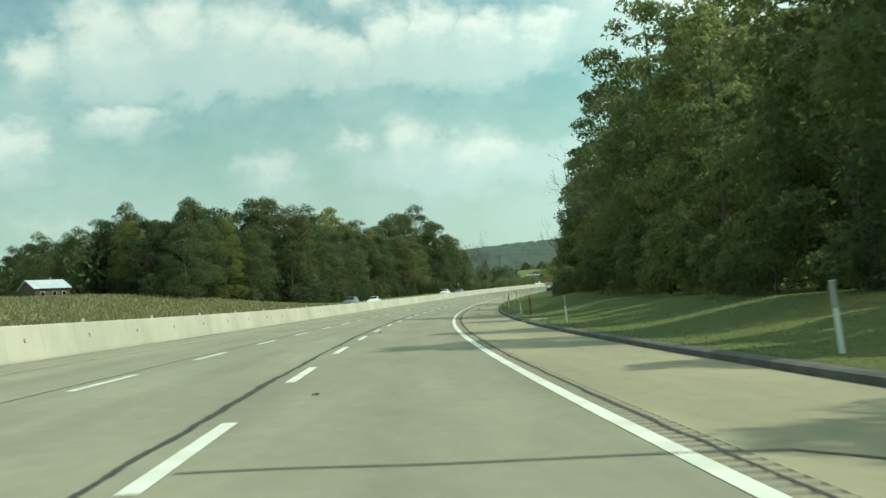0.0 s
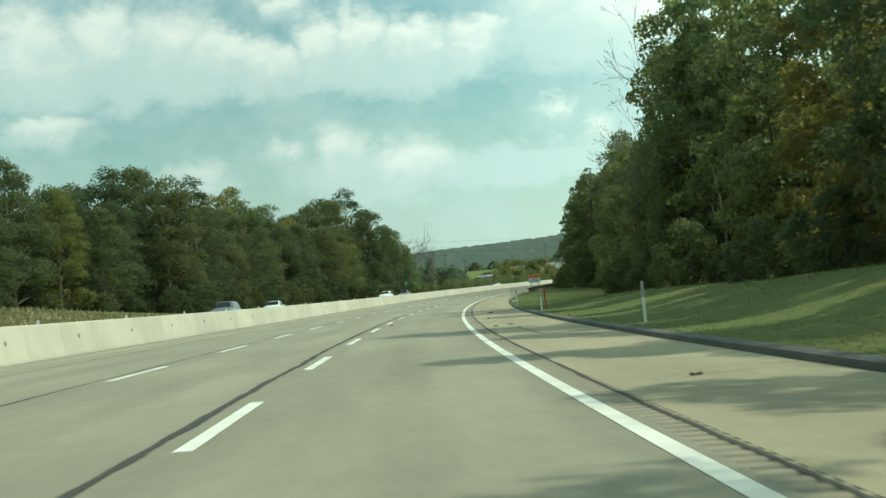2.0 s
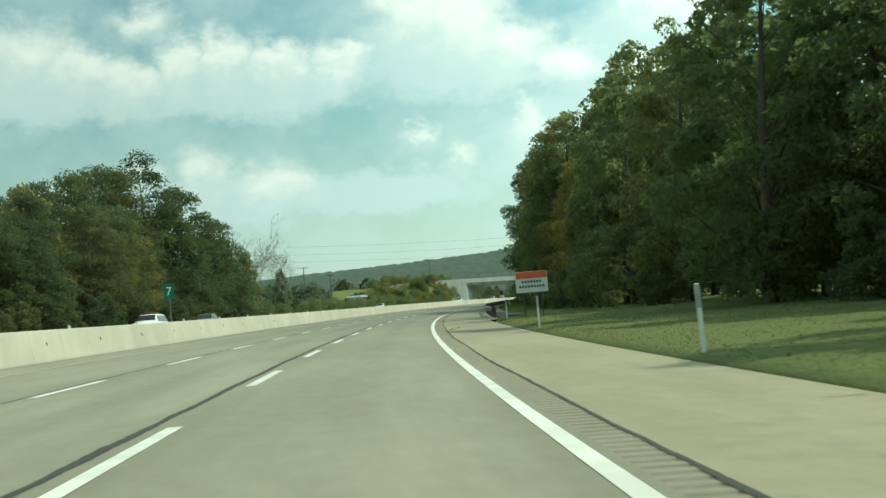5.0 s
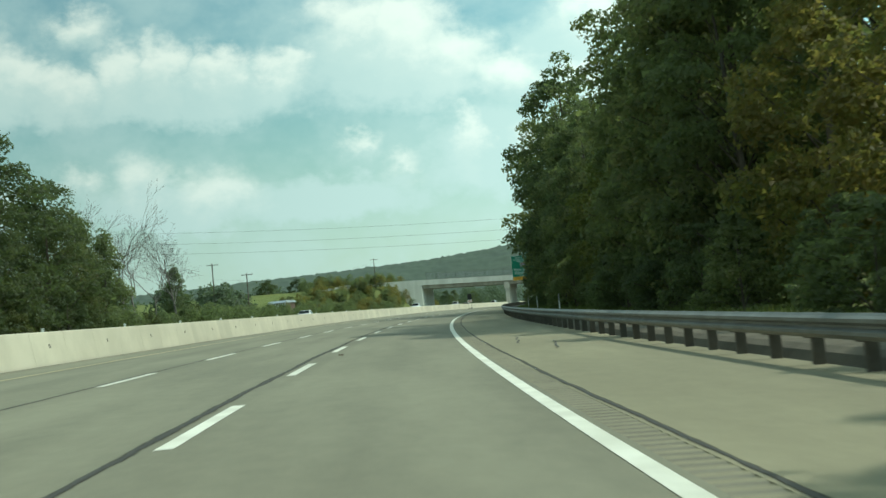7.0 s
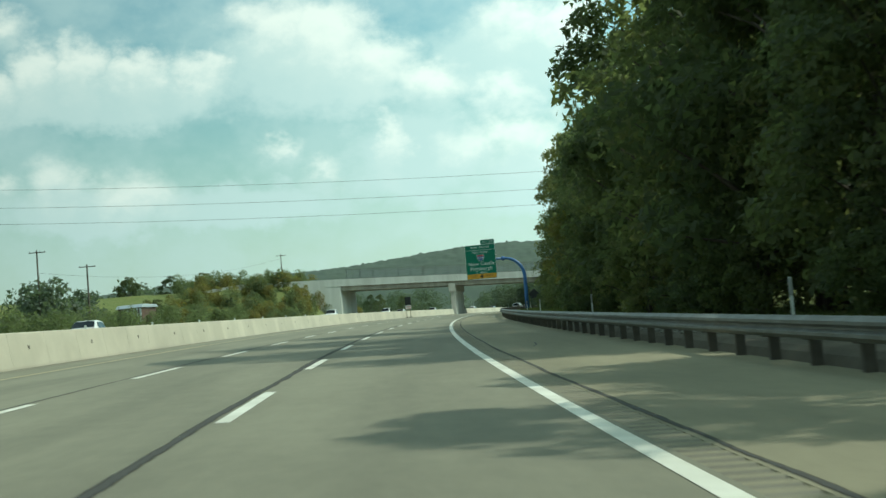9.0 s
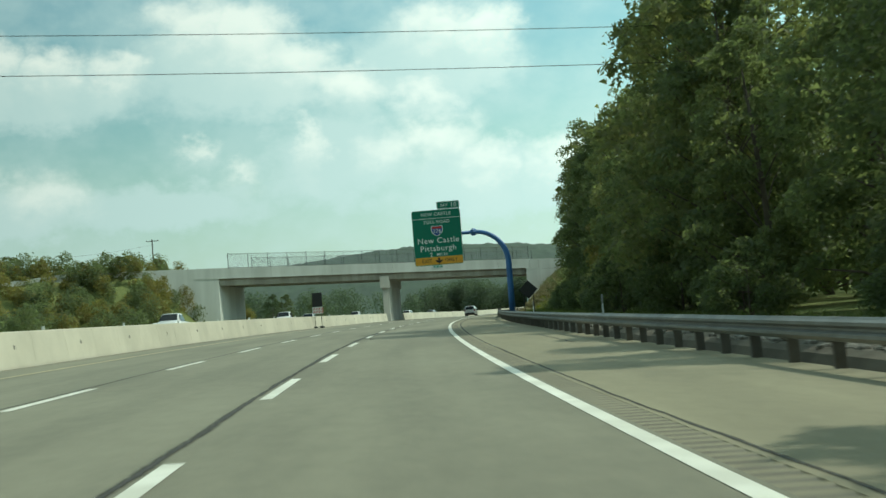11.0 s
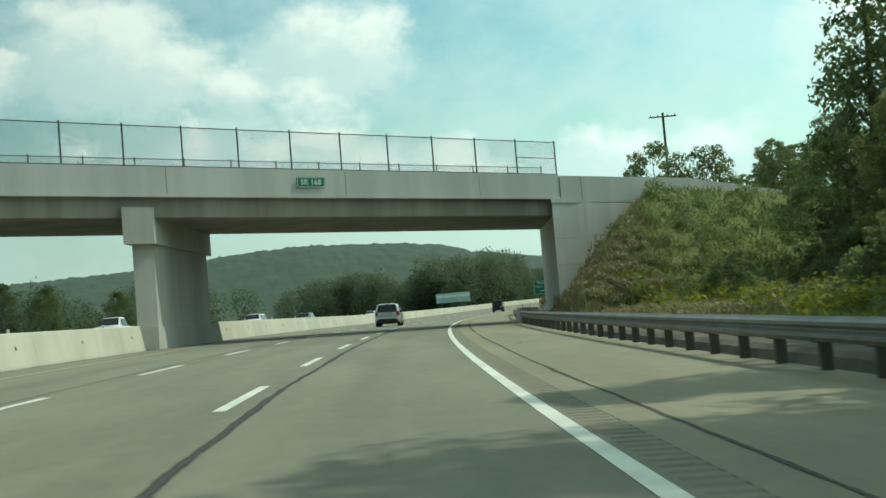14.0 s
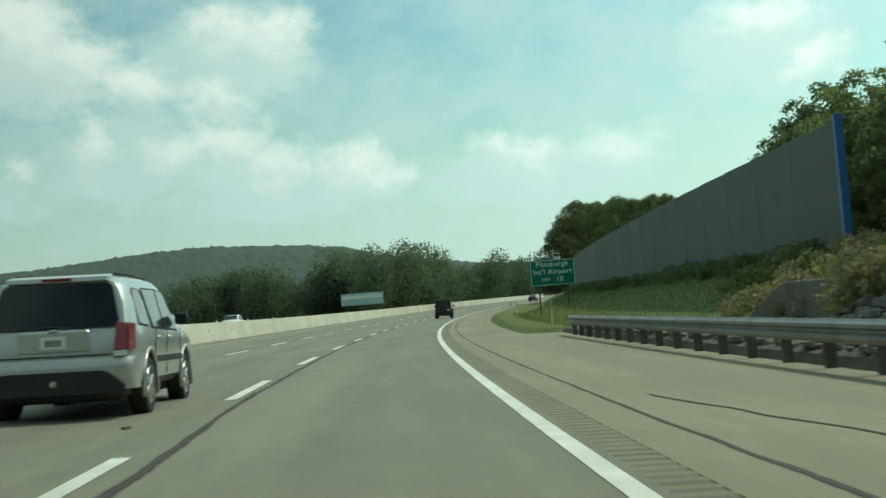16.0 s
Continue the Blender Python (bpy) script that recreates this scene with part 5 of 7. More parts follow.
wood_mass("woods_behind", 60, lambda r: (30 + 575 * r.random(), EDGE(300) + 16 + 22 * r.random()), 12.5, 60, M_LEAF_DARK, "depths of the roadside wood", 500, 0.6)
wood_mass("thicket", 170, lambda r: (432 + 205 * r.random(), -36 - 24 * r.random()), 3.2, 66, M_LEAF_DARK, "dark thicket beyond the oncoming lanes", 700, 0.13)
wood_mass("thicket", 130, lambda r: (588 + 62 * r.random(), -34 - 26 * r.random()), 2.6, 67, M_LEAF_TURN, "brown and green thicket on the bank of the bridge", 600, 0.12)
wood_mass("thicket", 90, lambda r: (588 + 62 * r.random(), -34 - 26 * r.random()), 2.9, 68, M_LEAF_DARK, "dark thicket on the bank of the bridge", 600, 0.12)
wood_mass("woods_behind", 190, lambda r: (10 + 600 * r.random(), 42 + 62 * r.random()), 15.0, 69, M_LEAF_DARK, "deep roadside wood behind its edge", 350, 0.85)


def in_left_wood(r):
    """A place between the two edges of the wood beyond the field."""
    s = 262 + 165 * r.random()
    far = min(84.0, 0.85 * (s - 240))
    return s, -72 - far * r.random()


wood_mass("woods_behind", 110, in_left_wood, 14.0, 70, M_LEAF_DARK, "depths of the wood beyond the field", 400, 0.8)


def brush(name, count, place, height, leaves, size, seed, mat, label):
    """Low clumps of shrubs or flowering weeds."""
    r = np.random.default_rng(seed)
    centres, radii = [], []
    for _ in range(count):
        s, d = place(r)
        h = height * (0.5 + r.random())
        centres.append(P(s, d, terrain(s, d) + h * 0.4)[:])
        radii.append(h * 0.62)
    return tagged(new(name, leaf_cloud(name, r, centres, radii, count * leaves, size, mat, 0.8, 3)), label, "brush", kind="stuff")


brush("brush", 700, lambda r: (598 + 62 * r.random(), 10.5 + 28 * r.random()), 0.7, 110, 0.08, 77, M_LEAF, "low dark green brush on the bank")
brush("brush", 200, lambda r: (598 + 56 * r.random(), 10.5 + 14 * r.random()), 0.8, 110, 0.08, 71, M_LEAF, "low green brush on the bank")
brush("goldenrod", 150, lambda r: (602 + 38 * r.random(), 10.0 + 4.5 * r.random()), 0.8, 80, 0.09, 72, M_GOLD, "flowering goldenrod clumps on the bank")
brush("dry_brush", 520, lambda r: (612 + 42 * r.random(), 8.1 + 4.2 * r.random()), 0.42, 90, 0.075, 73, M_DRY, "dry brown weeds on the bank")
brush("dry_brush", 260, lambda r: (585 + 62 * r.random(), -35 - 22 * r.random()), 1.1, 70, 0.2, 74, M_LEAF_TURN, "brown brush on the bank beyond the oncoming lanes")
brush("dry_brush", 240, lambda r: (662 + 34 * r.random(), 9.5 + 5 * r.random()), 0.5, 110, 0.07, 75, M_DRY, "dry brush above the stones")
brush("brush", 260, lambda r: (668 + 34 * r.random(), 10.8 + 6 * r.random()), 0.5, 100, 0.08, 79, M_LEAF, "low green brush above the stones")
brush("dry_brush", 90, lambda r: (679 + 6.2 * r.random(), 8.9 + 0.9 * r.random()), 0.55, 110, 0.07, 81, M_DRY, "dry brown weeds before the headwall")
brush("weeds", 150, lambda r: (699 + 90 * r.random(), 12.4 + 1.2 * r.random()), 0.5, 60, 0.10, 76, M_LEAF_DARK, "weeds at the foot of the noise wall")
wood_mass("far_wood", 300, lambda r: (1015 + 320 * r.random(), -46 - 90 * r.random()), 14.0, 61, M_LEAF_HAZED, "distant green woods beyond the road", 1100, 0.42)
wood_mass("far_wood", 26, lambda r: (1030 + 60 * r.random(), -52 - 26 * r.random()), 17.0, 78, M_LEAF_HAZED, "tall distant trees behind the billboard", 1800, 0.4)
wood_mass("far_wood", 200, lambda r: (665 + 275 * r.random(), -80 - 112 * r.random()), 11.5, 62, M_LEAF_HAZED, "distant dark green woods in the valley", 900, 0.36)


def low_ground(r):
    """A place in the thicket clear of the bridge's banks."""
    while True:
        s, d = 440 + 250 * r.random(), -64 - 120 * r.random()
        if terrain(s, d) < 0.5:
            return s, d


wood_mass("far_wood", 330, low_ground, 9.0, 63, M_LEAF_HAZED, "distant thicket of low trees")
wood_mass("far_wood", 110, lambda r: (900 + 420 * r.random(), 24 + 110 * r.random()), 13.0, 64, M_LEAF_HAZED, "distant green woods along the far road")
wood_mass("far_wood", 70, lambda r: (1320 + 260 * r.random(), -90 + 180 * r.random()), 14.0, 65, M_LEAF_HAZED, "distant dark green woods at the road's end")


# ---- far hills ----
def hill(name, pts, dist, base_el, label, seed, grain=9.0, rough_h=9.0):
    """A wooded ridge: compass bearing and elevation in degrees, seen from the road's middle."""
    rng2 = np.random.default_rng(seed)
    c = P(330, 0)
    az = np.arange(pts[0][0], pts[-1][0], grain / dist * 57.3)
    el = np.interp(az, [p[0] for p in pts], [p[1] for p in pts])
    rows = 64
    v, f = [], []
    for i, a in enumerate(az):
        for j in range(rows):
            u = j / (rows - 1)
            r = dist * (0.72 + 0.34 * u)
            e = math.radians(base_el + (el[i] - base_el) * math.sin(u * math.pi / 2) ** 0.9)
            bumpy = rough_h * (rng2.random() - 0.5) * (0.4 + 0.6 * u) + 5 * u * noise.noise(Vector((a * 3.5, u * 9.0, 0))) + 6 * u ** 6 * noise.noise(Vector((a * 11.0, 0, 3)))
            x = c.x + r * math.sin(math.radians(a)) + rng2.normal() * 1.5
            y = c.y + r * math.cos(math.radians(a)) + rng2.normal() * 1.5
            v.append((x, y, c.z + r * math.tan(e) + bumpy))
    n = len(az)
    f = [(i * rows + j, (i + 1) * rows + j, (i + 1) * rows + j + 1, i * rows + j + 1) for i in range(n - 1) for j in range(rows - 1)]
    ob = new(name, mesh_of(name, v, f, M_HILL, True))
    return tagged(ob, label, "hill", kind="structure")


M_HILL = surface("far_woodland", (0.056, 0.08, 0.052), (0.04, 0.06, 0.042), 0.95, 0.06, 0.012, bump=0.0)
hill("backdrop", [(-60, 2.2), (-20, 2.4), (2, 2.95), (6, 3.15), (10, 3.28), (14.2, 3.48), (16.3, 3.68), (19, 3.92), (21, 4.0), (22.3, 3.92), (24.8, 3.8), (26.7, 3.6), (28, 3.2), (32, 2.55), (36, 2.3), (45, 2.4), (60, 3.0), (90, 3.0)],
     4150.0, 0.3, "wooded hills on the horizon", 3, rough_h=3.6)


# ---- vehicles ----
def loft(name, rings, mat, close_ends=True):
    """A smooth shell through mirrored half rings of (x, y, z), each from keel to roof."""
    k = len(rings[0])
    bm = bmesh.new()
    rows = []
    for ring in rings:
        left = [bm.verts.new((-x, y, z)) for x, y, z in ring[1:-1]]
        right = [bm.verts.new(p) for p in ring]
        rows.append(right + left[::-1])
    n = len(rows[0])
    for a, b in zip(rows[:-1], rows[1:]):
        for i in range(n):
            j = (i + 1) % n
            bm.faces.new((a[i], a[j], b[j], b[i]))
    if close_ends:
        for row, flip in ((rows[0], False), (rows[-1], True)):
            for i in range(k - 1):
                q = [row[i], row[i + 1], row[(n - i - 1) % n], row[(n - i) % n]]
                q = list(dict.fromkeys(q))
                if len(q) > 2:
                    bm.faces.new(q)
    me = bm_mesh(name, bm, mat)
    me.polygons.foreach_set("use_smooth", [True] * len(me.polygons))
    me.set_sharp_from_angle(angle=radians(38))
    return me


def panel(name, pts, mat, thick=0.012):
    """A slightly domed plate through an outline of points, given a thickness outwards along its normal."""
    pts = [Vector(p) for p in pts]
    nrm = (pts[1] - pts[0]).cross(pts[2] - pts[0]).normalized()
    v = pts + [p + nrm * thick for p in pts]
    k = len(pts)
    bm = bmesh.new()
    vs = [bm.verts.new(p) for p in v]
    bm.faces.new(vs[k:])
    bm.faces.new(vs[:k][::-1])
    for i in range(k):
        bm.faces.new((vs[i], vs[(i + 1) % k], vs[k + (i + 1) % k], vs[k + i]))
    return bm_mesh(name, bm, mat)


def mirrored(pts):
    return [(-x, y, z) for x, y, z in pts][::-1]


def ring_solid(name, r_out, r_in, width, mat, n=28, bulge=0.02):
    prof = [(r_in, 0), (r_out - bulge, 0), (r_out, width * 0.18), (r_out, width * 0.82), (r_out - bulge, width), (r_in, width)]
    v = [(x, r * math.cos(2 * math.pi * i / n), r * math.sin(2 * math.pi * i / n)) for i in range(n) for r, x in prof]
    k = len(prof)
    f = [(i * k + j, i * k + (j + 1) % k, ((i + 1) % n) * k + (j + 1) % k, ((i + 1) % n) * k + j) for i in range(n) for j in range(k)]
    bm = bmesh.new()
    vs = [bm.verts.new(p) for p in v]
    for q in f:
        bm.faces.new([vs[i] for i in q])
    me = bm_mesh(name, bm, mat)
    return me


def rim_mesh(r, mat):
    bm = bmesh.new()
    ring = cyl_bm(r, r, 0.02, 24, (0.0, 0, 0), "X")
    me = bpy.data.meshes.new("tmp")
    ring.to_mesh(me)
    ring.free()
    bm.from_mesh(me)
    for i in range(6):
        a = 2 * math.pi * i / 6
        sp = box_bm(0.03, 0.075, r * 0.86, 0.008, (0.03, 0, r * 0.47))
        bmesh.ops.rotate(sp, matrix=Matrix.Rotation(a, 3, "X"), verts=sp.verts)
        sp.to_mesh(me)
        sp.free()
        bm.from_mesh(me)
    hub = cyl_bm(0.07, 0.05, 0.05, 14, (0.01, 0, 0), "X")
    hub.to_mesh(me)
    hub.free()
    bm.from_mesh(me)
    bpy.data.meshes.remove(me)
    return bm_mesh("rim", bm, mat)


def arch_liner(r, n=18):
    """The black lining of a wheel arch: an open half shell with an inner wall."""
    v, f = [], []
    for i in range(n + 1):
        a = radians(-18 + 216 * i / n)
        for x, k in ((0.0, 0.3), (0.0, 0.985), (0.27, 0.985), (0.27, 1.03), (-0.02, 1.03)):
            v.append((x, r * k * math.cos(a), r * k * math.sin(a)))
    f = [(5 * i + j, 5 * i + j + 1, 5 * i + j + 6, 5 * i + j + 5) for i in range(n) for j in range(4)]
    return mesh_of("wheel_well", v, f, M_BLACK)


def cut_arches(me, track, ys, r):
    """Cuts the wheel arches out of a body shell."""
    body = bpy.data.objects.new("shell", me)
    scene.collection.objects.link(body)
    cut = bmesh.new()
    for y in ys:
        for side in (1, -1):
            c = cyl_bm(r, r, 0.6, 32, (0, 0, 0), "X")
            bmesh.ops.translate(c, vec=(track / 2 - 0.3 if side > 0 else -track / 2 - 0.3, y, r / 1.17 + 0.02), verts=c.verts)
            tmp = bpy.data.meshes.new("cut")
            c.to_mesh(tmp)
            c.free()
            cut.from_mesh(tmp)
            bpy.data.meshes.remove(tmp)
    cm = bpy.data.meshes.new("cutter")
    cut.to_mesh(cm)
    cut.free()
    cutter = bpy.data.objects.new("cutter", cm)
    scene.collection.objects.link(cutter)
    mod = body.modifiers.new("arches", "BOOLEAN")
    mod.operation, mod.object, mod.solver = "DIFFERENCE", cutter, "EXACT"
    bpy.context.view_layer.update()
    out = bpy.data.meshes.new_from_object(body.evaluated_get(bpy.context.evaluated_depsgraph_get()))
    bpy.data.objects.remove(body)
    bpy.data.objects.remove(cutter)
    out.name = "body"
    return out


def wheels(t, track, ys, r, rim_mat, width=0.235):
    tyre = ring_solid("tyre", r, r * 0.62, width, M_TYRE)
    rim = rim_mesh(r * 0.64, rim_mat)
    lip = ring_solid("rim_lip", r * 0.66, r * 0.6, 0.04, rim_mat, 28, 0.005)
    well = arch_liner(r * 1.17)
    for y in ys:
        for side in (1, -1):
            w = part("wheel", tyre, t, Matrix.Translation((side * track / 2 - side * width, y, r)) @ Matrix.Diagonal((side, 1, 1, 1)))
            part("rim", rim, w, pose(width - 0.045, 0, 0))
            part("rim_lip", lip, w, pose(width - 0.036, 0, 0))
            part("wheel_well", well, t, Matrix.Translation((side * (track / 2 - 0.30), y, r + 0.02)) @ Matrix.Diagonal((side, 1, 1, 1)))


def plate(t, y, z, mat=None, w=0.3, x=0.0):
    p = part("number_plate", box("number_plate", (w, 0.015, w / 2), mat or M_WHITE, 0.005), t, pose(x, y, z))
    for i in range(4):
        part("plate_bar", box("plate_bar", (0.028, 0.006, 0.08), M_TRIM), p, pose((i - 1.5) * 0.05, -0.01, -0.005))


def bumper_shell(outline, half):
    """A bumper bar that curves forward and round the corners."""
    rings = []
    k = 14
    for i in range(k + 1):
        u = -1 + 2 * i / k
        x = half * math.copysign(1 - (1 - abs(u)) ** 1.6, u)
        back = 0.03 * u * u + 0.14 * max(0.0, abs(u) - 0.6) ** 2 / 0.16
        rings.append([(x, y + back if y < 0.1 else y + back * 1.4, z) for y, z in outline])
    v = [p for r in rings for p in r]
    n = len(outline)
    f = [(i * n + j, i * n + (j + 1) % n, (i + 1) * n + (j + 1) % n, (i + 1) * n + j) for i in range(k) for j in range(n)]
    f += [tuple(range(n))[::-1], tuple(range(k * n, k * n + n))]
    bm = bmesh.new()
    vs = [bm.verts.new(p) for p in v]
    for q in f:
        bm.faces.new([vs[i] for i in q])
    me = bm_mesh("bumper", bm, M_SILVER)
    me.polygons.foreach_set("use_smooth", [True] * len(me.polygons))
    me.set_sharp_from_angle(angle=radians(50))
    return me


M_SIDE = surface("side_glass", (0.05, 0.06, 0.058), (0.04, 0.05, 0.048), 0.1, 5, 1.0, bump=0.0, vary=0.0, coat=0.3)


def silver_suv(m):
    t = thing("suv", m, "silver boxy sport utility vehicle with tinted glass", "car")
    zt = 1.80

    def ring(y, roof, belt=1.08, wide=0.985, keel=0.36, wroof=0.70, skew=0.0, low=0.0):
        """skew: how far the top leans forward over the bottom."""
        at = lambda z: y + skew * max(0.0, (z - 0.95)) / 0.85 + low * (1 if z < 0.75 else 0)
        pts = [(0, keel), (wide * 0.86, keel), (wide * 0.97, keel + 0.10), (wide, 0.72), (wide * 0.992, 0.92), (wide * 0.965, belt)]
        pts += [(wroof + 0.17, belt + (roof - belt) * 0.5), (wroof + 0.10, roof - 0.13), (wroof + 0.02, roof - 0.045), (wroof - 0.18, roof - 0.005), (0, roof + 0.012)]
        return [(x, at(z), z) for x, z in pts]
    rings = [ring(0.03, zt - 0.04, wide=0.885, wroof=0.64, skew=0.36), ring(0.09, zt - 0.015, wide=0.94, wroof=0.675, skew=0.36), ring(0.35, zt, wroof=0.71, skew=0.28), ring(0.9, zt + 0.02),
             ring(1.7, zt + 0.03), ring(2.6, zt + 0.01), ring(3.02, zt - 0.06, wroof=0.68), ring(3.35, 1.50, wroof=0.72), ring(3.72, 1.16, 1.05, wroof=0.78),
             ring(4.25, 1.07, 0.98, 0.97, wroof=0.74), ring(4.62, 0.98, 0.90, 0.92, wroof=0.68), ring(4.78, 0.85, 0.80, 0.84, wroof=0.6)]
    part("body", cut_arches(loft("body", rings, M_SILVER), 1.93, (0.98, 3.76), 0.372 * 1.17), t)
    wheels(t, 1.93, (0.98, 3.76), 0.372, M_RIM)
    part("underbody", box("underbody", (1.5, 4.3, 0.16), M_BLACK, 0.03), t, pose(0, 2.35, 0.30))
    # tail
    part("rear_window", panel("rear_window", [(x, 0.012 + 0.36 * (z - 0.95) / 0.85, z) for x, z in ((-0.72, 1.14), (0.72, 1.14), (0.775, 1.22), (0.675, 1.64), (0.62, 1.69), (-0.62, 1.69), (-0.675, 1.64), (-0.775, 1.22))], M_GLASS, 0.02), t, label="dark tinted rear window")
    part("spoiler", prism("spoiler", [(0.285, 1.725), (0.55, 1.80), (0.62, 1.825), (0.30, 1.785)], -0.62, 0.62, M_SILVER, 0.01), t)
    part("brake_light", box("brake_light", (0.36, 0.02, 0.035), M_TAIL, 0.005), t, pose(0, 0.285, 1.757))
    bump = [(0.0, 0.37), (-0.045, 0.45), (-0.065, 0.60), (-0.06, 0.70), (-0.02, 0.765), (0.12, 0.785), (0.12, 0.37)]
    part("bumper", bumper_shell(bump, 0.965), t)
    part("lower_bumper", panel("lower_bumper", [(-0.84, -0.03, 0.33), (0.84, -0.03, 0.33), (0.86, -0.035, 0.42), (0.66, -0.062, 0.585), (0.58, -0.066, 0.61), (-0.58, -0.066, 0.61), (-0.66, -0.062, 0.585), (-0.86, -0.035, 0.42)], M_TRIM, 0.03), t, label="dark grey lower bumper insert")
    part("bumper_valance", prism("bumper_valance", [(-0.01, 0.42), (-0.02, 0.33), (0.06, 0.28), (0.4, 0.28), (0.4, 0.42)], -0.84, 0.84, M_TRIM, 0.02), t, label="dark grey plastic valance")
    for side in (1, -1):
        fl = lambda pts: pts if side > 0 else mirrored(pts)
        lamp = part("tail_lamp", panel("tail_lamp", fl([(0.72, -0.02, 0.845), (0.88, 0.02, 0.845), (0.875, 0.135, 1.175), (0.745, 0.095, 1.175)]), M_TAIL, 0.03), t, label="red tail lamp with a clear base")
        part("side_lens", panel("side_lens", fl([(0.885, 0.01, 0.845), (0.958, 0.13, 0.85), (0.942, 0.235, 1.165), (0.88, 0.13, 1.175)]), M_TAIL, 0.012), lamp)
        part("reverse_lens", panel("reverse_lens", fl([(0.72, -0.025, 0.775), (0.88, 0.005, 0.775), (0.88, 0.018, 0.838), (0.72, -0.022, 0.838)]), M_LENS, 0.03), lamp)
        for what, pane in (("quarter_window", [(0.945, 0.50, 1.17), (0.945, 1.06, 1.15), (0.838, 0.95, 1.61), (0.835, 0.64, 1.62), (0.85, 0.56, 1.55)]),
                           ("rear_door_window", [(0.955, 1.34, 1.13), (0.955, 2.08, 1.11), (0.837, 2.05, 1.635), (0.837, 1.20, 1.625)]),
                           ("front_door_window", [(0.955, 2.17, 1.11), (0.955, 3.15, 1.09), (0.87, 2.82, 1.51), (0.837, 2.62, 1.62), (0.837, 2.14, 1.635)])):
            mid = sum((Vector(q) for q in pane), Vector()) / len(pane)
            seal = [(q[0] - 0.004, mid.y + (q[1] - mid.y) * 1.09, mid.z + (q[2] - mid.z) * 1.08) for q in pane]
            glass = part(what, panel(what, fl(pane), M_SIDE, 0.008), t)
            part("window_seal", panel("window_seal", fl(seal), M_BLACK, 0.005), glass, label="black rubber window seal")
        for y0 in (0.98, 3.76):
            arc = [(side * 0.967, y0 + 0.455 * math.cos(radians(a)), 0.392 + 0.455 * math.sin(radians(a))) for a in range(-20, 201, 20)]
            part("arch_flare", tube("arch_flare", arc, [0.03] * len(arc), M_SILVER, 8), t)
        part("side_moulding", box("side_moulding", (0.02, 1.95, 0.085), M_TRIM, 0.008), t, pose(side * 0.99, 2.35, 0.70))
        for y0 in (1.33, 2.15, 3.25):
            part("door_gap", box("door_gap", (0.008, 0.014, 0.62), M_BLACK), t, pose(side * 0.982, y0, 0.80, 0, side * 2))
        for y0 in (1.62, 2.42):
            part("door_handle", box("door_handle", (0.035, 0.17, 0.035), M_SILVER, 0.012), t, pose(side * 0.985, y0, 0.985))
        mir = part("mirror", bm_mesh("mirror", box_bm(0.2, 0.11, 0.17, 0.05, seg=3), M_TRIM), t, pose(side * 1.06, 3.0, 1.24))
        part("mirror_glass", box("mirror_glass", (0.16, 0.01, 0.14), M_GLASS), mir, pose(0, -0.062, 0))
        part("headlamp", panel("headlamp", fl([(0.62, 4.73, 0.72), (0.88, 4.55, 0.72), (0.88, 4.52, 0.9), (0.62, 4.68, 0.9)]), M_LENS, 0.03), t)
        part("roof_rail", tube("roof_rail", [(side * 0.6, 0.75, 1.83), (side * 0.62, 1.7, 1.85), (side * 0.61, 2.6, 1.83)], [0.018, 0.02, 0.018], M_TRIM, 6), t)
    part("windscreen", panel("windscreen", [(0.74, 3.74, 1.17), (-0.74, 3.74, 1.17), (-0.62, 3.05, 1.74), (0.62, 3.05, 1.74)], M_GLASS, 0.02), t)
    recess = part("plate_recess", box("plate_recess", (0.86, 0.03, 0.25), M_SILVER, 0.012), t, pose(0, 0.03, 0.975, 0))
    part("garnish", box("garnish", (0.84, 0.05, 0.05), M_CHROME, 0.015), t, pose(0, 0.05, 1.095))
    part("badge", box("badge", (0.1, 0.02, 0.075), M_CHROME, 0.012), t, pose(0, 0.02, 1.1))
    part("tailgate_gap", box("tailgate_gap", (1.6, 0.012, 0.016), M_BLACK), t, pose(0, 0.022, 0.80))
    plate(t, 0.008, 0.97, None, 0.31)
    wiper = part("rear_wiper", box("rear_wiper", (0.5, 0.02, 0.02), M_BLACK, 0.005), t, pose(0.12, 0.055, 1.15, 0, 5))
    part("hitch", box("hitch", (0.09, 0.14, 0.09), M_CHROME, 0.015), t, pose(0, -0.02, 0.47))
    part("tow_plate", box("tow_plate", (0.22, 0.03, 0.05), M_STEEL, 0.008), t, pose(0, 0.0, 0.55))
    part("exhaust", bm_mesh("exhaust", cyl_bm(0.035, 0.035, 0.2, 12, axis="Y"), M_CHROME), t, pose(0.55, 0.05, 0.33))
    return t


silver_suv(F(676.2, -3.56, 0, 0, 1.33) @ Matrix.Diagonal((0.985, 0.975, 0.965, 1)))


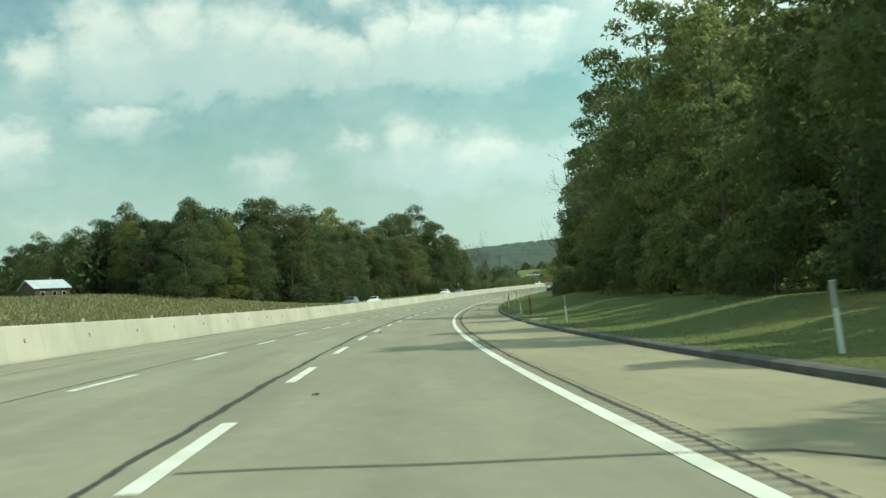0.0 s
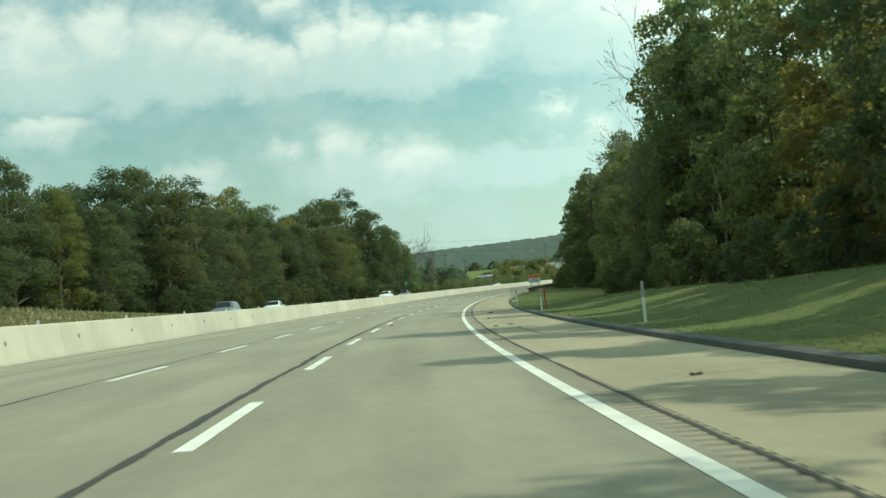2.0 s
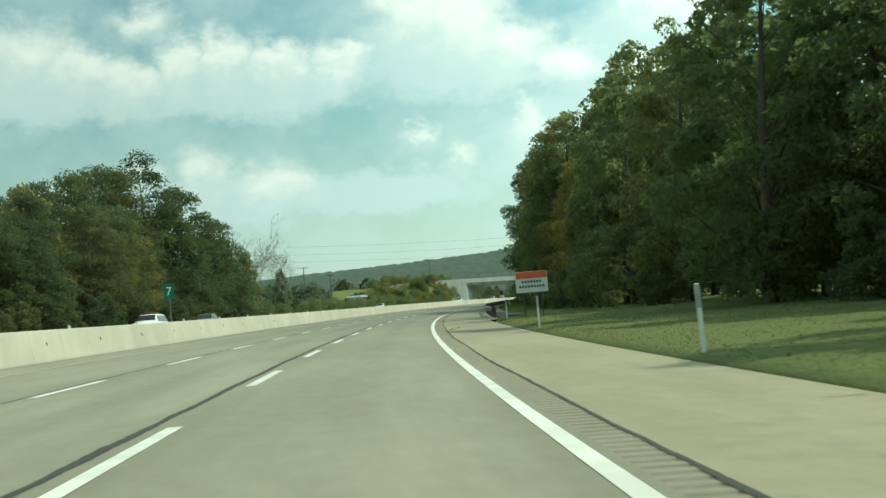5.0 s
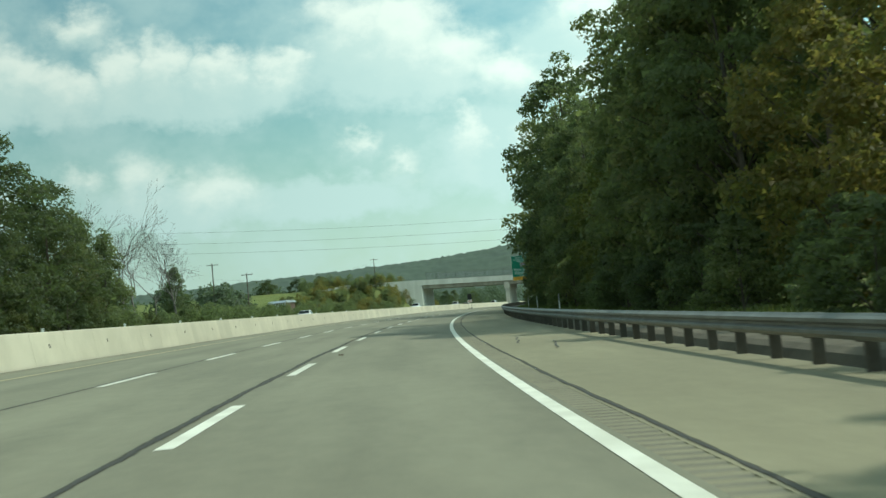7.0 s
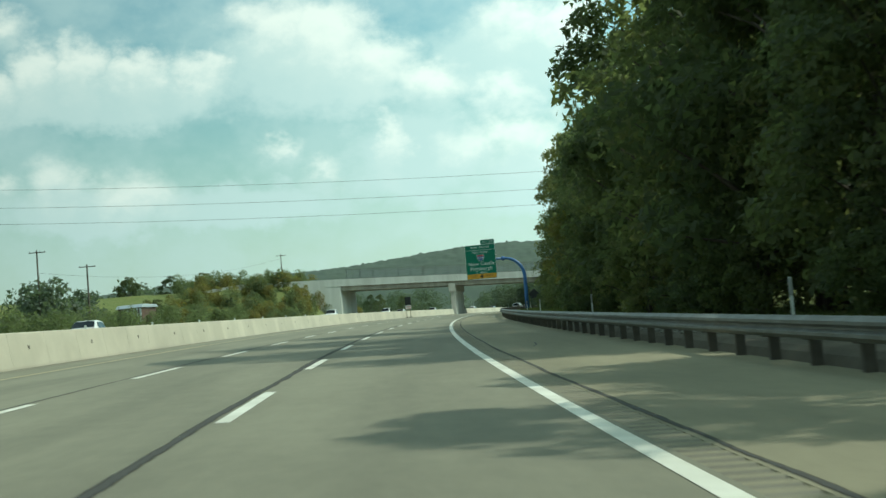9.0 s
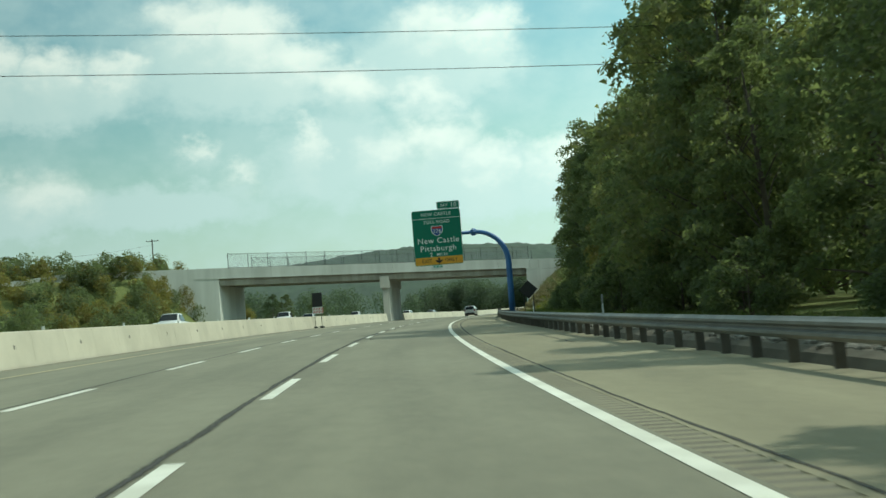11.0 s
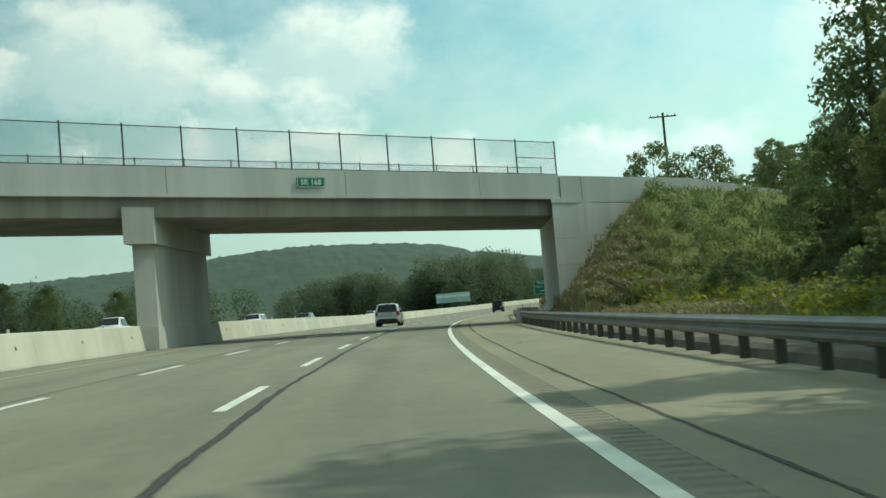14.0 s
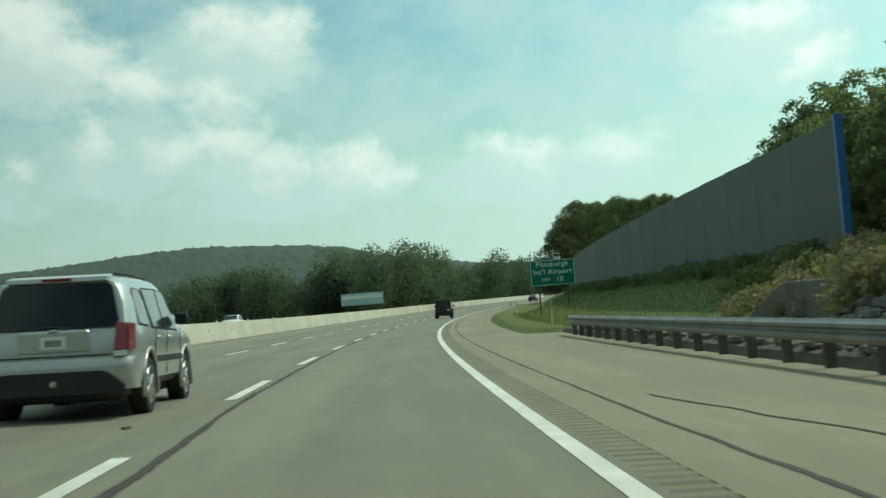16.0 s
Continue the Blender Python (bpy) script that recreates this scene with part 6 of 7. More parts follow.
def black_offroader(m):
    t = thing("off_roader", m, "black open-bodied off-road car with a black canvas top", "car")
    part("tub", bm_mesh("tub", box_bm(1.60, 2.3, 0.86, 0.05, (0, 1.2, 0.84), 2), M_CARBLACK), t)
    part("bonnet", bm_mesh("bonnet", box_bm(1.25, 1.25, 0.5, 0.05, (0, 2.95, 0.93), 2), M_CARBLACK), t)
    top = [(0.06, 1.2), (0.14, 1.86), (0.3, 1.92), (1.75, 1.88), (2.1, 1.25)]
    part("soft_top", prism("soft_top", top, -0.78, 0.78, M_CANVAS, 0.05), t)
    part("rear_window", panel("rear_window", [(-0.5, 0.075, 1.34), (0.5, 0.075, 1.34), (0.46, 0.125, 1.74), (-0.46, 0.125, 1.74)], M_GLASS, 0.012), t)
    wheels(t, 1.78, (0.62, 3.0), 0.385, M_TRIM, 0.24)
    part("chassis", box("chassis", (1.2, 3.4, 0.22), M_BLACK, 0.02), t, pose(0, 1.9, 0.38))
    part("bumper", box("bumper", (1.62, 0.14, 0.18), M_TRIM, 0.03), t, pose(0, -0.02, 0.62))
    spare = part("spare_wheel", ring_solid("tyre", 0.36, 0.2, 0.2, M_TYRE), t, Matrix.Translation((0.1, 0.04, 0.98)) @ Matrix.Rotation(radians(-90), 4, "Z"))
    part("spare_hub", bm_mesh("spare_hub", cyl_bm(0.24, 0.2, 0.1, 20, axis="X"), M_TRIM), spare, pose(0.12, 0, 0))
    for side in (1, -1):
        part("fender", bm_mesh("fender", box_bm(0.26, 0.95, 0.1, 0.03, (side * 0.8, 0.62, 0.92), 2), M_TRIM), t)
        part("fender", bm_mesh("fender", box_bm(0.26, 1.0, 0.1, 0.03, (side * 0.8, 3.0, 0.92), 2), M_TRIM), t)
        part("tail_lamp", box("tail_lamp", (0.12, 0.06, 0.2), M_TAIL, 0.012), t, pose(side * 0.69, 0.02, 0.95))
        part("mirror", bm_mesh("mirror", box_bm(0.18, 0.08, 0.2, 0.03), M_CARBLACK), t, pose(side * 0.95, 1.95, 1.28))
        part("side_window", box("side_window", (0.02, 0.75, 0.42), M_GLASS, 0.004), t, pose(side * 0.785, 0.75, 1.52))
    plate(t, -0.06, 0.86, None, 0.3, 0.55)
    return t


black_offroader(F(792.6, 0.05, 0, 0, 1.33))


def plain_car(m, paint, label, tall=1.45, kind="car", lightbar=False, box_len=0.0):
    """A car seen from far off: shell, glass, lamps, wheels."""
    t = thing(kind, m, label, "truck" if kind == "box_truck" else kind.replace("_", " "), "oncoming traffic")
    b = 0.62 * tall

    def ring(y, roof, wide=0.9, wr=0.62):
        belt = min(b, roof - 0.05)
        return [(x, y, z) for x, z in ((0, 0.3), (wide * 0.9, 0.3), (wide, 0.45), (wide * 0.99, belt - 0.06), (wide * 0.95, belt), (wr + 0.08, (belt + roof) / 2), (wr, roof - 0.05), (wr - 0.12, roof), (0, roof + 0.01))]
    if kind == "pickup":
        prof = [(0.0, b), (0.05, b + 0.08), (1.9, b + 0.08), (2.0, tall - 0.1), (2.2, tall), (3.2, tall), (3.75, b + 0.16), (5.1, b + 0.05), (5.3, b - 0.15)]
        axles, ln = (1.05, 4.35), 5.3
    elif tall > 1.6:
        prof = [(0.0, b + 0.1), (0.1, tall - 0.15), (0.4, tall), (2.7, tall), (3.4, b + 0.12), (4.4, b), (4.65, b - 0.2)]
        axles, ln = (0.9, 3.65), 4.65
    else:
        prof = [(0.0, b - 0.05), (0.1, b + 0.06), (0.75, b + 0.08), (1.35, tall - 0.05), (1.9, tall), (2.6, tall - 0.02), (3.3, b + 0.1), (4.3, b - 0.05), (4.6, b - 0.25)]
        axles, ln = (0.9, 3.6), 4.6
    part("body", cut_arches(loft("body", [ring(y, z, 0.84 if i in (0, len(prof) - 1) else 0.9) for i, (y, z) in enumerate(prof)], paint), 1.78, axles, 0.33 * 1.17), t)
    gl = [(y, z) for y, z in prof if z > b + 0.05]
    roofs = [y for y, z in prof if z > tall - 0.2]
    y0, y1 = min(roofs), max(roofs)
    part("windscreen", panel("windscreen", [(0.66, y1 + 0.62, b + 0.16), (-0.66, y1 + 0.62, b + 0.16), (-0.55, y1 + 0.08, tall - 0.07), (0.55, y1 + 0.08, tall - 0.07)], M_GLASS, 0.03), t)
    part("rear_window", panel("rear_window", [(-0.6, y0 - 0.1, b + 0.18), (0.6, y0 - 0.1, b + 0.18), (0.52, y0 + 0.05, tall - 0.09), (-0.52, y0 + 0.05, tall - 0.09)], M_GLASS, 0.03), t)
    for side in (1, -1):
        pts = [(0.83, y0 + 0.1, b + 0.06), (0.83, y1 + 0.35, b + 0.06), (0.65, y1, tall - 0.12), (0.65, y0 + 0.25, tall - 0.12)]
        part("side_window", panel("side_window", pts if side > 0 else mirrored(pts), M_GLASS, 0.02), t)
        part("headlamp", box("headlamp", (0.3, 0.1, 0.14), M_LENS, 0.02), t, pose(side * 0.62, ln - 0.08, b - 0.32))
        part("tail_lamp", box("tail_lamp", (0.22, 0.08, 0.16), M_TAIL, 0.02), t, pose(side * 0.66, 0.02, b - 0.15))
    wheels(t, 1.78, axles, 0.33, M_RIM, 0.21)
    if lightbar:
        part("light_bar", bm_mesh("light_bar", box_bm(1.1, 0.28, 0.14, 0.03, (0, 2.0, tall + 0.09), 2), M_TAIL), t, label="red roof light bar")
    if box_len:
        part("cargo_box", bm_mesh("cargo_box", box_bm(2.0, box_len, 1.9, 0.04, (0, box_len / 2 - 0.2, 1.75), 2), M_CARWHITE), t)
    return t


M_CARGREY = surface("grey_car_paint", (0.20, 0.21, 0.22), (0.18, 0.19, 0.2), 0.3, 40, 2.0, bump=0, coat=0.6, metal=0.5)
M_CARRED = surface("red_car_paint", (0.35, 0.02, 0.02), (0.3, 0.015, 0.015), 0.3, 40, 2.0, bump=0, coat=0.6)
for s, d, paint, label, tall, kind, bar, bx in (
        (192, -18.6, M_CARGREY, "grey sport utility car in the oncoming lanes", 1.68, "car", False, 0),
        (214, -18.6, M_CARWHITE, "white saloon car in the oncoming lanes", 1.45, "car", False, 0),
        (302, -19.0, M_CARWHITE, "white patrol car with a red light bar", 1.62, "car", True, 0),
        (322, -19.0, M_CARGREY, "grey saloon car in the oncoming lanes", 1.45, "car", False, 0),
        (448, -19.0, M_CARWHITE, "white saloon car in the oncoming lanes", 1.5, "car", False, 0),
        (552, -19.0, M_CARWHITE, "white pickup truck in the oncoming lanes", 1.8, "pickup", False, 0),
        (602, -19.0, M_CARWHITE, "white pickup truck in the oncoming lanes", 1.8, "pickup", False, 0),
        (617, -19.0, M_CARWHITE, "white saloon car in the oncoming lanes", 1.55, "car", False, 0),
        (668, -21.5, M_CARWHITE, "white pickup truck in the oncoming lanes", 1.8, "pickup", False, 0),
        (705, -19.0, M_CARWHITE, "white sport utility car in the oncoming lanes", 1.75, "car", False, 0),
        (735, -19.5, M_CARGREY, "grey sport utility car in the oncoming lanes", 1.72, "car", False, 0),
        (782, -19.0, M_CARWHITE, "white saloon car in the oncoming lanes", 1.5, "car", False, 0)):
    plain_car(F(s, d, 0, 180), paint, label, tall, kind, bar, bx)
for s, d, paint, label in ((955, 0.2, M_CARBLACK, "black car far ahead on the road"), (1010, 0.0, M_CARGREY, "grey car far ahead on the road"), (1090, -3.6, M_CARRED, "red car far ahead on the road")):
    tagged(plain_car(F(s, d, 0), paint, label, 1.6), group="traffic far ahead")


# ---- signs ----
def panel_sign(s, d0, d1, z0, z1, label, rows, face=M_GREEN, post_mat=M_WEATHER, ground=0.2, ink=M_WHITE):
    w, h, dc, zc = d1 - d0, z1 - z0, (d0 + d1) / 2, (z0 + z1) / 2
    t = thing("road_sign", F(s, dc, 0), label, "road sign")
    p = part("sign_panel", round_rect("sign_panel", w, h, 0.12, 0.05, face, (0, 0, zc)), t)
    part("border", border("border", w - 0.06, h - 0.06, 0.1, 0.035, ink, (0, -0.004, zc)), p)
    for text, size, x, z in rows:
        letters(words(text, size, ink), p, pose(x, -0.003, z))
    for x in (-w * 0.32, w * 0.32):
        part("post", box("post", (0.1, 0.1, z1 + 0.4 - ground), post_mat, 0.01, (0, 0.09, (z1 + ground - 0.4) / 2)), t, pose(x, 0, 0))
    return t


panel_sign(754.4, 8.2, 11.45, 2.42, 4.3, "green airport exit sign on two steel posts",
           [("Pittsburgh", 0.52, 0, 3.97), ("Int'l Airport", 0.52, 0, 3.42), ("EXIT", 0.28, -0.5, 2.85), ("10", 0.5, 0.5, 2.85)])

# temporary work sign: red band over white, unreadable lettering as bars
ws = thing("work_zone_sign", F(277.0, 7.35), "white temporary road sign with a red band on two posts", "road sign")
part("sign_panel", round_rect("sign_panel", 1.75, 1.15, 0.05, 0.03, M_WHITE, (0, 0, 2.05)), ws)
part("red_band", round_rect("red_band", 1.7, 0.36, 0.03, 0.012, M_ORANGE, (0, -0.014, 2.42)), ws)
for z, n in ((2.06, 7), (1.8, 9)):
    for i in range(n):
        part("text_bar", box("text_bar", (0.1, 0.008, 0.13), M_TRIM), ws, pose((i - (n - 1) / 2) * 0.16, -0.008, z))
for x in (-0.5, 0.5):
    part("post", box("post", (0.07, 0.07, 2.6), M_WEATHER, 0.01, (0, 0.06, 1.2)), ws, pose(x, 0, 0.1))

# route plate on the bridge
rp = thing("route_sign", Matrix.Translation(br(-4.4, -0.08, 7.66)) @ Matrix.Rotation(-heading(643) - math.atan2(BR_K, 1) * 0, 4, "Z"), "small green route sign on the bridge parapet", "road sign")
bdir = (br(0, 0, 0) - br(-2, 0, 0)).normalized()
rp.matrix_world = Matrix.Translation(br(-4.4, -0.10, 7.62)) @ Matrix.Rotation(math.atan2(bdir.y, bdir.x), 4, "Z") @ Matrix.Diagonal((0.78, 0.78, 0.78, 1))
part("sign_panel", round_rect("sign_panel", 1.95, 0.62, 0.05, 0.03, M_GREEN), rp)
part("border", border("border", 1.9, 0.57, 0.05, 0.025, M_WHITE, (0, -0.004, 0)), rp)
letters(words("SR 168", 0.46, M_WHITE), rp, pose(0, -0.003, 0))

# mile plate on the median wall
mp = thing("mile_marker", F(273.0, -11.62, 1.05), "small green mile marker on the median wall", "road sign")
part("post", box("post", (0.06, 0.05, 1.6), M_STEEL, 0.01, (0, 0, 0.8)), mp)
part("sign_panel", round_rect("sign_panel", 0.5, 0.75, 0.04, 0.02, M_GREEN, (0, -0.05, 1.6)), mp)
letters(words("7", 0.6, M_WHITE), mp, pose(0, -0.055, 1.6))

# diamond sign seen from behind; its shade is put into near-black panel and posts
dm = thing("diamond_sign", F(577.5, 8.55), "dark diamond warning sign on two posts, back to the sun", "road sign")
part("sign_panel", panel("sign_panel", [(0, 0, 1.62), (0.9, 0, 2.52), (0, 0, 3.42), (-0.9, 0, 2.52)], M_TRIM, 0.03), dm)
for x in (-0.45, 0.45):
    part("post", box("post", (0.07, 0.07, 2.7), M_TRIM, 0.008, (0, 0.07, 1.25)), dm, pose(x, 0, 0))

# message board behind the median wall
mb = thing("message_board", F(571.2, -10.95), "dark portable sign above red and white striped boards", "road sign")
part("board", box("board", (0.92, 0.1, 1.28), M_BLACK, 0.02, (0, 0, 2.6)), mb)
part("striped_board", box("striped_board", (0.96, 0.05, 0.6), M_WHITE, 0.01, (0, 0, 1.62)), mb, label="white board with red diagonal stripes")
for z in (1.48, 1.75):
    for i in range(4):
        part("stripe", mesh_of("stripe", [(-0.46 + i * 0.25, -0.03, z - 0.1), (-0.34 + i * 0.25, -0.03, z - 0.1), (-0.22 + i * 0.25, -0.03, z + 0.1), (-0.34 + i * 0.25, -0.03, z + 0.1)], [(0, 1, 2, 3)], M_RED), mb)
for x in (-0.3, 0.3):
    part("leg", box("leg", (0.05, 0.05, 2.3), M_WEATHER, 0.005, (0, 0.04, 1.15)), mb, pose(x, 0, 0))
    part("sandbag", bm_mesh("sandbag", box_bm(0.4, 0.55, 0.16, 0.06, (0, 0, 0.08), 2), M_TRIM), mb, pose(x, 0, 0))

# billboard in the valley
bb = thing("billboard", F(1000.0, -53, 0, 14), "pale blue billboard standing among trees", "billboard")
M_BILL = surface("faded_blue_print", (0.46, 0.58, 0.64), (0.34, 0.47, 0.55), 0.6, 2.0, 0.4)
part("board", box("board", (11.5, 0.3, 3.2), M_BILL, 0.05, (0, 0, 3.1)), bb)
part("picture_band", box("picture_band", (11.0, 0.05, 0.9), M_WHITE, 0.01, (0, -0.18, 3.7)), bb)
for x in (-4, 0, 4):
    part("post", box("post", (0.3, 0.3, 4.6), M_WEATHER, 0.03, (0, 0.3, 0.6)), bb, pose(x, 0, 0))

# ---- noise wall past the bridge ----
nw = thing("noise_wall", Matrix.Identity(4), "dark grey noise wall with a blue end post", "wall", kind="structure")
M_NOISE = surface("grey_noise_panel", (0.158, 0.172, 0.165), (0.146, 0.158, 0.152), 0.85, 6, 0.5, bump=0.08)
for i in range(24):
    s = 698.6 + i * 4.6
    part("panel", sweep("panel", s + 0.08, s + 4.52, 2.22, [(13.8, 1.2), (13.8, 6.1 - 0.006 * (s - 698)), (13.95, 6.1 - 0.006 * (s - 698)), (13.95, 1.2)], M_NOISE, closed=True), nw)
    part("post", sweep("post", s - 0.07, s + 0.07, 0.14, [(13.795, 1.0), (13.795, 6.12 - 0.006 * (s - 698)), (14.0, 6.12 - 0.006 * (s - 698)), (14.0, 1.0)], M_NOISE, closed=True), nw)
part("end_post", sweep("end_post", 698.2, 698.42, 0.22, [(13.76, 1.0), (13.76, 6.3), (14.0, 6.3), (14.0, 1.0)], M_BLUE, closed=True), nw, label="blue painted end post")

M_HEAD = surface("stained_concrete", (0.22, 0.205, 0.165), (0.11, 0.10, 0.08), 0.9, 10, 0.7, bump=0.25, streak=True)
hw = new("headwall", sweep("headwall", 685.0, 690.4, 1.8, [(9.5, -0.2), (9.5, 1.30), (9.56, 1.34), (9.9, 1.34), (9.95, 1.30), (9.95, -0.2)], M_HEAD, closed=True))
tagged(hw, "grey concrete drainage headwall in the bank", "wall")
sl = new("headwall_wing", prism("headwall_wing", [(0.02, -0.3), (0.02, 1.33), (2.6, 0.72), (4.3, 0.28), (4.3, -0.3)], 0.0, 0.42, M_HEAD, 0.02))
sl.matrix_world = F(690.4, 9.52)
tagged(sl, "sloping wing of the grey concrete headwall", "wall")


# ---- utility poles and wires ----
def utility_pole(s, d, height, label, arms=1):
    t = thing("utility_pole", F(s, d, terrain(s, d) - 0.3), label, "utility pole")
    part("pole", bm_mesh("pole", cyl_bm(0.17, 0.11, height, 10), M_BARK), t)
    for k in range(arms):
        part("crossarm", box("crossarm", (2.6, 0.12, 0.12), M_BARK, 0.01), t, pose(0, 0.12, height - 0.35 - k * 1.1))
        for x in (-1.15, -0.45, 0.45, 1.15):
            part("insulator", bm_mesh("insulator", cyl_bm(0.05, 0.03, 0.16, 8), M_STEEL), t, pose(x, 0.12, height - 0.29 - k * 1.1))
    return t


UP = "wooden utility pole with a crossarm"
utility_pole(700, 22.1, 18.8 - terrain(700, 22.1), UP)
utility_pole(560, -65.5, 15.5, UP)
utility_pole(560, -57.8, 12.2, "plain wooden utility pole")
utility_pole(700, -69.0, 21.0, UP)


def wire(name, a, b, sag, r=0.014, label="thin black overhead wire"):
    a, b = Vector(a), Vector(b)
    pts = [a.lerp(b, i / 24) - Vector((0, 0, sag * 4 * (i / 24) * (1 - i / 24))) for i in range(25)]
    return tagged(new(name, tube(name, pts, [r] * 25, M_BLACK, 4)), label, "wire", "overhead wires")


for z in (17.4, 15.5, 13.8):
    wire("overhead_wire", P(500, -62, z), P(520, 60, z - 1.0), 1.6)
wire("overhead_wire", P(560, -65.5, 10.8), P(700, -69, 18.5), 2.2)

# ---- farm house across the field ----
fh = thing("house", F(244.0, -91.0, 4.9, 55) @ Matrix.Diagonal((0.85, 0.85, 0.8, 1)), "low farm house with a pale metal roof behind the field", "house")
M_SIDING = surface("brown_siding", (0.16, 0.10, 0.075), (0.11, 0.07, 0.05), 0.85, 6, 0.6)
M_ROOF = surface("pale_metal_roof", (0.62, 0.66, 0.70), (0.5, 0.53, 0.56), 0.45, 4, 0.6, metal=0.3)
part("wall", box("wall", (9, 7, 3.4), M_SIDING, 0.03, (0, 0, 1.2)), fh)
part("gable", prism("gable", [(-3.5, 2.9), (3.5, 2.9), (0, 5.0)], -4.5, 4.5, M_SIDING), fh)
for sd in (1, -1):
    part("roof", bm_mesh("roof", box_bm(10, 4.5, 0.15, 0.02), M_ROOF), fh, Matrix.Translation((0, sd * 1.95, 4.0)) @ Matrix.Rotation(radians(-sd * 31), 4, "X"))
for x in (-2.5, 0.5, 3):
    wn = part("window", box("window", (1.0, 0.06, 1.1), M_WHITE, 0.01), fh, pose(x, -3.52, 1.6))
    part("pane", box("pane", (0.85, 0.03, 0.95), M_GLASS), wn, pose(0, -0.03, 0))
part("chimney", box("chimney", (0.6, 0.6, 1.6), M_ROCK, 0.02, (2, 0.8, 5.0)), fh)

# ---- slatted shed beyond the oncoming lanes ----
shed = thing("shed", F(558.7, -50.0, 0.2, -20), "small shed with white slats standing in the brush", "shed")
part("wall", box("wall", (4.4, 3.4, 3.9), M_SIDING, 0.03, (0, 0, 2.0)), shed)
for i in range(6):
    part("slat", box("slat", (0.34, 0.05, 3.3), M_WHITE, 0.01, (0, 0, 2.2)), shed, pose(-1.0 + i * 0.6, -1.74, 0))
part("roof", prism("roof", [(-2.0, 3.95), (2.0, 3.95), (1.6, 4.35), (-1.5, 4.45)], -2.4, 2.4, M_ROOF, 0.02), shed)

# ---- tar strips, cracks and scraps on the pavement ----
def strip(s0, d0, s1, d1, w, seed, label="black tar-sealed crack in the concrete"):
    n = max(4, int(math.hypot(s1 - s0, d1 - d0) / 0.3))
    v = []
    for i in range(n + 1):
        u = i / n
        k = 0.10 * noise.noise(Vector((u * n * 0.23, seed, 0)))
        ww = w * (0.55 + 0.6 * abs(noise.noise(Vector((u * n * 0.4, seed + 9, 0)))))
        s, d = s0 + (s1 - s0) * u, d0 + (d1 - d0) * u
        along = abs(s1 - s0) > abs(d1 - d0)
        if along:
            v += [P(s, d + k - ww / 2, 0.007), P(s, d + k + ww / 2, 0.007)]
        else:
            v += [P(s + k - ww / 2, d, 0.007), P(s + k + ww / 2, d, 0.007)]
    f = [(2 * i, 2 * i + 1, 2 * i + 3, 2 * i + 2) for i in range(n)]
    part("crack_seal", mesh_of("crack_seal", v, f, M_TAR), road, label="")


for i, a in enumerate(((9.15, -1.7, 8.7, 2.6, 0.10), (8.7, 2.6, 6.5, 3.6, 0.12), (52.3, 2.6, 52.6, 4.3, 0.05), (116.5, 3.35, 125.5, 3.2, 0.10), (120.2, 2.2, 123, 2.3, 0.10),
                       (139.8, 2.78, 143.6, 2.86, 0.16), (157, 2.8, 157.6, 4.3, 0.05), (160.5, 2.9, 160.7, 3.9, 0.05), (193.5, 3.5, 196.5, 3.46, 0.08), (197.8, 2.9, 198.0, 4.2, 0.05), (219, 4.5, 219.1, 4.95, 0.05),
                       (338.2, 2.95, 341, 2.62, 0.07), (322.5, 3.1, 329.0, 3.5, 0.06), (318, 3.6, 323, 4.1, 0.07), (527.6, 2.93, 530.2, 2.8, 0.08), (487.8, 4.5, 498, 4.5, 0.06), (497, 3.5, 497.3, 4.4, 0.05),
                       (574.5, 3.75, 580, 3.82, 0.06), (569.6, 4.52, 571.2, 4.42, 0.05), (670, 4.0, 675.4, 3.32, 0.07), (640, 3.6, 641.5, 3.7, 0.05), (404, 3.3, 407, 3.6, 0.06), (612, 3.3, 613.4, 3.5, 0.05), (549.2, 3.78, 554.3, 3.84, 0.07), (52.6, -0.74, 53.9, -0.75, 0.04))):
    strip(*a, i * 3.7 + 1)

SC = surface("rust_brown_scrap", (0.12, 0.08, 0.05), (0.07, 0.05, 0.035), 0.9, 20, 2.0)


def scrap(s, d, size, seed, label, mat=M_TYRE):
    """A torn, curled strip of tyre tread or the like."""
    r = np.random.default_rng(seed)
    bm = bmesh.new()
    n = 9
    rows = []
    for i in range(n):
        u = i / (n - 1)
        x = (u - 0.5) * size
        h = 0.02 + size * 0.22 * abs(math.sin(u * 5 + seed)) * r.random()
        w = size * 0.16 * (0.5 + r.random())
        y = size * 0.1 * math.sin(u * 4 + seed)
        rows.append([bm.verts.new((x, y - w, h * 0.3)), bm.verts.new((x, y, h)), bm.verts.new((x, y + w, h * 0.4)), bm.verts.new((x, y, 0.0))])
    for a, b in zip(rows[:-1], rows[1:]):
        for j in range(4):
            bm.faces.new((a[j], a[(j + 1) % 4], b[(j + 1) % 4], b[j]))
    bm.faces.new(rows[0])
    bm.faces.new(rows[-1][::-1])
    ob = new("tyre_scrap", bm_mesh("tyre_scrap", bm, mat))
    ob.matrix_world = F(s, d, 0.004, float(r.random() * 60))
    return tagged(ob, label, "debris", "scraps on the pavement")


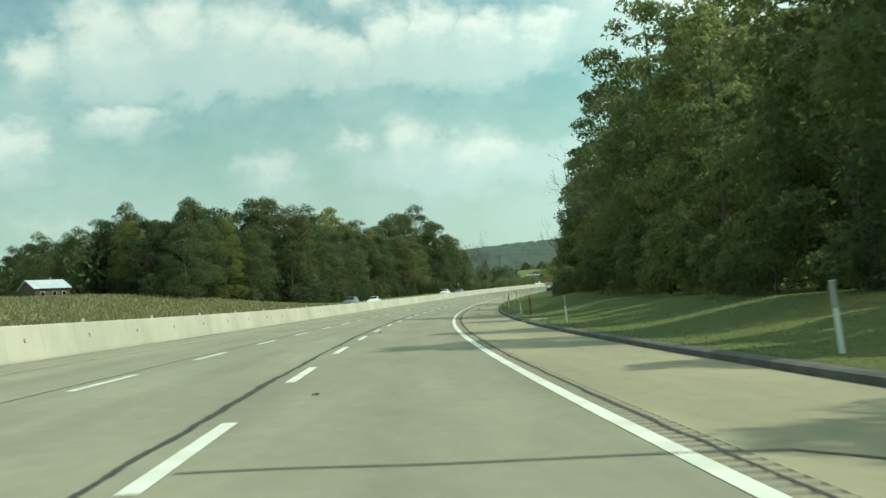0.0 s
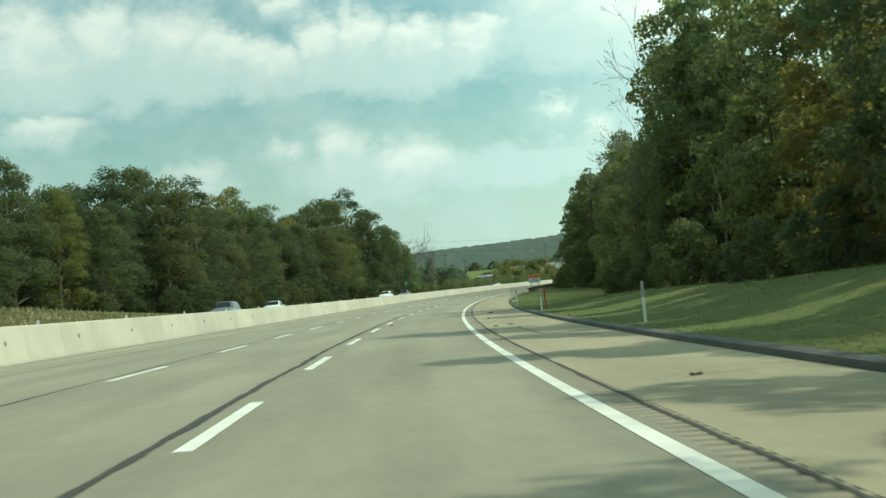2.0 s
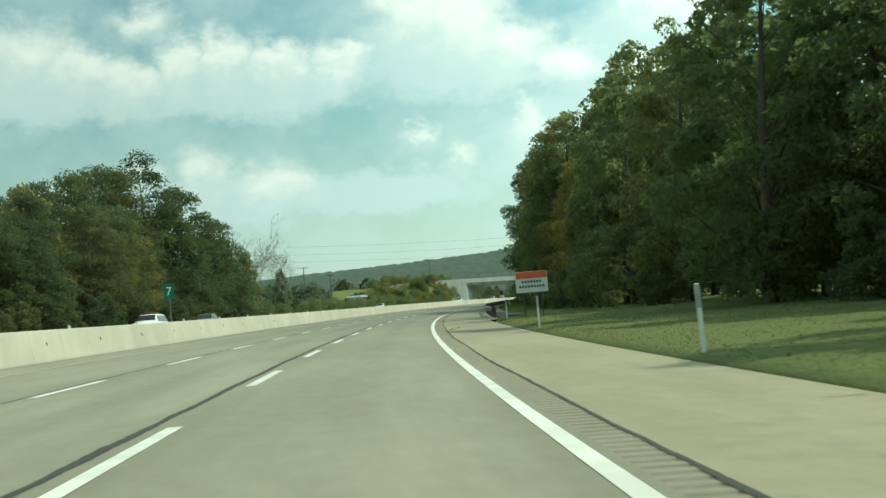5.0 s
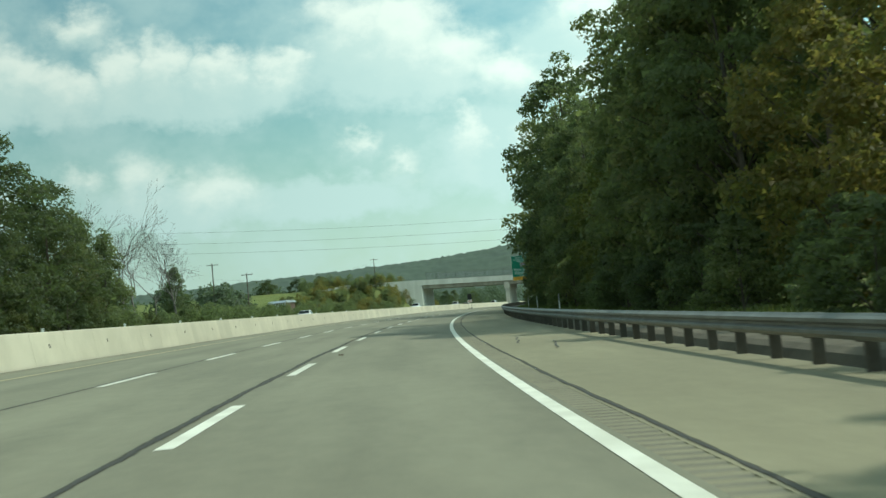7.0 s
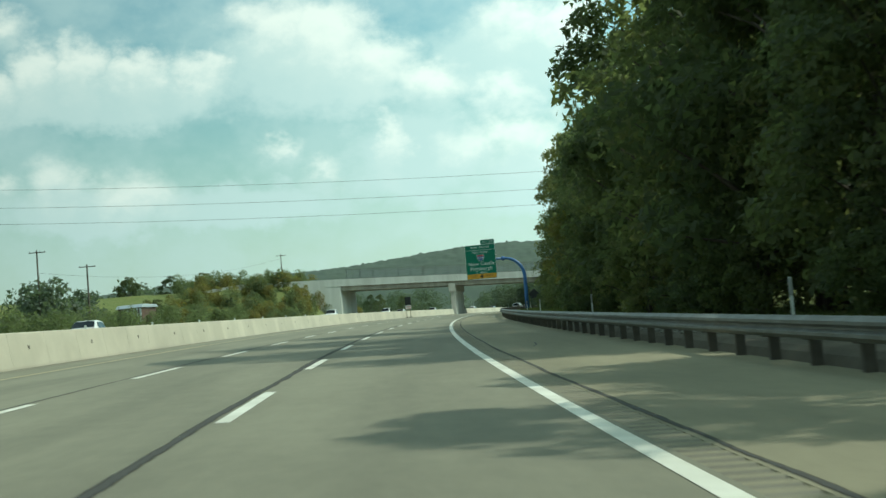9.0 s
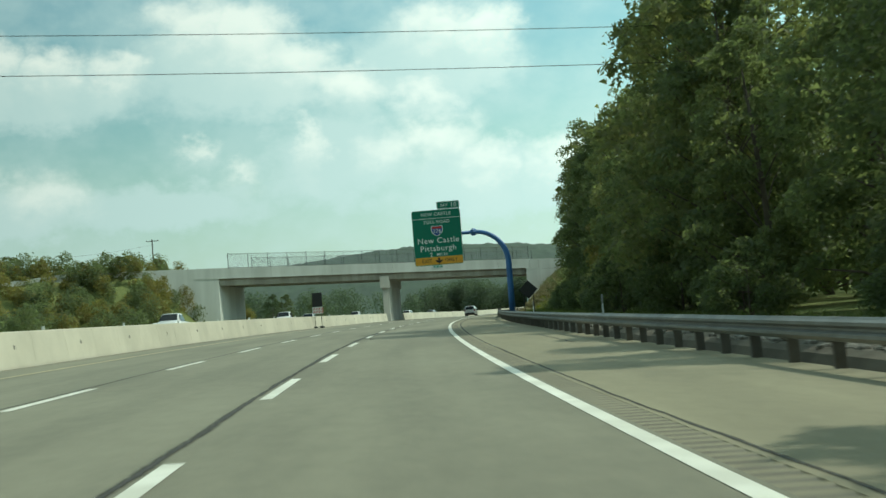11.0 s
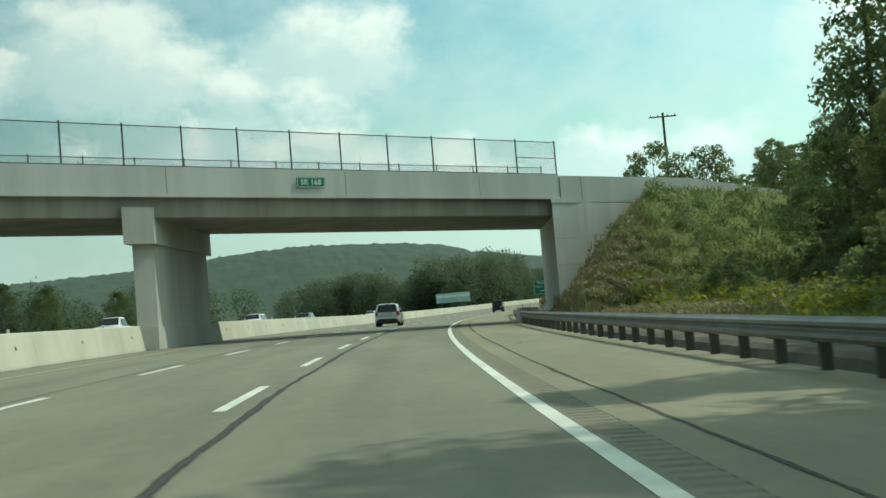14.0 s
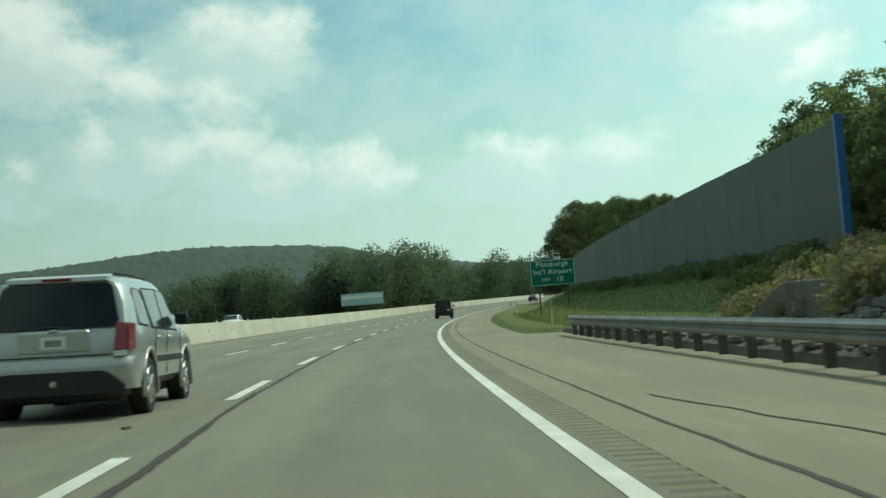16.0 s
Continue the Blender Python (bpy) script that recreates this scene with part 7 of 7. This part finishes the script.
TS = "torn strip of black tyre tread on the pavement"
for i, (s, d, z) in enumerate(((155.5, 3.27, 0.42), (154.2, 2.0, 0.08), (128.5, 3.2, 0.25), (127.0, 2.6, 0.2), (98.3, 3.4, 0.15))):
    scrap(s, d, z, i + 3, TS)
for i, (s, d, z) in enumerate(((17.0, -1.2, 0.16), (53.7, -1.45, 0.18), (138.8, -1.45, 0.2), (505.2, -1.5, 0.2), (529.8, -1.45, 0.18), (674.6, -2.4, 0.18), (322.2, -1.45, 0.2), (62.0, 3.0, 0.12), (185, 0.1, 0.1), (265, 2.9, 0.3), (262.5, 2.6, 0.35))):
    scrap(s, d, z * 0.65, i + 30, "small flat brown scrap on the pavement", SC)


# ---- bare soil behind the guard rails ----
M_SOIL = surface("bare_soil", (0.15, 0.13, 0.095), (0.07, 0.06, 0.042), 0.95, 12, 0.8, bump=0.6)
soil = thing("bare_soil", Matrix.Identity(4), "bare brown soil strip under the guard rail", "soil", kind="structure")
part("soil", sweep("soil", 284, 638, 3.0, [(5.9, -0.03), (6.02, 0.13), (6.2, 0.20), (6.9, 0.215), (7.6, 0.165)], M_SOIL, wobble=wavy(3.0, 0.05)), soil)
part("soil", sweep("soil", 638, 712, 2.0, [(6.62, -0.03), (6.74, 0.14), (6.95, 0.22), (7.7, 0.245), (8.5, 0.19)], M_SOIL, wobble=wavy(5.0, 0.05)), soil)


M_SAND = surface("pale_sandy_soil", (0.38, 0.33, 0.24), (0.26, 0.225, 0.16), 0.95, 14, 1.2, bump=0.5)
sand = thing("sandy_patch", Matrix.Identity(4), "pale bare sandy patch beside the shoulder", "soil", kind="structure")
for ps, pd, ls, ld in ((200.8, 5.62, 4.2, 0.5), (205.6, 5.6, 1.6, 0.42), (62.3, 5.7, 2.9, 0.62), (82.2, 5.95, 1.7, 0.4), (176.4, 5.62, 1.2, 0.35)):
    rim = [(0.0, 0.0)]
    for ring in (0.5, 1.0):
        rim += [(ring * math.cos(a) * (1 + 0.25 * noise.noise(Vector((3 * math.cos(a), 3 * math.sin(a), ps)))), ring * math.sin(a)) for a in np.linspace(0, 2 * math.pi, 24, endpoint=False)]
    pv = [P(ps + u * ls, max(5.44, pd + w * ld), terrain(ps + u * ls, max(5.44, pd + w * ld)) + (0.03 if abs(u) + abs(w) < 0.9 else 0.008)) for u, w in rim]
    pf = [(0, 1 + i, 1 + (i + 1) % 24) for i in range(24)] + [(1 + i, 25 + i, 25 + (i + 1) % 24, 1 + (i + 1) % 24) for i in range(24)]
    part("sand", mesh_of("sand", pv, pf, M_SAND, True), sand)


# ---- stones round the abutment ----
def stones(count, place, size, seed, name="riprap", label="loose pale riprap stones on the bank", lift=0.0):
    r = np.random.default_rng(seed)
    v, f = [], []
    base = bmesh.new()
    bmesh.ops.create_icosphere(base, subdivisions=1, radius=1.0)
    bv = np.array([p.co[:] for p in base.verts])
    bf = [[q.index for q in face.verts] for face in base.faces]
    base.free()
    for i in range(count):
        s, d = place(r)
        k = size * (0.5 + r.random())
        c = P(s, d, terrain(s, d) + lift + k * 0.3)
        q = bv * (0.7 + 0.5 * r.random(bv.shape)) * k * np.array([1.2, 1.0, 0.7])
        a = r.random() * 6.28
        rot = np.array([[math.cos(a), -math.sin(a), 0], [math.sin(a), math.cos(a), 0], [0, 0, 1]])
        o = len(v)
        v += [Vector(p) + c for p in q @ rot.T]
        f += [[o + j for j in face] for face in bf]
    ob = new(name, mesh_of(name, v, f, M_ROCK))
    return tagged(ob, label, "stones", kind="stuff")


ss, dd = np.arange(660, 694, 1.5), np.arange(8.0, 13.1, 0.6)
sv = [P(s, d, terrain(s, d) + 0.05) for s in ss for d in dd]
sk = len(dd)
part("soil", mesh_of("soil", sv, [(i * sk + j, i * sk + j + 1, (i + 1) * sk + j + 1, (i + 1) * sk + j) for i in range(len(ss) - 1) for j in range(sk - 1)], M_SOIL, True), soil)
stones(4200, lambda r: (661 + 22 * r.random(), 7.9 + 2.3 * r.random() * (0.45 + 0.55 * r.random())), 0.062, 4)
stones(260, lambda r: (647 + 4 * r.random(), 8.6 + 2.5 * r.random()), 0.22, 5)
stones(2600, lambda r: (664 + 42 * r.random(), 6.75 + 2.2 * r.random() ** 1.3), 0.1, 6, "gravel", "pale loose stones behind the guard rail", 0.07)
stones(1300, lambda r: (400 + 180 * r.random(), 6.15 + 0.9 * r.random()), 0.07, 7, "gravel", "gravel strip behind the guard rail", 0.06)


# ---- grass, weeds and brush ----
def blades(name, count, place, h, w, mat, seed, label, lean=0.35):
    r = np.random.default_rng(seed)
    sd = np.array([place(r) for _ in range(count)])
    base = np.array([P(s, d, terrain(s, d) - 0.02)[:] for s, d in sd])
    a = r.random(count) * 6.283
    hh = h * (0.5 + r.random(count))
    ww = w * (0.6 + 0.8 * r.random(count))
    side = np.stack([np.cos(a), np.sin(a), np.zeros(count)], 1)
    tip = np.stack([r.normal(size=count) * lean, r.normal(size=count) * lean, np.ones(count)], 1)
    q = np.stack([base - side * ww[:, None], base + side * ww[:, None], base + tip * hh[:, None] * 0.6 + side * ww[:, None] * 0.8, base + tip * hh[:, None]], 1).reshape(-1, 3)
    me = bpy.data.meshes.new(name)
    me.vertices.add(4 * count)
    me.vertices.foreach_set("co", q.ravel())
    me.loops.add(4 * count)
    me.loops.foreach_set("vertex_index", np.arange(4 * count, dtype=np.int32))
    me.polygons.add(count)
    me.polygons.foreach_set("loop_start", np.arange(0, 4 * count, 4, dtype=np.int32))
    me.materials.append(mat)
    me.update()
    return tagged(new(name, me), label, "grass", kind="stuff")


blades("grass", 60000, lambda r: (5 + 290 * r.random(), 5.45 + 11 * r.random() ** 1.3), 0.05, 0.011, M_GRASS, 1, "short green verge grass")
blades("grass", 16000, lambda r: (300 + 290 * r.random(), 7.0 + 5 * r.random()), 0.2, 0.02, M_GRASS, 2, "taller grass behind the guard rail")
blades("dry_grass", 7000, lambda r: (618 + 34 * r.random(), 7.4 + 4 * r.random()), 0.3, 0.04, M_DRY, 3, "dry brown grass on the bank")
blades("grass", 16000, lambda r: (676 + 110 * r.random(), 7.2 + 6.5 * r.random()), 0.12, 0.016, M_GRASS, 5, "rough grass below the noise wall")
blades("grass", 30000, lambda r: (592 + 66 * r.random(), 8.5 + 20 * r.random()), 0.3, 0.035, M_GRASS, 11, "tall rough grass on the bank", 0.6)
blades("dry_grass", 12000, lambda r: (612 + 44 * r.random(), 8.0 + 5.5 * r.random()), 0.35, 0.03, M_DRY, 12, "dry seeding grass on the bank", 0.5)
blades("dry_grass", 8000, lambda r: (660 + 36 * r.random(), 10.3 + 6 * r.random()), 0.3, 0.022, M_DRY, 13, "tall dry grass on the bank past the bridge", 0.5)
blades("field_grass", 26000, lambda r: (70 + 170 * r.random(), -30 - 60 * r.random()), 0.5, 0.16, M_DRY, 7, "tall dry grass of the field")
blades("grass", 12000, lambda r: (60 + 190 * r.random(), -27.5 - 8 * r.random()), 0.25, 0.07, M_GRASS, 8, "green grass beside the oncoming lanes")
M_FIELD = surface("dry_field", (0.25, 0.20, 0.10), (0.13, 0.13, 0.05), 0.95, 1.5, 0.06, bump=0.6)
ss, dd = np.arange(40, 234, 6), np.arange(-31, -82, -3)
fv = [P(s, d, terrain(s, d) + 0.06) for s in ss for d in dd]
fk = len(dd)
tagged(new("field", mesh_of("field", fv, [(i * fk + j, i * fk + j + 1, (i + 1) * fk + j + 1, (i + 1) * fk + j) for i in range(len(ss) - 1) for j in range(fk - 1)], M_FIELD, True)),
       "dry tan and green hay field beyond the road", "field", kind="structure")
rng = np.random.default_rng(77)
for s, d, k in ((612, 14, 0.7), (622, 17, 0.8), (634, 19, 0.75), (600, 13, 0.8), (590, 14, 0.9), (596, 18, 1.1), (608, 20, 1.1), (645, 22, 0.8), (655, 26, 0.9), (668, 26, 0.8), (640, 15, 0.5), (626, 12.5, 0.5)):
    tagged(scatter(BUSH[int(rng.integers(2))], s, d, rng, k), group="bushes on the bank")
